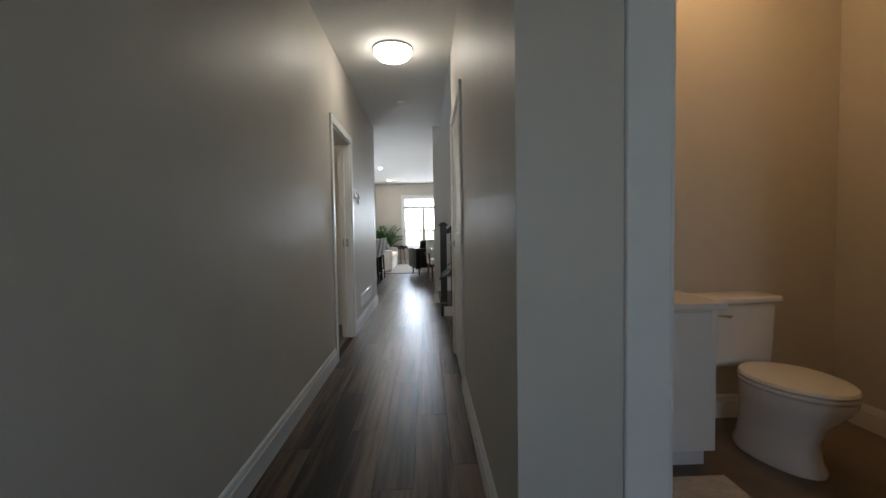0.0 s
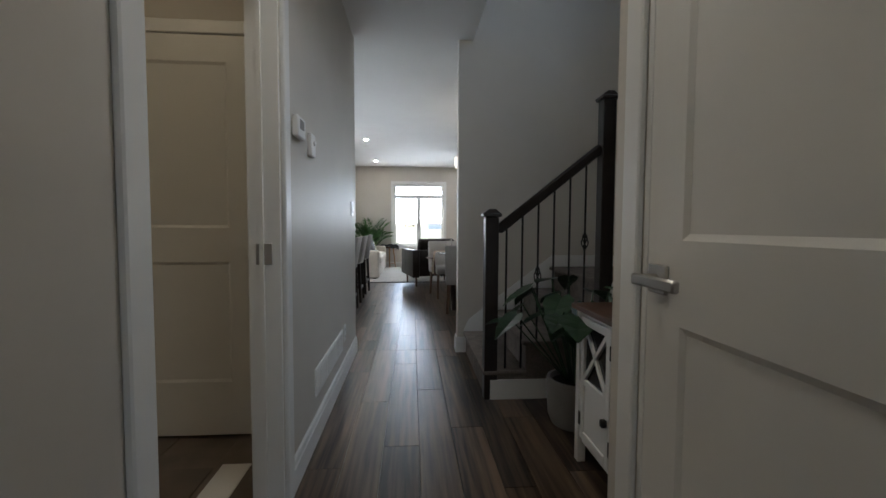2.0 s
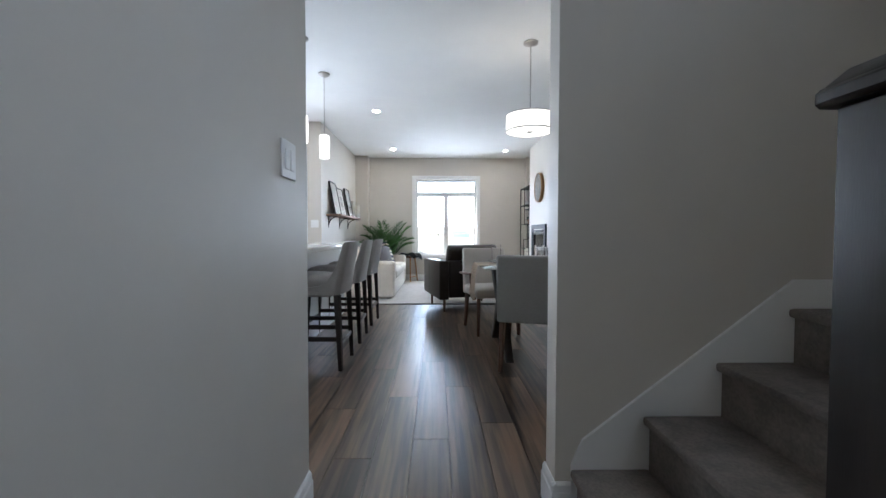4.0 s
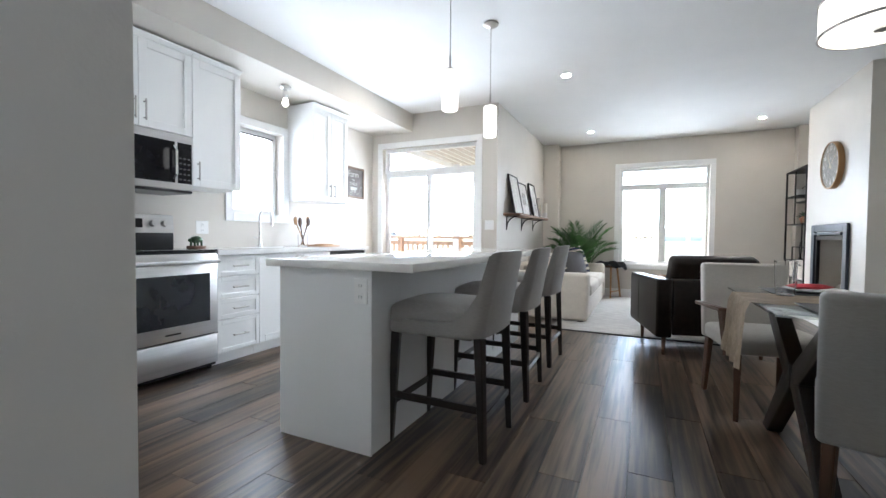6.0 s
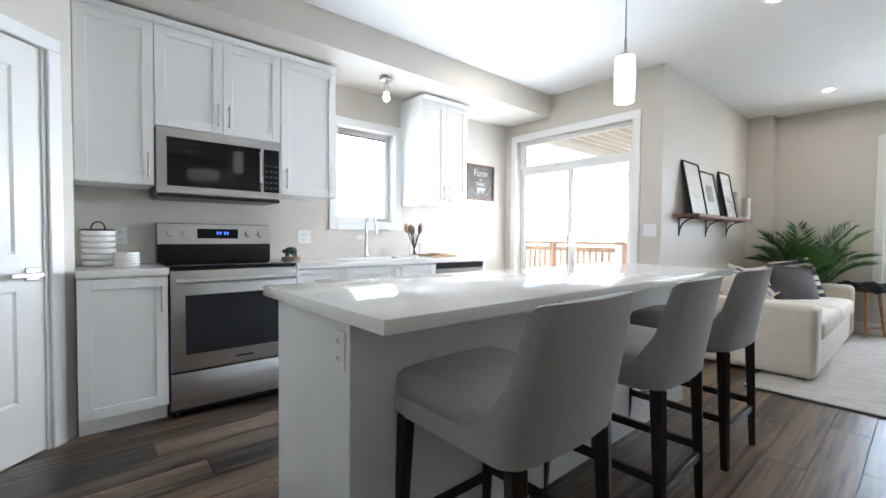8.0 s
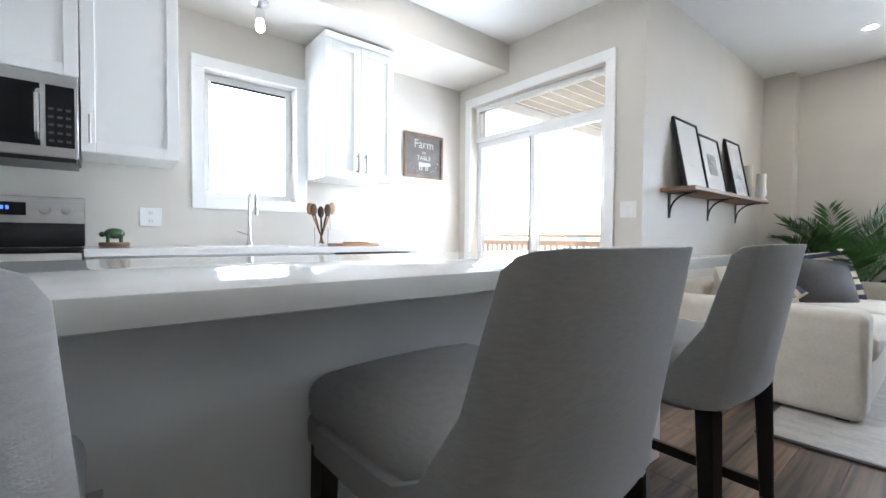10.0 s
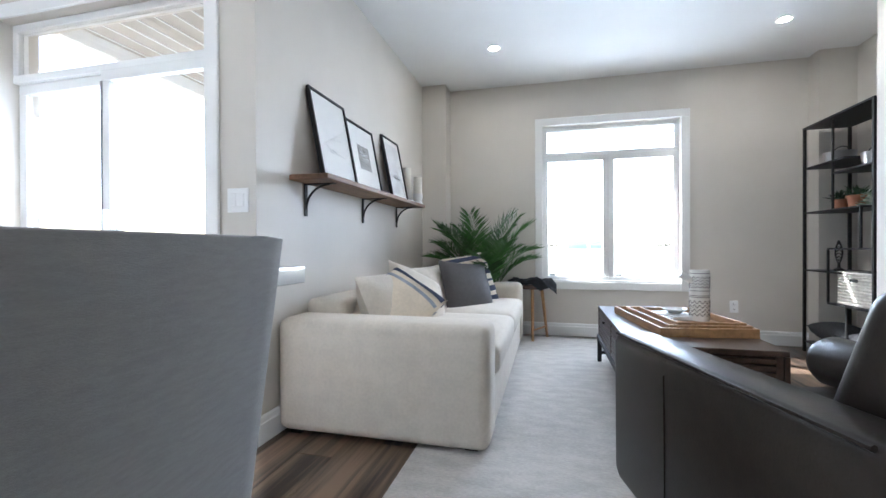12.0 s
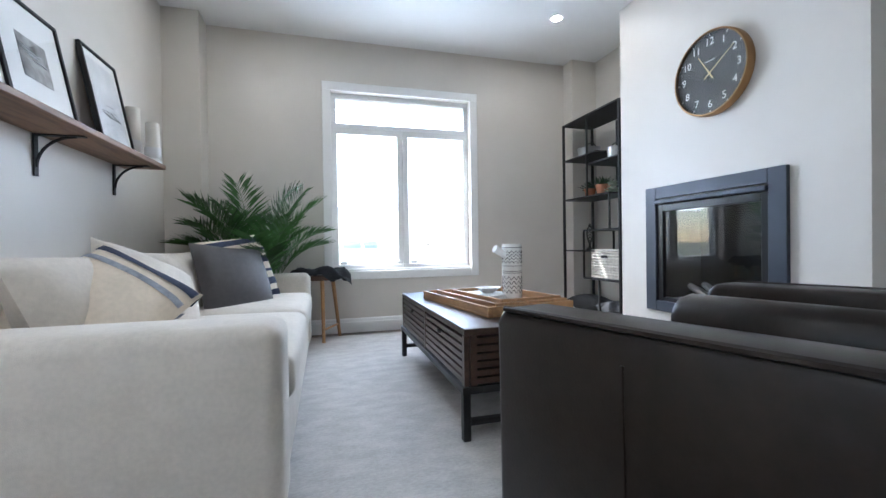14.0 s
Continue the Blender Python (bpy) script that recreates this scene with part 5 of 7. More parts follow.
vs = thing("vase", "tall white vase with black zigzag bands and a spout", "vase", at=Matrix.Translation((0.575, 12.52, th + 0.034)))
part("body", lathe(bmesh.new(), [(0, 0), (0.052, 0), (0.055, 0.01), (0.055, 0.30), (0.052, 0.31), (0.046, 0.31), (0.046, 0.02), (0, 0.02)], seg=28), M_CERAMIC, vs)
bm = bmesh.new()
cyl(bm, (-0.045, -0.01, 0.245), (-0.115, -0.02, 0.285), 0.020, 0.022, seg=12)
part("spout", bm, M_CERAMIC, vs)
bm = bmesh.new()
for z0, z1, n in ((0.03, 0.13, 12), (0.20, 0.275, 14)):
    for row in range(4):
        for k in range(n):
            a0, a1 = 2 * math.pi * k / n, 2 * math.pi * (k + 0.5) / n
            a2 = 2 * math.pi * (k + 1) / n
            h = (z1 - z0) / 4
            za, zb = z0 + row * h, z0 + row * h + h * 0.8
            P = lambda a, z: (0.0557 * math.cos(a), 0.0557 * math.sin(a), z)
            tube(bm, [P(a0, za), P(a1, zb), P(a2, za)], 0.0016, 4)
for z in (0.145, 0.155, 0.185, 0.29):
    tube(bm, [(0.0557 * math.cos(a), 0.0557 * math.sin(a), z) for a in [2 * math.pi * k / 24 for k in range(25)]], 0.0016, 4)
tagged(part("pattern", bm, M_BLACK, vs, "black zigzag lines"), kind="stuff")

# armchair's loose cushions
bm = lathe(bmesh.new(), [(0, 0), (0.045, 0.0), (0.070, 0.010), (0.082, 0.035), (0.082, 0.465), (0.070, 0.49), (0.045, 0.50), (0, 0.50)], seg=24)
bmesh.ops.transform(bm, matrix=CH @ Matrix.Translation((W - 0.25, 0.885, 0.572)) @ Matrix.Rotation(radians(90), 4, "X"), verts=bm.verts[:])
solo("bolster", bm, M_LEATHER, "dark brown leather bolster on the armchair", "bolster")


# palm
def frond(parent, a, e, L, rnd, base, droop):
    """One arching frond: a thin rib with two combs of narrow leaflets."""
    bm = bmesh.new()
    pts = []
    p, d = Vector(base), Vector((math.cos(a) * math.cos(e), math.sin(a) * math.cos(e), math.sin(e)))
    n = 46
    for i in range(n + 1):
        pts.append(p.copy())
        p = p + d * (L / n)
        d = (d - Vector((0, 0, droop * 1.6 * i / n / n)) + Vector((math.cos(a), math.sin(a), 0)) * (droop * 0.9 * i / n / n)).normalized()
    for i in range(n):
        cyl(bm, pts[i], pts[i + 1], 0.0055 * (1 - 0.7 * i / n), 0.0055 * (1 - 0.7 * (i + 1) / n), seg=5, caps=False)
    across = Vector((-math.sin(a), math.cos(a), 0))
    for i in range(17, n):
        t = (pts[i + 1] - pts[i]).normalized()
        up = across.cross(t).normalized()
        if up.z < 0:
            up = -up
        f = (i - 17) / (n - 17)
        ll = 0.06 + 0.20 * math.sin(math.pi * (0.22 + 0.66 * f))
        for s in (-1, 1):
            q = pts[i] + t * rnd.uniform(0, 0.012)
            swing = 0.55 + 0.9 * f
            dirn = (t * swing * rnd.uniform(0.85, 1.15) + across * s + up * rnd.uniform(0.30, 0.55)).normalized()
            end = q + dirn * ll * rnd.uniform(0.85, 1.1) - Vector((0, 0, ll * rnd.uniform(0.02, 0.18)))
            mid = q + dirn * ll * 0.45
            wv = dirn.cross(up).normalized() * 0.0068
            lift = up * 0.002
            v = [bm.verts.new(x) for x in (q, mid - wv + lift, end, mid + wv + lift)]
            bm.faces.new((v[0], v[1], v[2]))
            bm.faces.new((v[0], v[2], v[3]))
    part("frond", bm, M_LEAF, parent, soft=False)


pl = thing("palm", "bushy green areca palm in a pot", "plant", at=T(-0.99, 13.92, 0))
part("pot", lathe(bmesh.new(), [(0, 0), (0.13, 0), (0.165, 0.34), (0.17, 0.36), (0.155, 0.36), (0.15, 0.33), (0, 0.33)], seg=28), M_POT, pl)
part("soil", lathe(bmesh.new(), [(0, 0.332), (0.148, 0.332), (0.148, 0.340), (0, 0.345)], seg=24), M_SOIL, pl)
rnd = random.Random(8)
for k in range(24):
    a = k * 2.399 + rnd.uniform(-0.25, 0.25)
    f = k / 23
    e = 1.50 - 0.42 * f + rnd.uniform(-0.05, 0.05)
    L = 1.06 - 0.33 * f + rnd.uniform(-0.06, 0.06)
    # fronds towards the wall and the sofa's end stay steep
    if math.sin(a) > 0.5:
        e, L = max(e, 1.32), L * 0.9
    frond(pl, a, e, L, rnd, (0.05 * math.cos(a), 0.05 * math.sin(a), 0.33), rnd.uniform(0.8, 1.5))

# side stool with a throw
st = thing("side_stool", "rustic wooden stool beneath the window", "stool", at=T(-0.50, 14.10, 0) @ Matrix.Diagonal((1, 1, 1.16, 1)))
part("seat", lathe(bmesh.new(), [(0, 0.455), (0.17, 0.455), (0.175, 0.465), (0.175, 0.485), (0.165, 0.492), (0, 0.492)], seg=24), M_WALNUT, st)
for a in (0.6, 2.7, 4.8):
    bm = bmesh.new()
    cyl(bm, (0.19 * math.cos(a), 0.19 * math.sin(a), 0), (0.12 * math.cos(a), 0.12 * math.sin(a), 0.457), 0.014, 0.018, seg=10)
    part("leg", bm, M_TRAY, st)
bm = bmesh.new()
cyl(bm, (0.17 * math.cos(0.6), 0.17 * math.sin(0.6), 0.10), (0.17 * math.cos(4.8), 0.17 * math.sin(4.8), 0.10), 0.009, seg=8)
part("stretcher", bm, M_TRAY, st)
bm = bmesh.new()
n = 22
g = [[None] * (n + 1) for _ in range(n + 1)]
for i in range(n + 1):
    for j in range(n + 1):
        u, v = 2 * i / n - 1, 2 * j / n - 1
        r = math.hypot(u, v)
        z = 0.612 + 0.05 * noise.noise((u * 2.6, v * 2.6, 3)) + 0.02 * noise.noise((u * 6, v * 6, 1)) - max(0, r - 0.85) * 0.25
        g[i][j] = bm.verts.new((-0.52 + u * 0.27, 14.09 + v * 0.19, z))
for i in range(n):
    for j in range(n):
        bm.faces.new((g[i][j], g[i + 1][j], g[i + 1][j + 1], g[i][j + 1]))
bmesh.ops.solidify(bm, geom=bm.faces[:], thickness=0.018)
solo("throw_blanket", bm, M_BLACKKNIT, "crumpled black and white throw on the stool", "blanket")

bm = B(-3.30, -2.02, 10.78, 11.33, 0.002, 0.012, bevel=0.003)
solo("door_mat", bm, M_GREYBRICK, "tan woven mat inside the patio door", "mat")
bm = bmesh.new()
box(bm, 0.72, 0.98, 14.20, 14.30, 0.001, 0.006)
solo("floor_register", bm, M_TRIM, "white floor register under the window", "vent")


# ---- lamps ----
def pendant(x, y, z):
    t = thing("pendant_lamp", "slim white glass pendant on a thin cord over the island", "lamp", "pendants over the island", at=T(x, y, 0))
    part("canopy", lathe(bmesh.new(), [(0, CEIL), (0.06, CEIL), (0.06, CEIL - 0.012), (0.035, CEIL - 0.028), (0, CEIL - 0.03)], seg=24), M_NICKEL, t, "satin nickel canopy")
    bm = bmesh.new()
    cyl(bm, (0, 0, z + 0.26), (0, 0, CEIL - 0.02), 0.0035, seg=8)
    cyl(bm, (0, 0, z + 0.245), (0, 0, z + 0.34), 0.007, seg=10)
    part("cord", bm, M_NICKEL, t, "thin metal stem")
    part("cap", lathe(bmesh.new(), [(0, z + 0.262), (0.03, z + 0.258), (0.036, z + 0.246), (0, z + 0.246)], seg=20), M_NICKEL, t)
    part("shade", lathe(bmesh.new(), [(0.034, z + 0.247), (0.050, z + 0.24), (0.054, z + 0.15), (0.050, z + 0.006), (0.042, z), (0.0, z)], seg=28), M_SHADE, t, "glowing white glass shade")


pendant(-1.112, 8.645, 1.825)
pendant(-1.132, 9.465, 1.84)
dl = thing("drum_pendant", "round white drum pendant lamp over the dining table", "lamp", at=T(0.915, 8.69, 0))
part("canopy", lathe(bmesh.new(), [(0, CEIL), (0.065, CEIL), (0.065, CEIL - 0.015), (0.03, CEIL - 0.03), (0, CEIL - 0.03)], seg=24), M_NICKEL, dl)
bm = bmesh.new()
cyl(bm, (0, 0, 2.050), (0, 0, CEIL - 0.02), 0.006, seg=10)
part("rod", bm, M_NICKEL, dl)
part("shade", lathe(bmesh.new(), [(0.208, 2.092), (0.212, 2.092), (0.212, 1.950), (0.208, 1.950), (0.208, 2.092)], seg=48), M_DRUM, dl, "glowing white drum shade")
part("diffuser", lathe(bmesh.new(), [(0, 1.952), (0.207, 1.952), (0.207, 1.956), (0, 1.956)], seg=48), M_DRUM, dl, "glowing white diffuser")
part("top_ring", lathe(bmesh.new(), [(0.209, 2.087), (0.217, 2.087), (0.217, 2.097), (0.209, 2.097), (0.209, 2.087)], seg=48), M_NICKEL, dl)
part("bottom_ring", lathe(bmesh.new(), [(0.209, 1.946), (0.217, 1.946), (0.217, 1.956), (0.209, 1.956), (0.209, 1.946)], seg=48), M_NICKEL, dl)
part("finial", lathe(bmesh.new(), [(0, 1.935), (0.03, 1.940), (0.03, 1.951), (0, 1.951)], seg=20), M_NICKEL, dl)


def can(x, y, z=CEIL):
    t = thing("downlight", "small round recessed ceiling downlight, lit", "ceiling light", "ceiling downlights", at=T(x, y, z))
    part("trim_ring", lathe(bmesh.new(), [(0.038, -0.002), (0.055, -0.006), (0.060, -0.001), (0.060, 0.0), (0.038, 0.0)], seg=24), M_TRIM, t)
    part("lens", lathe(bmesh.new(), [(0, -0.003), (0.038, -0.003), (0.038, -0.001), (0, -0.001)], seg=20), M_CANLIGHT, t, "bright lens")


for x, y in ((-0.765, 10.81), (-0.80, 13.405), (1.475, 13.50), (-2.416, 10.145)):
    can(x, y)

sp = thing("sink_spot", "small ceiling spot with a bare lit bulb above the sink", "ceiling light", at=T(-3.15, 9.27, 2.47))
part("canopy", lathe(bmesh.new(), [(0, 0), (0.055, 0), (0.055, -0.018), (0.02, -0.03), (0, -0.03)], seg=24), M_NICKEL, sp)
part("socket", lathe(bmesh.new(), [(0, -0.028), (0.016, -0.028), (0.028, -0.06), (0.028, -0.115), (0, -0.115)], seg=20), M_CHROME, sp)
part("bulb", lathe(bmesh.new(), [(0.014, -0.112), (0.030, -0.15), (0.026, -0.175), (0.012, -0.19), (0, -0.192)], seg=20), M_BULB, sp, "glowing bulb")

hl = thing("hall_ceiling_light", "frosted glass dome ceiling light in the hall, lit", "ceiling light", at=T(0.12, 3.64, HCEIL))
part("pan", lathe(bmesh.new(), [(0, 0), (0.17, 0), (0.17, -0.02), (0, -0.02)], seg=36), M_NICKEL, hl)
part("dome", lathe(bmesh.new(), [(0.165, -0.02), (0.160, -0.05), (0.13, -0.085), (0.08, -0.105), (0, -0.112)], seg=36), M_DOME, hl, "glowing frosted dome")
part("finial", lathe(bmesh.new(), [(0, -0.111), (0.010, -0.113), (0.008, -0.128), (0, -0.130)], seg=12), M_NICKEL, hl)
# Unseen lamp, added to give the bathroom its warm light.
bl = thing("bath_ceiling_light", "unseen warm ceiling lamp added to light the bathroom", "ceiling light", at=T(1.9, 1.75, HCEIL))
part("dome", lathe(bmesh.new(), [(0.14, 0), (0.13, -0.04), (0.08, -0.08), (0, -0.09)], seg=28), emit("warm_dome", (1.0, 0.60, 0.27), 4.6), bl)
# Glowing dome out of view, added to brighten the laundry.
ll = thing("laundry_ceiling_light", "unseen warm ceiling lamp added to light the laundry", "ceiling light", at=T(-1.5, 3.7, HCEIL))
part("dome", lathe(bmesh.new(), [(0.14, 0), (0.13, -0.04), (0.08, -0.08), (0, -0.09)], seg=28), emit("warm_dome_laundry", (1.0, 0.80, 0.52), 4.5), ll)
bm = lathe(bmesh.new(), [(0, 0), (0.065, 0), (0.065, -0.018), (0.045, -0.036), (0.02, -0.040), (0, -0.040)], 0.108, 5.165, HCEIL, seg=28)
solo("smoke_detector", bm, M_PLASTIC, "round white smoke detector on the ceiling", "smoke detector")

# ---- dining ----
tb = thing("dining_table", "glass-topped dining table on a dark wooden trestle", "table")
dx0, dx1, dy0, dy1 = 0.45, 2.05, 8.16, 9.14
part("tabletop", B(dx0, dx1, dy0, dy1, 0.745, 0.757, bevel=0.004, seg=2), M_TABLEGLASS, tb, "clear green-edged glass top")
for x in (0.66, 1.84):
    for s in (-1, 1):
        y = 8.65
        pts = [(y + s * 0.05, 0.38), (y + s * 0.12, 0.40), (y + s * 0.44, 0.66), (y + s * 0.46, 0.744), (y + s * 0.38, 0.744), (y + s * 0.33, 0.69), (y + s * 0.02, 0.46)]
        bm = prism(bmesh.new(), pts, "x", x - 0.035, x + 0.035, bevel=0.006)
        part("upper_arm", bm, M_DARKWOOD, tb)
        pts = [(y + s * 0.02, 0.46), (y + s * 0.11, 0.40), (y + s * 0.46, 0.0), (y + s * 0.36, 0.0), (y + s * 0.0, 0.36)]
        bm = prism(bmesh.new(), pts, "x", x - 0.034, x + 0.034, bevel=0.006)
        part("leg", bm, M_DARKWOOD, tb)
part("stretcher", B(0.69, 1.81, 8.62, 8.68, 0.37, 0.45, bevel=0.006), M_DARKWOOD, tb)


def dining_chair(m, label="grey upholstered dining chair with walnut legs", arms=False, fabric=None):
    """Faces +y; origin at the floor below the middle of the back's foot."""
    t = thing("dining_chair", label, "chair", "chairs round the dining table", at=m)
    w = 0.49
    bm = slab(bmesh.new(), w, 0.50, 0.10, 0.03, Matrix.Translation((0, 0.27, 0.38)), puff=0.02)
    part("seat", bm, fabric or M_DINFAB, t)
    bm = slab(bmesh.new(), w, 0.075, 0.50, 0.022, Matrix.Translation((0, 0.0, 0.375)) @ Matrix.Rotation(radians(7), 4, "X"))
    part("backrest", bm, fabric or M_DINFAB, t)
    for x in (-0.205, 0.205):
        part("leg", bar(bmesh.new(), (x * 1.06, -0.03, 0), (x, 0.01, 0.385), 0.026, 0.030, 0.003, top=1.45), M_WALNUT, t, "walnut leg")
        part("leg", bar(bmesh.new(), (x * 1.04, 0.50, 0), (x, 0.48, 0.385), 0.026, 0.030, 0.003, top=1.45), M_WALNUT, t, "walnut leg")
        if arms:
            s = 1 if x > 0 else -1
            bm = bmesh.new()
            bar(bm, (x + s * 0.06, -0.03, 0.60), (x + s * 0.06, 0.42, 0.62), 0.045, 0.022, 0.004)
            bar(bm, (x + s * 0.06, 0.40, 0.615), (x + s * 0.045, 0.46, 0.36), 0.030, 0.040, 0.004)
            part("armrest", bm, M_WALNUT, t, "dark walnut armrest")
    return t


dining_chair(T(0.765, 7.935, 0, -16))
dining_chair(T(1.60, 7.83, 0, 6), "grey upholstered dining chair with wooden armrests", True)
dining_chair(T(0.62, 9.60, 0, 190), "cream upholstered dining chair with wooden armrests", True, M_DINCREAM)
dining_chair(T(1.62, 9.50, 0, 178))

# runner and settings
bm = bmesh.new()
n = 24
rows = []
prof = [(x, 0.7615 + 0.002 * math.sin(9 * x)) for x in [0.43 + i * 0.07 for i in range(24)]]
prof = [(0.395, 0.46), (0.397, 0.50), (0.40, 0.56), (0.405, 0.64), (0.412, 0.72), (0.425, 0.755)] + prof
for k in range(13):
    v = 8.44 + k * 0.035
    rows.append([bm.verts.new((x - (0.018 * math.sin(k * 1.9) if z < 0.52 else 0.004 * math.sin(k * 1.3) if z < 0.74 else 0), v, z)) for x, z in prof])
for a, b in zip(rows, rows[1:]):
    for i in range(len(prof) - 1):
        bm.faces.new((a[i], a[i + 1], b[i + 1], b[i]))
bmesh.ops.solidify(bm, geom=bm.faces[:], thickness=0.004)
solo("table_runner", bm, M_GREYBRICK, "beige burlap table runner with a ruffled end hanging over", "table runner")


def setting(x, y, rz):
    m = T(x, y, 0.758, rz)
    t = thing("placemat", "dark woven rectangular placemat on the glass", "placemat", "table settings", at=m)
    part("mat", B(-0.21, 0.21, -0.15, 0.15, 0.004, 0.008, bevel=0.002), M_CHARCOAL, t)
    p = thing("plate", "white dinner plate with a smaller plate on top", "plate", "table settings", at=m @ T(0, 0, 0.0085))
    part("dinner_plate", lathe(bmesh.new(), [(0, 0), (0.09, 0), (0.135, 0.016), (0.133, 0.018), (0.088, 0.004), (0, 0.004)], seg=28), M_CERAMIC, p)
    part("side_plate", lathe(bmesh.new(), [(0, 0.005), (0.06, 0.005), (0.10, 0.020), (0.098, 0.022), (0.058, 0.009), (0, 0.009)], seg=28), M_CERAMIC, p)
    bm = pillow(bmesh.new(), 0.20, 0.07, 0.03, n=8, m=Matrix.Rotation(radians(90), 4, "X"))
    bmesh.ops.transform(bm, matrix=m @ T(0.03, 0.02, 0.038, 25), verts=bm.verts[:])
    solo("napkin", bm, M_RED, "folded red napkin on the plate", "napkin")
    gl = thing("tumbler", "clear drinking glass beside a plate", "glass", "table settings", at=m @ T(0.17, 0.19, 0.004))
    part("bowl", lathe(bmesh.new(), [(0, 0), (0.036, 0), (0.042, 0.05), (0.046, 0.17), (0.044, 0.17), (0.040, 0.05), (0.034, 0.008), (0, 0.008)], seg=20), M_TGLASS, gl)


setting(0.80, 8.34, 0)
setting(1.58, 8.34, 0)
setting(0.80, 8.97, 180)
setting(1.58, 8.97, 180)
ds = thing("serving_dish", "white ribbed serving dish on the table", "dish", at=T(1.10, 8.66, 0.765))
part("bowl", lathe(bmesh.new(), [(0, 0), (0.075, 0), (0.08, 0.012), (0.105, 0.03), (0.116, 0.13), (0.122, 0.145), (0.110, 0.145), (0.092, 0.03), (0, 0.02)], seg=36), M_CERAMIC, ds)
for k in range(28):
    a = 2 * math.pi * k / 28
    part("rib", bar(bmesh.new(), (0.107 * math.cos(a), 0.107 * math.sin(a), 0.035), (0.117 * math.cos(a), 0.117 * math.sin(a), 0.12), 0.006, 0.006), M_POT, ds, soft=False)

# sideboard and what stands on it
sb = thing("sideboard", "white painted sideboard against the dining wall", "sideboard")
part("body", B(1.96, 2.33, 9.62, 11.12, 0.10, 0.83, bevel=0.003), M_CAB, sb, soft=False)
part("top", B(1.94, 2.345, 9.59, 11.15, 0.831, 0.86, bevel=0.004), M_SHELFWOOD, sb, soft=False)
for k in range(3):
    y = 9.63 + k * 0.495
    bm = bmesh.new()
    box(bm, 1.945, 1.959, y, y + 0.485, 0.12, 0.82, bevel=0.002)
    d = part("door", bm, M_CAB, sb, soft=False)
    part("knob", lathe(bmesh.new(), [(0, -0.012), (0.012, -0.012), (0.012, 0), (0, 0)], 1.938, y + 0.44, 0.55, seg=12), M_IRON, d)
for y in (9.66, 11.08):
    for x in (1.99, 2.30):
        part("foot", B(x - 0.02, x + 0.02, y - 0.02, y + 0.02, 0, 0.099), M_CAB, sb, soft=False)
cn = thing("pillar_candle", "ivory pillar candle on a dark base", "candle", at=T(2.10, 11.02, 0.861))
part("base", lathe(bmesh.new(), [(0, 0), (0.07, 0), (0.07, 0.03), (0.05, 0.06), (0, 0.06)], seg=20), M_IRON, cn)
part("candle", lathe(bmesh.new(), [(0, 0.06), (0.05, 0.06), (0.05, 0.31), (0, 0.305)], seg=24), M_WAX, cn)
bm = lathe(bmesh.new(), [(0, 0), (0.05, 0), (0.085, 0.09), (0.075, 0.18), (0.03, 0.25), (0.028, 0.28), (0.02, 0.28), (0.02, 0.24), (0, 0.20)], 2.12, 10.82, 0.861, seg=28)
solo("white_vase", bm, M_CERAMIC, "white teardrop vase on the sideboard", "vase")
ln = thing("house_lantern", "grey house-shaped lantern with a dark plate for its arched opening", "lantern", at=T(2.10, 10.38, 0.861))
bm = prism(bmesh.new(), [(-0.09, 0), (0.09, 0), (0.09, 0.21), (0.0, 0.30), (-0.09, 0.21)], "x", -0.08, 0.08, bevel=0.004)
part("body", bm, M_TRIM, ln, "chalky white body")
# Charcoal plate on the solid body stands for the arch's shaded inside.
bm = prism(bmesh.new(), [(-0.05, 0.02), (0.05, 0.02), (0.05, 0.17), (0.0, 0.24), (-0.05, 0.17)], "x", -0.084, -0.080)
part("opening", bm, M_CHARCOAL, ln, soft=False)
bm = tube(bmesh.new(), [(2.08, 10.16, 1.03), (2.08, 10.10, 0.99), (2.08, 10.02, 0.98), (2.08, 9.94, 1.02)], 0.045, 12)
cyl(bm, (2.08, 10.02, 0.862), (2.08, 10.02, 0.98), 0.012, seg=10)
cyl(bm, (2.08, 10.02, 0.861), (2.08, 10.02, 0.872), 0.05, seg=18)
solo("horn_ornament", bm, M_IRON, "dark curved ornament on a stand", "ornament")
bm = B(1.98, 2.30, 9.66, 9.92, 0.861, 0.895, bevel=0.003)
box(bm, 2.0, 2.28, 9.68, 9.90, 0.896, 0.925, bevel=0.003)
solo("books", bm, M_CREAMCUSH, "two pale books lying flat", "books")


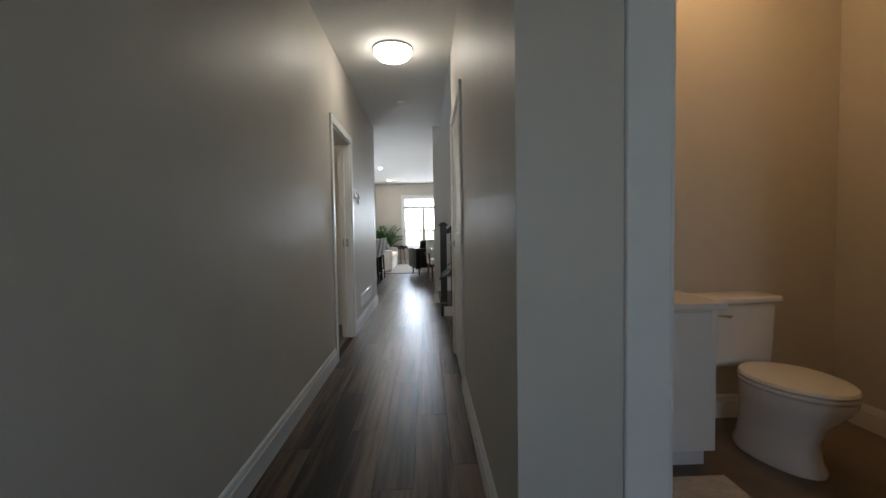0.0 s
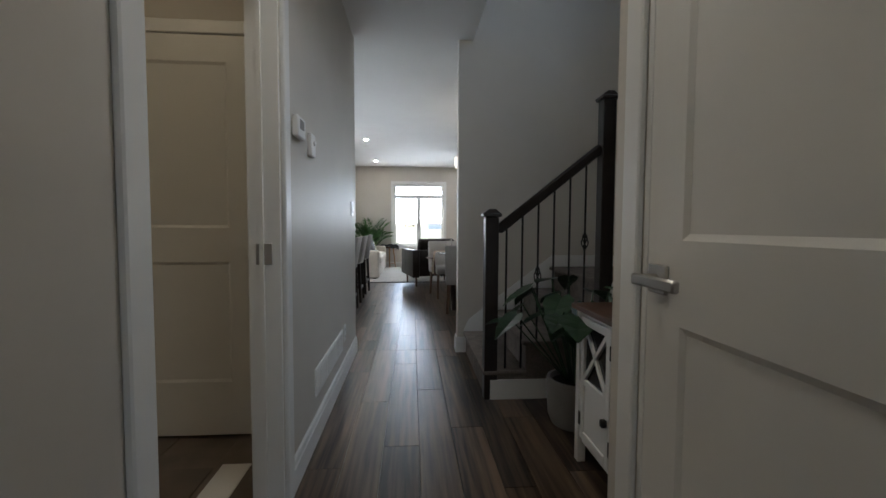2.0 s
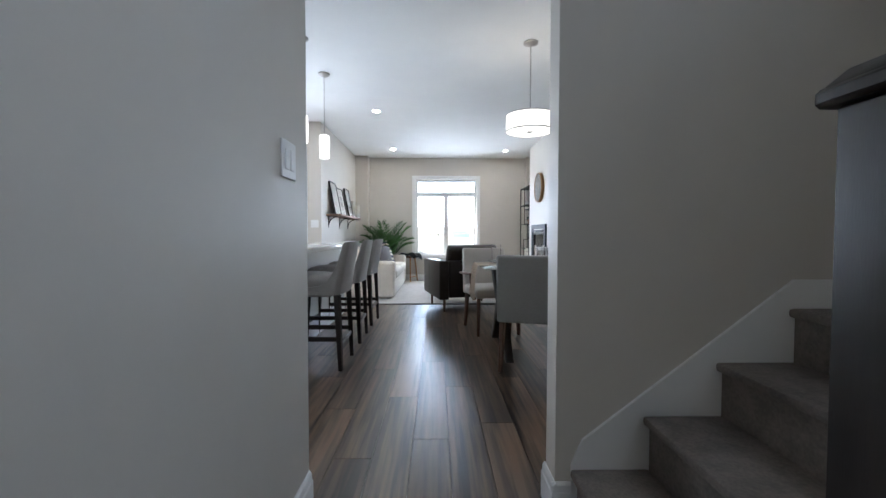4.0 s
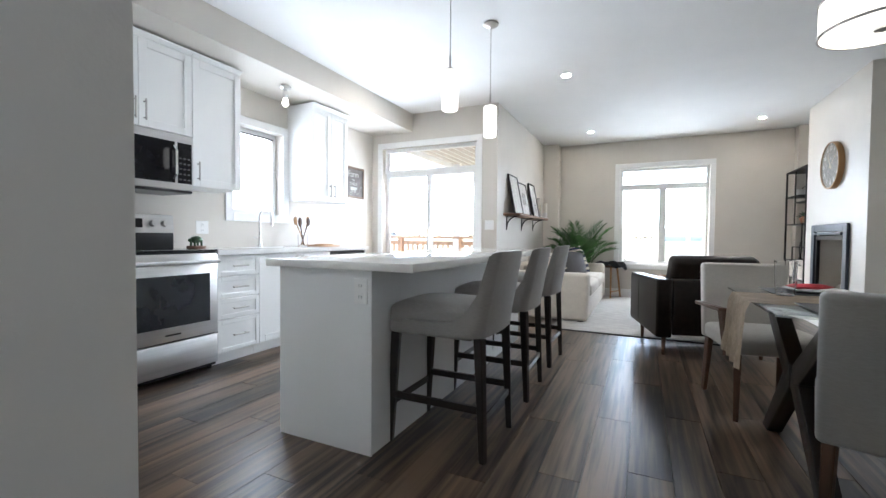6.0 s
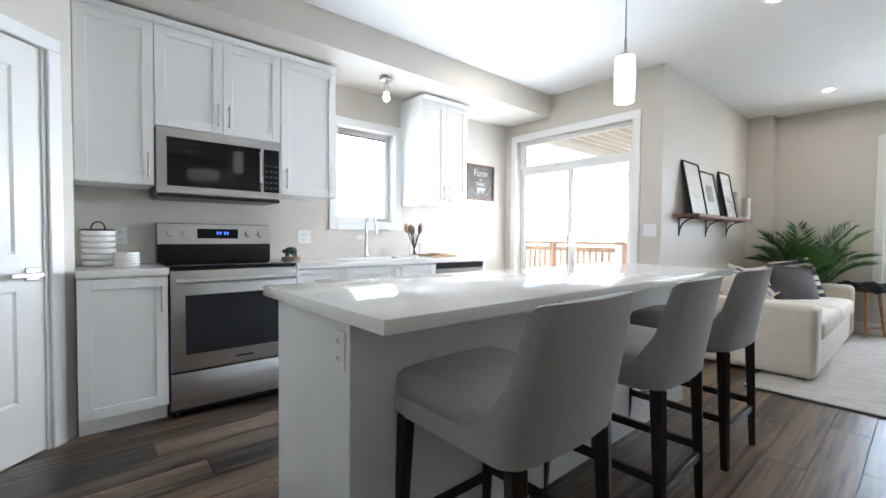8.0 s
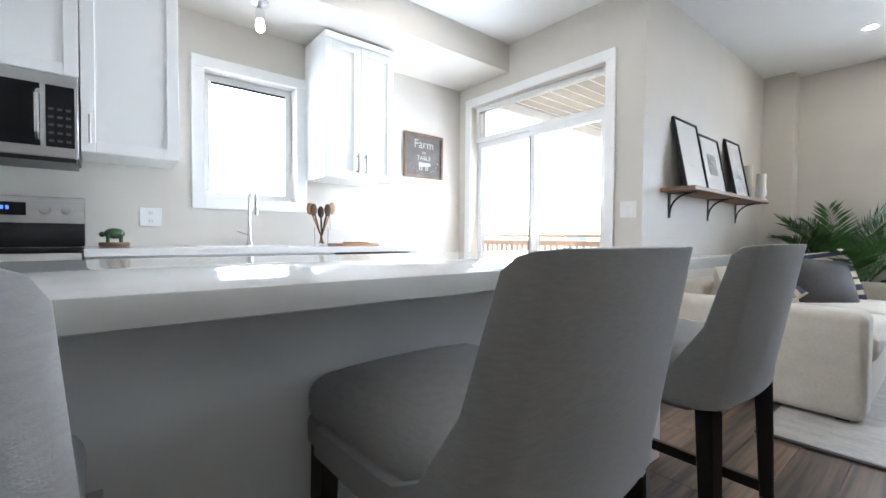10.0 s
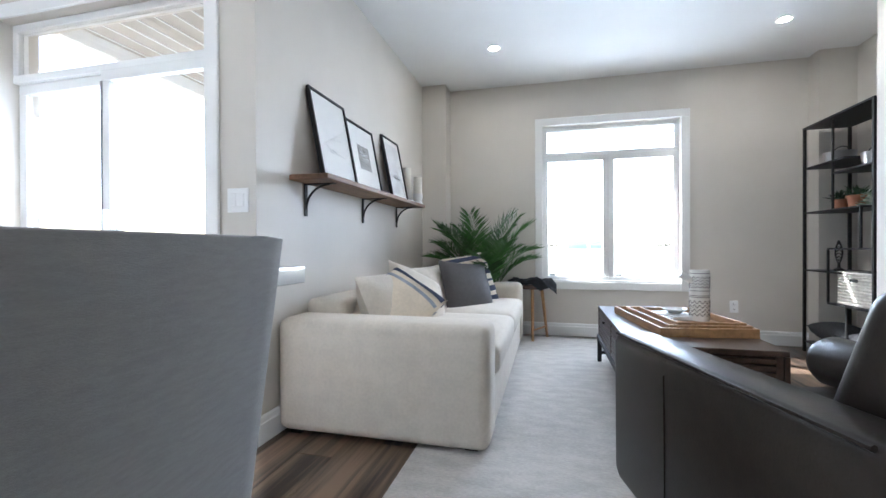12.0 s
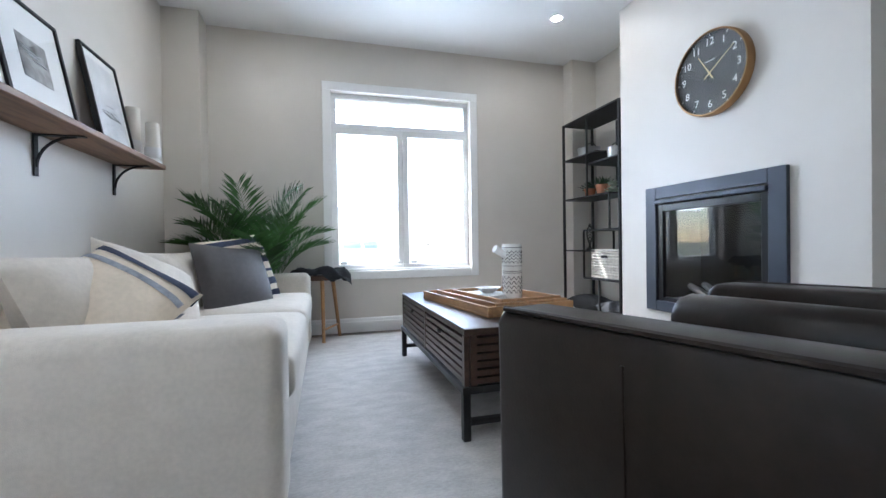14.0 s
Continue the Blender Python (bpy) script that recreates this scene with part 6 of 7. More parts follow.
def window_mirror(y0, y1, z0, z1, cols, rows, glassy, label):
    t = thing("pane_mirror", label, "mirror", "window-pane mirrors on the dining wall")
    f = 0.045
    bm = bmesh.new()
    x0, x1 = 2.315, 2.349
    box(bm, x0, x1, y0, y1, z0, z0 + f, bevel=0.003)
    box(bm, x0, x1, y0, y1, z1 - f, z1, bevel=0.003)
    box(bm, x0, x1, y0, y0 + f, z0 + f, z1 - f, bevel=0.003)
    box(bm, x0, x1, y1 - f, y1, z0 + f, z1 - f, bevel=0.003)
    part("frame", bm, M_TRIM, t, "chalky white frame", soft=False)
    for c in range(1, cols):
        y = y0 + (y1 - y0) * c / cols
        part("glazing_bar", B(x0 + 0.004, x1 - 0.004, y - 0.010, y + 0.010, z0 + f, z1 - f), M_TRIM, t, soft=False)
    for r in range(1, rows):
        z = z0 + (z1 - z0) * r / rows
        part("glazing_bar", B(x0 + 0.0035, x1 - 0.0045, y0 + f, y1 - f, z - 0.010, z + 0.010), M_TRIM, t, soft=False)
    part("mirror_glass", B(x1 - 0.012, x1 - 0.008, y0 + f, y1 - f, z0 + f, z1 - f), M_MIRROR, t, "silvered glass", soft=False)


window_mirror(10.58, 11.04, 1.16, 1.88, 3, 4, True, "white window-pane wall mirror")
window_mirror(9.93, 10.40, 1.13, 1.92, 3, 4, True, "white window-pane wall mirror")

# ---- kitchen small things ----
cs = thing("canister", "stack of white ringed bowls with a wire-handled lid", "canister", at=T(-3.40, 7.33, 0.916))
for k in range(6):
    z = k * 0.036
    part("bowl", lathe(bmesh.new(), [(0, z), (0.072, z), (0.086, z + 0.012), (0.088, z + 0.034), (0, z + 0.034)], seg=28), M_CERAMIC, cs)
part("lid", lathe(bmesh.new(), [(0, 0.216), (0.088, 0.216), (0.088, 0.225), (0, 0.228)], seg=28), M_BLACK, cs, "dark lid")
bm = tube(bmesh.new(), [(0, 0.035 * math.cos(a), 0.226 + 0.045 * math.sin(a)) for a in [k * math.pi / 8 for k in range(9)]], 0.004, 6)
part("handle", bm, M_BLACK, cs, "wire handle")
cr = thing("crock", "low white crock with small grey dots", "crock", at=T(-3.27, 7.46, 0.916))
part("body", lathe(bmesh.new(), [(0, 0), (0.062, 0), (0.066, 0.005), (0.066, 0.085), (0.06, 0.085), (0.06, 0.01), (0, 0.01)], seg=28), M_CERAMIC, cr)
bm = bmesh.new()
for r in range(4):
    for k in range(22):
        a = 2 * math.pi * (k + 0.5 * (r % 2)) / 22
        s = bmesh.new()
        bmesh.ops.create_icosphere(s, subdivisions=1, radius=0.0035)
        join(bm, s, Matrix.Translation((0.0655 * math.cos(a), 0.0655 * math.sin(a), 0.016 + r * 0.018)))
tagged(part("dots", bm, M_POT, cr), kind="stuff")
tt = thing("turtle_figurine", "small dark turtle ornament on a round wooden base", "figurine", at=T(-3.40, 8.53, 0.916))
part("base", lathe(bmesh.new(), [(0, 0), (0.068, 0), (0.074, 0.012), (0.070, 0.024), (0, 0.024)], seg=24), M_SHELFWOOD, tt)
bm = bmesh.new()
s = bmesh.new()
bmesh.ops.create_uvsphere(s, u_segments=16, v_segments=10, radius=0.05)
join(bm, s, Matrix.Translation((0, 0, 0.075)) @ Matrix.Diagonal((0.8, 1, 0.62, 1)))
for x, y in ((-0.025, -0.03), (0.025, -0.03), (-0.025, 0.03), (0.025, 0.03)):
    cyl(bm, (x, y, 0.024), (x, y, 0.07), 0.009, seg=8)
s = bmesh.new()
bmesh.ops.create_uvsphere(s, u_segments=10, v_segments=6, radius=0.016)
join(bm, s, Matrix.Translation((0, -0.055, 0.07)))
part("turtle", bm, M_LEAFDARK, tt)
ut = thing("utensil_jar", "glass jar of wooden spoons and forks", "utensil jar", at=T(-3.44, 9.80, 0.916))
part("jar", lathe(bmesh.new(), [(0, 0), (0.052, 0), (0.054, 0.14), (0.051, 0.14), (0.049, 0.008), (0, 0.008)], seg=24), M_TGLASS, ut)
for k, (a, l) in enumerate(((0.3, 0.27), (1.7, 0.29), (2.9, 0.26), (4.2, 0.28), (5.3, 0.27))):
    q = Vector((0.06 * math.cos(a), 0.09 * math.sin(a), l))
    bm = bmesh.new()
    cyl(bm, (-0.02 * math.cos(a), -0.02 * math.sin(a), 0.012), q, 0.005, 0.007, seg=8)
    s = bmesh.new()
    bmesh.ops.create_uvsphere(s, u_segments=12, v_segments=8, radius=0.038)
    join(bm, s, Matrix.Translation(q) @ Matrix.Diagonal((0.28, 0.75, 1.25, 1)))
    part("spoon", bm, M_TRAY if k % 2 else M_WALNUT, ut, "wooden spoon")
bm = B(-3.50, -3.24, 9.88, 10.20, 0.916, 0.930, bevel=0.004)
box(bm, -3.44, -3.30, 9.98, 10.14, 0.931, 0.942, bevel=0.003)
solo("cutting_board", bm, M_TRAY, "wooden cutting board lying on the worktop", "cutting board")

sg = thing("wall_sign", "dark slate kitchen sign in a barnwood frame", "sign", at=T(-3.598, 10.897, 1.762, 90))
w = 0.23
part("panel", B(-w, w, -0.012, 0, -0.205, 0.205), M_SIGN, sg, soft=False)
bm = bmesh.new()
for a, b, c, d in ((-w, w, 0.185, 0.21), (-w, w, -0.21, -0.185), (-w, -w + 0.025, -0.185, 0.185), (w - 0.025, w, -0.185, 0.185)):
    box(bm, a, b, -0.026, -0.0121, c, d, bevel=0.002)
part("frame", bm, M_SIGNFRAME, sg, "rough brown frame", soft=False)
FACE = Matrix.Rotation(radians(90), 4, "X")
for body, size, z in (("Farm", 0.115, 0.11), ("to", 0.05, 0.035), ("TABLE", 0.058, -0.02)):
    text("lettering", body, size, Matrix.Translation((0, -0.0135, z)) @ FACE, M_CHALK, sg)
bm = B(-0.06, 0.05, -0.0135, -0.0121, -0.10, -0.06, bevel=0.0005)
for x in (-0.055, -0.03, 0.02, 0.04):
    box(bm, x, x + 0.009, -0.0135, -0.0121, -0.135, -0.10)
box(bm, 0.05, 0.08, -0.0135, -0.0121, -0.09, -0.06)
part("cow_drawing", bm, M_CHALK, sg, soft=False)
for k in range(9):
    a = radians(200 + k * 17.5)
    part("small_lettering", bar(bmesh.new(), (0.17 * math.cos(a), -0.013, -0.02 + 0.145 * math.sin(a)), (0.17 * math.cos(a + 0.2), -0.013, -0.02 + 0.145 * math.sin(a + 0.2)), 0.014, 0.001), M_CHALK, sg, soft=False)


# ---- stairs ----
stairs = tagged(thing("staircase", "taupe carpeted staircase with a landing", "stairs", kind="structure"))
RISE, RUN = 0.19, 0.255


def step(x0, x1, y0, y1, z0, z1, nose):
    bm = B(x0, x1, y0, y1, z0, z1 - 0.03)
    dx, dy = nose
    box(bm, x0 - max(0, -dx), x1 + max(0, dx), y0 - max(0, -dy), y1 + max(0, dy), z1 - 0.032, z1, bevel=0.012, seg=2)
    return part("step", bm, M_CARPET, stairs)


SX, SY = 0.575, 5.32
for k in range(3):
    step(SX + RUN * k, SX + RUN * (k + 1), SY, 6.345, 0, RISE * (k + 1), (-0.028, -0.012))
step(SX + RUN * 3, 2.345, SY, 6.345, 0.0, RISE * 4, (-0.028, 0))
for k in range(6):
    z = RISE * (5 + k)
    y1 = SY - RUN * k
    step(1.40, 2.345, y1 - RUN, y1, z - RISE - 0.25, z, (0, 0.028))
bm = B(1.37, 1.399, 3.785, SY, 0, 0.70)
prism(bm, [(SY, 0.70), (3.785, 0.70), (3.785, 0.70 + 6 * RISE), (SY - 0.2, 0.95)], "x", 1.37, 1.399)
part("stringer", bm, M_TRIM, stairs, "white stair stringer", soft=False)
bm = bmesh.new()
prism(bm, [(SX - 0.02, 0), (SX - 0.02, 0.20), (SX + 0.02, 0.29), (SX + RUN * 3, 0.29 + 3 * RISE), (2.34, 0.29 + 3 * RISE), (2.34, 0.1), (SX + 0.3, 0)], "y", 6.346, 6.3595)
part("skirt_board", bm, M_TRIM, stairs, "white skirting that climbs with the steps", soft=False)
bm = B(SX + 0.02, 1.37, SY - 0.008, SY - 0.001, 0.0, 0.13, bevel=0.002)
part("foot_trim", bm, M_TRIM, stairs, "white foot trim", soft=False)
wall("wall_under_stair", SX + RUN * 3 + 0.02, 1.368, SY - 0.0005, SY + 0.004, RISE * 4 - 0.04)

rail = thing("stair_railing", "dark stained handrail with black iron balusters", "railing")


def newel(x, y, z0, z1):
    bm = B(x - 0.042, x + 0.042, y - 0.042, y + 0.042, z0, z1 - 0.05, bevel=0.004)
    box(bm, x - 0.058, x + 0.058, y - 0.058, y + 0.058, z1 - 0.05, z1 - 0.026, bevel=0.006)
    prism(bm, [(x - 0.052, z1 - 0.026), (x + 0.052, z1 - 0.026), (x + 0.02, z1), (x - 0.02, z1)], "y", y - 0.05, y + 0.05, bevel=0.003)
    part("newel", bm, M_DARKWOOD, rail, "dark square newel post")


NY = SY + 0.035
newel(0.60, NY, 0.0, 1.22)
newel(1.345, NY, 0.0, 1.97)
part("handrail", bar(bmesh.new(), (0.64, NY, 1.085), (1.31, NY, 1.62), 0.058, 0.062, 0.012), M_DARKWOOD, rail)
part("handrail", bar(bmesh.new(), (1.42, NY - 0.04, 1.74), (1.42, 3.85, 2.83), 0.058, 0.062, 0.012), M_DARKWOOD, rail)


def baluster(x, y, z0, z1, basket):
    bm = bmesh.new()
    cyl(bm, (x, y, z0), (x, y, z1), 0.0068, seg=8)
    if basket:
        zc = (z0 + z1) / 2 - 0.03
        for q in range(4):
            pts = [(x + 0.022 * math.sin(t * math.pi) * math.cos(q * 1.57 + t * 3), y + 0.022 * math.sin(t * math.pi) * math.sin(q * 1.57 + t * 3), zc - 0.06 + 0.12 * t) for t in [i / 8 for i in range(9)]]
            tube(bm, pts, 0.004, 5)
    part("baluster", bm, M_IRON, rail, "thin black iron baluster")


for k in range(6):
    x = 0.70 + k * 0.103
    i = min(2, int((x - SX) / RUN))
    baluster(x, NY, RISE * (i + 1), 1.06 + (x - 0.64) * 0.80, k in (2, 5))
for k in range(12):
    y = SY - 0.06 - k * 0.115
    i = int((SY - y) / RUN)
    baluster(1.42, y, RISE * (5 + i), 1.71 + (SY - y) * 0.745, k % 3 == 1)

# ---- hall things ----
cb = thing("console_cabinet", "white console cabinet with crossed door panels and a brown top", "cabinet")
cx0, cx1, cy0, cy1 = 0.875, 1.22, 3.95, 4.62
part("top", B(cx0 - 0.02, cx1, cy0 - 0.02, cy1 + 0.02, 0.725, 0.75, bevel=0.004), M_WALNUT, cb, "brown wooden top")
part("body", B(cx0 + 0.02, cx1, cy0 + 0.005, cy1 - 0.005, 0.10, 0.724), M_CAB, cb, soft=False)
for y in (cy0, cy1 - 0.04):
    part("leg", B(cx0, cx0 + 0.04, y, y + 0.04, 0, 0.724, bevel=0.003), M_CAB, cb, soft=False)
    part("leg", B(cx1 - 0.04, cx1, y, y + 0.04, 0, 0.10, bevel=0.003), M_CAB, cb, soft=False)
for a, b in ((cy0 + 0.045, cy0 + 0.33), (cy0 + 0.34, cy1 - 0.045)):
    bm = bmesh.new()
    for p, q, r, s in ((a, a + 0.035, 0.13, 0.70), (b - 0.035, b, 0.13, 0.70), (a + 0.035, b - 0.035, 0.13, 0.165), (a + 0.035, b - 0.035, 0.665, 0.70), (a + 0.035, b - 0.035, 0.385, 0.415)):
        box(bm, cx0 + 0.004, cx0 + 0.02, p, q, r, s, bevel=0.002)
    d = part("door", bm, M_CAB, cb, soft=False)
    part("dark_glass", B(cx0 + 0.016, cx0 + 0.0195, a + 0.035, b - 0.035, 0.415, 0.665), M_BLACKGLASS, d, soft=False)
    part("lower_panel", B(cx0 + 0.012, cx0 + 0.0195, a + 0.035, b - 0.035, 0.165, 0.385), M_CAB, d, soft=False)
    for z0, z1 in ((0.415, 0.665), (0.665, 0.415)):
        part("cross_bar", bar(bmesh.new(), (cx0 + 0.010, a + 0.035, z0), (cx0 + 0.010, b - 0.035, z1), 0.012, 0.018), M_CAB, d, soft=False)
    for z in (0.22, 0.61):
        part("hinge", B(cx0 - 0.001, cx0 + 0.003, b - 0.012, b + 0.004, z - 0.03, z + 0.03), M_IRON, d)
    part("knob", B(cx0 - 0.02, cx0 + 0.003, a + 0.008, a + 0.03, 0.30, 0.33, bevel=0.003), M_IRON, d)
jv = thing("glass_jar", "clear glass jar with a white lid on the console", "jar", at=T(1.06, 4.35, 0.751))
part("jar", lathe(bmesh.new(), [(0, 0), (0.075, 0), (0.085, 0.05), (0.08, 0.15), (0.05, 0.18), (0.048, 0.18), (0.076, 0.15), (0.08, 0.05), (0.07, 0.006), (0, 0.006)], seg=24), M_TGLASS, jv)
part("lid", lathe(bmesh.new(), [(0, 0.181), (0.052, 0.181), (0.052, 0.20), (0.02, 0.215), (0.022, 0.235), (0, 0.24)], seg=20), M_CERAMIC, jv)
bm = B(1.02, 1.16, 4.03, 4.20, 0.751, 0.80, bevel=0.003)
solo("small_box", bm, M_CERAMIC, "small white box on the console", "box")

mp = thing("monstera", "broad-leaved green plant in a grey pot", "plant", at=T(1.02, 4.98, 0))
part("pot", lathe(bmesh.new(), [(0, 0), (0.13, 0), (0.15, 0.05), (0.16, 0.24), (0.155, 0.26), (0.14, 0.26), (0.135, 0.22), (0, 0.22)], seg=28), M_POT, mp)
part("soil", lathe(bmesh.new(), [(0, 0.221), (0.134, 0.221), (0.134, 0.23), (0, 0.235)], seg=20), M_SOIL, mp)
rnd = random.Random(5)
for k in range(34):
    a, e = k * 2.4 + rnd.uniform(-0.3, 0.3), rnd.uniform(0.75, 1.45)
    L = rnd.uniform(0.35, 0.62)
    d = Vector((math.cos(a) * math.cos(e), math.sin(a) * math.cos(e), math.sin(e)))
    tip = Vector((0.03 * math.cos(a), 0.03 * math.sin(a), 0.22)) + d * L
    bm = bmesh.new()
    cyl(bm, (0.03 * math.cos(a), 0.03 * math.sin(a), 0.22), tip, 0.006, 0.004, seg=6)
    out = Vector((math.cos(a), math.sin(a), rnd.uniform(-0.9, -0.1))).normalized()
    side = out.cross(Vector((0, 0, 1))).normalized()
    s = rnd.uniform(0.13, 0.19)
    mid = [bm.verts.new(tip + out * s * u - Vector((0, 0, 0.02 * u))) for u in (0, 0.25, 0.5, 0.75, 1.0)]
    for sg_ in (-1, 1):
        edge = [bm.verts.new(tip + out * s * u + side * sg_ * s * w + Vector((0, 0, 0.02 * w))) for u, w in ((-0.15, 0.18), (0.15, 0.46), (0.45, 0.44), (0.75, 0.28))]
        bm.faces.new((mid[0], mid[1], edge[1], edge[0]))
        bm.faces.new((mid[1], mid[2], edge[2], edge[1]))
        bm.faces.new((mid[2], mid[3], edge[3], edge[2]))
        bm.faces.new((mid[3], mid[4], edge[3]))
    part("leaf", bm, M_LEAFDARK, mp, soft=False)

th_ = thing("thermostat", "white thermostat on the hall wall", "thermostat", at=T(-0.40, 4.56, 1.525, 90))
part("body", B(-0.06, 0.06, -0.028, 0, -0.045, 0.045, bevel=0.006), M_PLASTIC, th_)
part("screen", B(-0.035, 0.035, -0.0285, -0.0275, -0.01, 0.03), M_POT, th_, soft=False)
c2 = thing("wall_control", "small white ventilation control on the wall", "wall control", at=T(-0.40, 4.80, 1.495, 90))
part("body", B(-0.04, 0.04, -0.022, 0, -0.055, 0.055, bevel=0.005), M_PLASTIC, c2)
part("dial", lathe(bmesh.new(), [(0, 0), (0.014, 0), (0.012, 0.01), (0, 0.01)], 0, 0, 0, seg=14), M_PLASTIC, c2).matrix_basis = pose(0, -0.022, 0.01, 90)
gr = thing("return_grille", "white return air grille low on the hall wall", "vent", at=T(-0.40, 5.28, 0.30, 90))
part("frame", B(-0.42, 0.42, -0.008, 0, -0.075, 0.075, bevel=0.003), M_TRIM, gr, soft=False)
for k in range(26):
    x = -0.385 + k * 0.0308
    if k % 9 != 8:
        part("slat", bar(bmesh.new(), (x, -0.010, -0.055), (x, -0.010, 0.055), 0.016, 0.003), M_TRIM, gr, soft=False)
bm = B(-0.77, -0.64, 4.33, 4.65, 0.003, 0.012, bevel=0.002)
solo("floor_register", bm, M_TRIM, "white floor register on the laundry tiles", "vent")

# Unseen window, added so that daylight reaches the stairwell.
sw4 = thing("window_4", "unseen upper stairwell window added to let daylight in", "window", kind="structure", at=T(2.45, 4.1, 3.5, 90))
sash("single", 1.40, 1.30, Matrix.Identity(4), parent=sw4)
# laundry floor tiles
tile_me = bpy.data.meshes.new("tile")
bm = B(0.002, 0.298, 0.002, 0.598, 0, 0.006, bevel=0.001)
bm.to_mesh(tile_me)
bm.free()
tile_me.materials.append(mat("tile_brown_vary", (0.15, 0.118, 0.095), 0.4, scale=6, vary=0.25, obj_vary=0.12))
for i in range(6):
    for j in range(5):
        y = 2.53 + j * 0.6 - 0.3 * (i % 2)
        if y > 2.52 and y + 0.6 < 5.2:
            ob = new("tile", tile_me)
            ob.parent, ob.location = laundry_floor, (-0.80 - 0.3 * i, y, 0.002)

# ---- bathroom ----
to = thing("toilet", "white ceramic two-piece toilet with its lid shut", "toilet", at=T(2.01, 2.20, 0, 7))


def oval(bm, rings, seg=32):
    """Stacked egg-shaped rings of (half width, half length, centre y, height), closed at both ends."""
    loops = [[bm.verts.new((a * math.cos(2 * math.pi * k / seg), cy + l * math.sin(2 * math.pi * k / seg) * (1.0 if math.sin(2 * math.pi * k / seg) < 0 else 0.82), z)) for k in range(seg)] for a, l, cy, z in rings]
    for p, q in zip(loops, loops[1:]):
        for k in range(seg):
            bm.faces.new((p[k], p[(k + 1) % seg], q[(k + 1) % seg], q[k]))
    bm.faces.new(loops[0])
    bm.faces.new(loops[-1])
    return bm


bm = slab(bmesh.new(), 0.40, 0.18, 0.33, 0.035, Matrix.Translation((0, -0.11, 0.375)))
for v in bm.verts:
    v.co.x *= 0.90 + 0.10 * (v.co.z - 0.375) / 0.33
part("tank", bm, M_CERAMIC, to)
part("tank_lid", slab(bmesh.new(), 0.43, 0.20, 0.035, 0.012, Matrix.Translation((0, -0.112, 0.706))), M_CERAMIC, to)
part("bowl", oval(bmesh.new(), [(0.125, 0.235, -0.36, 0.0), (0.128, 0.24, -0.36, 0.02), (0.112, 0.22, -0.36, 0.06), (0.105, 0.205, -0.36, 0.14), (0.125, 0.215, -0.38, 0.22), (0.165, 0.24, -0.42, 0.29), (0.185, 0.255, -0.44, 0.34), (0.187, 0.257, -0.44, 0.365), (0.16, 0.23, -0.44, 0.372)]), M_CERAMIC, to)
part("seat", oval(bmesh.new(), [(0.186, 0.256, -0.44, 0.374), (0.192, 0.262, -0.44, 0.378), (0.190, 0.260, -0.44, 0.390), (0.170, 0.24, -0.44, 0.392)]), M_CERAMIC, to)
part("lid", oval(bmesh.new(), [(0.186, 0.258, -0.44, 0.394), (0.190, 0.262, -0.44, 0.400), (0.184, 0.255, -0.44, 0.412), (0.150, 0.215, -0.44, 0.418)]), M_CERAMIC, to)
part("bolt_cap", lathe(bmesh.new(), [(0.014, 0.0), (0.012, 0.014), (0, 0.018)], 0.13, -0.30, 0.0, seg=12), M_CERAMIC, to)
part("flush_lever", bar(bmesh.new(), (-0.17, -0.205, 0.655), (-0.10, -0.22, 0.645), 0.014, 0.014, 0.004), M_CHROME, to)
va = thing("vanity", "white vanity cabinet with a pale worktop", "vanity")
part("body", B(0.90, 1.68, 1.72, 2.235, 0.09, 0.74, bevel=0.003), M_CAB, va, soft=False)
part("toe_kick", B(0.90, 1.66, 1.77, 2.235, 0, 0.089), M_CAB, va, soft=False)
part("worktop", B(0.88, 1.71, 1.69, 2.238, 0.741, 0.772, bevel=0.004), M_QUARTZ, va)
for a in (0.91, 1.29):
    part("door", B(a, a + 0.36, 1.702, 1.719, 0.10, 0.73, bevel=0.003), M_CAB, va, soft=False)
bm = B(1.20, 1.68, 1.20, 1.66, 0.003, 0.018, bevel=0.006)
solo("bath_mat", bm, M_RUG, "cream bath mat on the tiles", "mat")

# ---- outside ----
bm = bmesh.new()
bmesh.ops.create_grid(bm, x_segments=40, y_segments=40, size=2500)
bmesh.ops.translate(bm, verts=bm.verts[:], vec=(0, 0, -0.75))
tagged(part("ground", bm, M_GRASS, soft=False), "patchy spring grass and soil", "ground", kind="structure")
dk = thing("deck", "pale boarded deck with a cedar railing", "deck", at=T(0, 0, 0))
for k in range(19):
    y = 11.58 + k * 0.142
    part("board", B(-6.3, -1.895, y, y + 0.136, -0.13, -0.10), M_DECKGREY, dk, soft=False)
part("skirt", B(-6.3, -1.895, 11.60, 14.26, -0.74, -0.135), M_DECKGREY, dk, soft=False)
for x in (-6.2, -4.8, -3.4, -1.98):
    part("post", B(x - 0.05, x + 0.05, 14.12, 14.22, -0.10, 1.0), M_DECK, dk, soft=False)
part("top_rail", B(-6.3, -1.90, 14.08, 14.25, 1.0, 1.04, bevel=0.004), M_DECK, dk, soft=False)
part("rail", B(-6.25, -1.92, 14.15, 14.19, 0.86, 0.94), M_DECK, dk, soft=False)
part("rail", B(-6.25, -1.92, 14.15, 14.19, -0.02, 0.05), M_DECK, dk, soft=False)
for k in range(36):
    x = -6.18 + k * 0.12
    part("baluster", B(x - 0.018, x + 0.018, 14.155, 14.185, 0.05, 0.86), M_DECK, dk, soft=False)
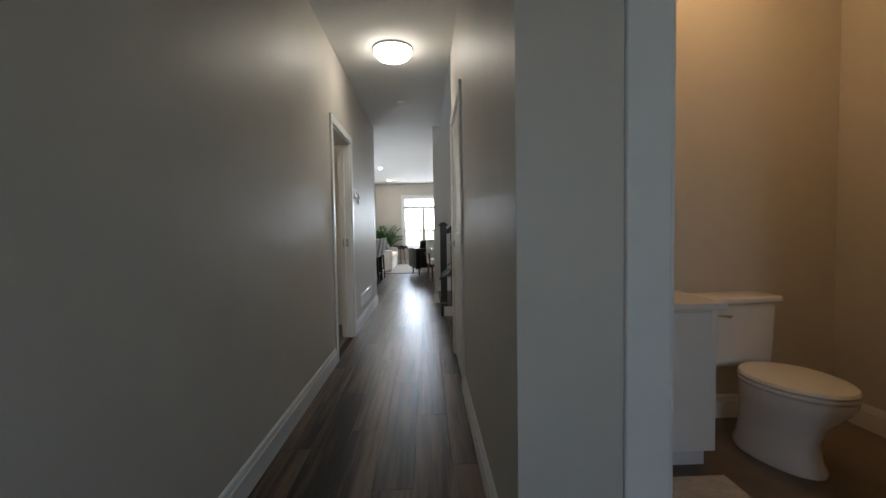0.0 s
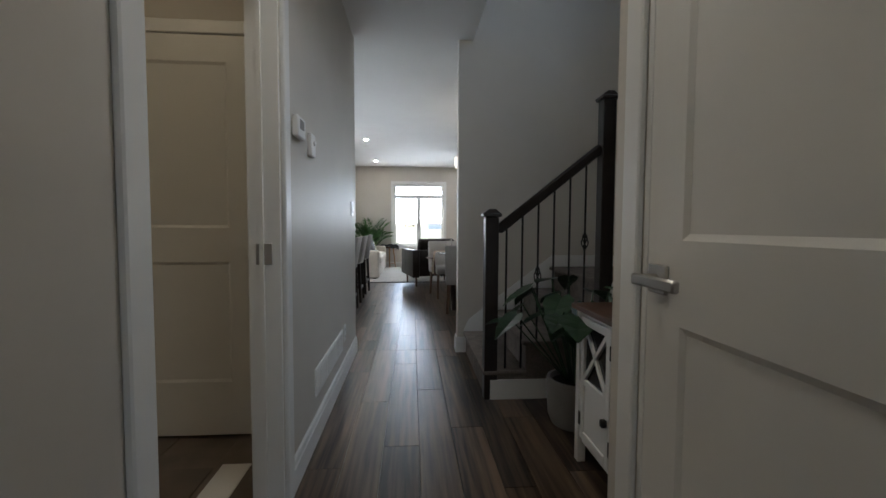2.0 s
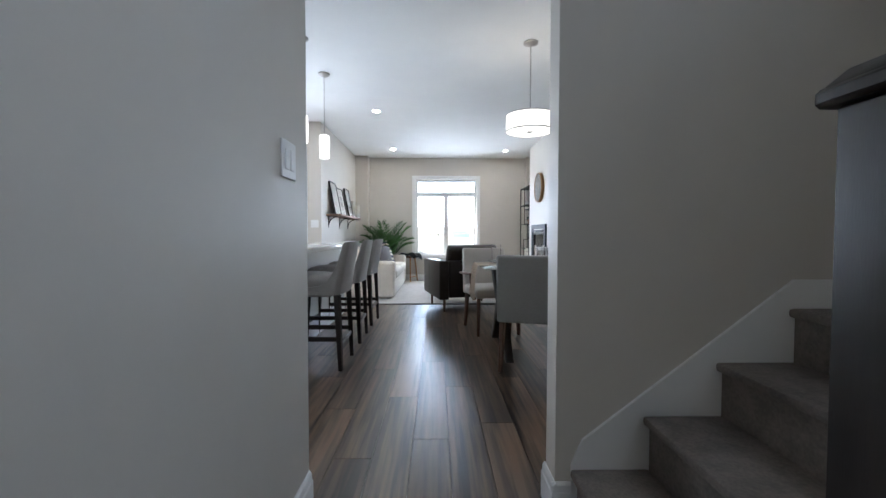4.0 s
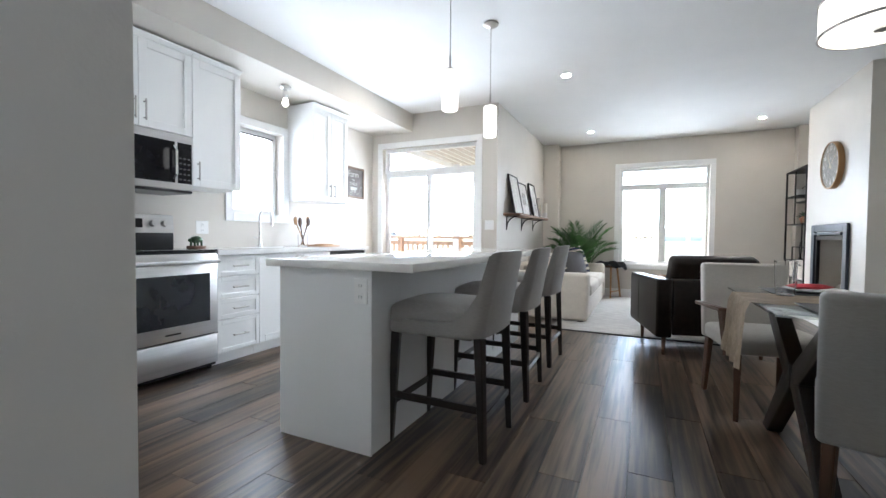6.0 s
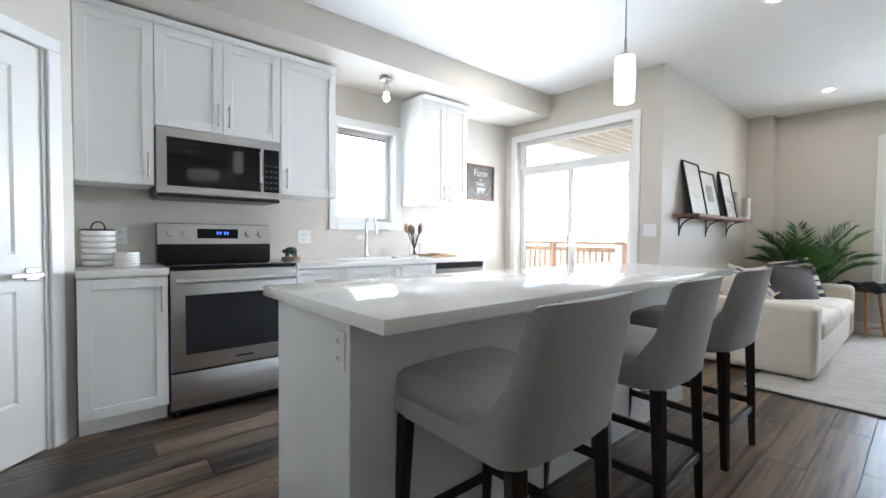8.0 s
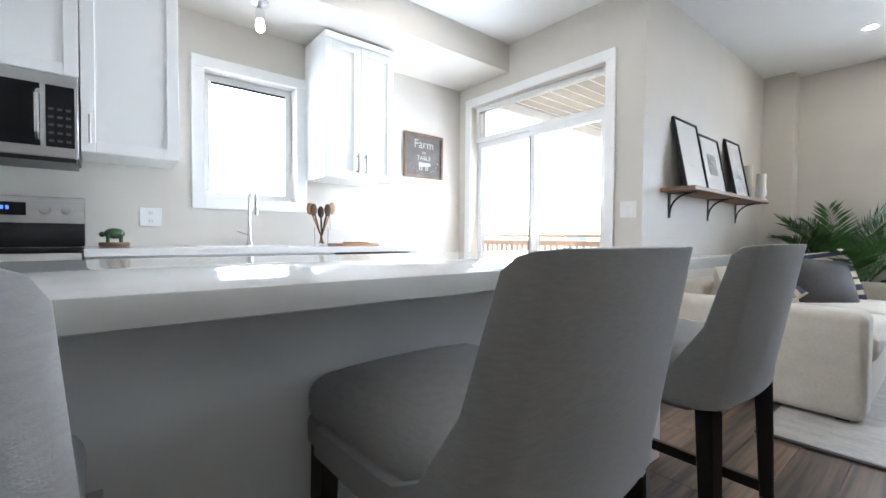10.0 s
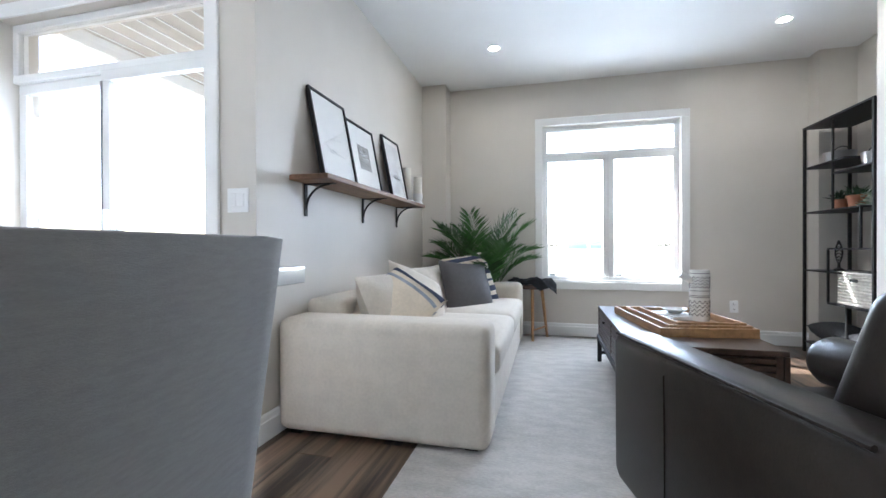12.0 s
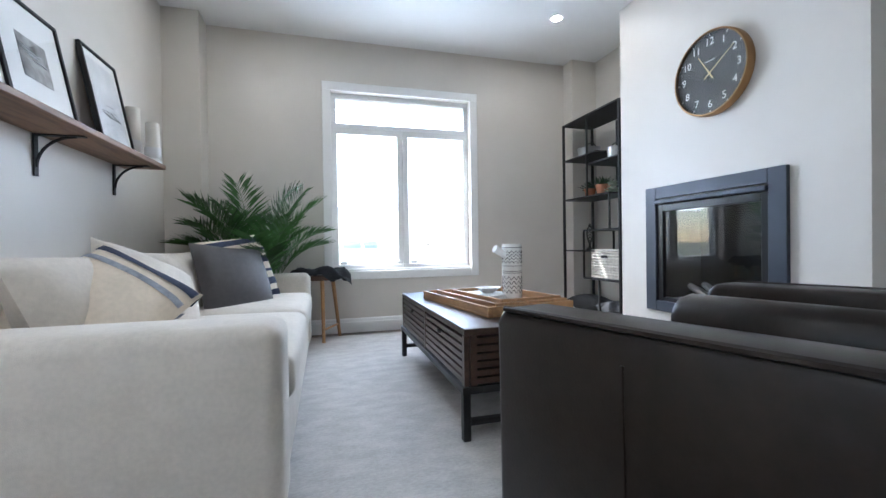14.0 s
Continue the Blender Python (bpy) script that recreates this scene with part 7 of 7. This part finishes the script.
part("side_rail", B(-6.3, -6.14, 11.60, 14.08, 1.0, 1.04), M_DECK, dk, soft=False)
for k in range(20):
    y = 11.66 + k * 0.12
    part("baluster", B(-6.235, -6.205, y - 0.018, y + 0.018, -0.10, 1.0), M_DECK, dk, soft=False)
pr = thing("porch_roof", "porch roof with a panelled soffit on a white post", "porch roof", kind="structure")
part("soffit", B(-3.55, -1.895, 11.58, 14.40, 2.52, 2.56), M_SOFFIT, pr, soft=False)
part("fascia", B(-3.60, -3.55, 11.58, 14.45, 2.42, 2.72), M_TRIM, pr, soft=False)
part("fascia", B(-3.55, -1.895, 14.40, 14.45, 2.42, 2.72), M_TRIM, pr, soft=False)
for k in range(11):
    x = -3.5 + k * 0.15
    part("batten", B(x, x + 0.012, 11.60, 14.38, 2.512, 2.5198), M_TRIM, pr, soft=False)
part("roof", B(-3.65, -1.895, 11.58, 14.55, 2.73, 2.80), M_ROOF, pr, soft=False)
part("post", B(-3.52, -3.40, 14.10, 14.22, -0.10, 2.52), M_TRIM, pr, soft=False)


def house(x, y, w, d, h, rz=0):
    t = thing("far_house", "distant pale house with a dark gable roof", "house", "houses beyond the field", at=T(x, y, -0.75, rz))
    part("wall", B(-w / 2, w / 2, -d / 2, d / 2, 0, h), M_SIDING, t, soft=False)
    part("roof", prism(bmesh.new(), [(-d / 2 - 0.4, h), (d / 2 + 0.4, h), (0, h + d * 0.32)], "x", -w / 2 - 0.4, w / 2 + 0.4), M_ROOF, t, soft=False)


for x, y, w, h in ((21, 372, 15, 3.4), (38, 384, 12, 3.0), (-210, 330, 14, 3.4)):
    house(x, y, w, 9, h, random.uniform(-8, 8))
rnd = random.Random(3)
bm = bmesh.new()
for k in range(240):
    x, y = rnd.uniform(-500, 420), rnd.uniform(560, 680)
    h = rnd.uniform(3, 6)
    r = h * rnd.uniform(0.15, 0.3)
    cyl(bm, (x, y, -0.75), (x, y, -0.75 + h * 0.5), 0.18, 0.08, seg=5)
    for q in range(5):
        s = bmesh.new()
        bmesh.ops.create_icosphere(s, subdivisions=1, radius=r * rnd.uniform(0.4, 0.8))
        join(bm, s, Matrix.Translation((x + rnd.uniform(-r, r), y + rnd.uniform(-r, r), -0.75 + h * rnd.uniform(0.4, 0.9))))
tagged(part("far_trees", bm, M_TREEFAR, soft=False), "bare grey-brown tree line far beyond the field", "trees", kind="stuff")
# exterior walls' outer skin
solo("exterior_siding", B(-3.82, -3.802, 2.4, 11.57, -0.75, 2.9), M_SIDING, "pale siding on the house's outer wall", "siding", kind="structure")

# ---- floor planks, last ----
PW, PL = 0.178, 1.28
plank_me = {}


def plank_mesh(w, l):
    key = (round(w, 3), round(l, 3))
    if key not in plank_me:
        bm = bmesh.new()
        box(bm, 0, w, 0, l, -0.012, 0.0)
        for v in bm.verts:
            if v.co.z > -0.001:
                v.co.x += 0.0012 if v.co.x < w / 2 else -0.0012
                v.co.y += 0.0012 if v.co.y < l / 2 else -0.0012
        me = bpy.data.meshes.new("plank")
        bm.to_mesh(me)
        bm.free()
        me.materials.append(M_PLANK)
        plank_me[key] = me
    return plank_me[key]


def lay(x0, x1, y0, y1, stop):
    """Planks run along y in staggered rows."""
    k = 0
    x = x0
    while x < x1 - 0.01:
        w = min(PW, x1 - x)
        y = y0 - (k * 0.43 % 1.0) * PL
        while y < y1 - 0.001:
            a, b = max(y, y0), min(y + PL, y1)
            if b - a > 0.02 and not stop(x + w / 2, (a + b) / 2):
                ob = new("plank", plank_mesh(w, b - a))
                ob.parent, ob.location = floor, (x, a, 0)
            y += PL
        x += PW
        k += 1


lay(-0.40, 0.63, -1.8, 6.44, lambda x, y: False)
lay(0.63, 1.40, 3.78, 5.32, lambda x, y: False)
lay(0.63, 2.78, -1.8, 1.03, lambda x, y: False)
lay(-3.60, 2.35, 6.44, 14.34, lambda x, y: x < -1.9 and y > 11.6 or x < -3.0 and y < 7.2)
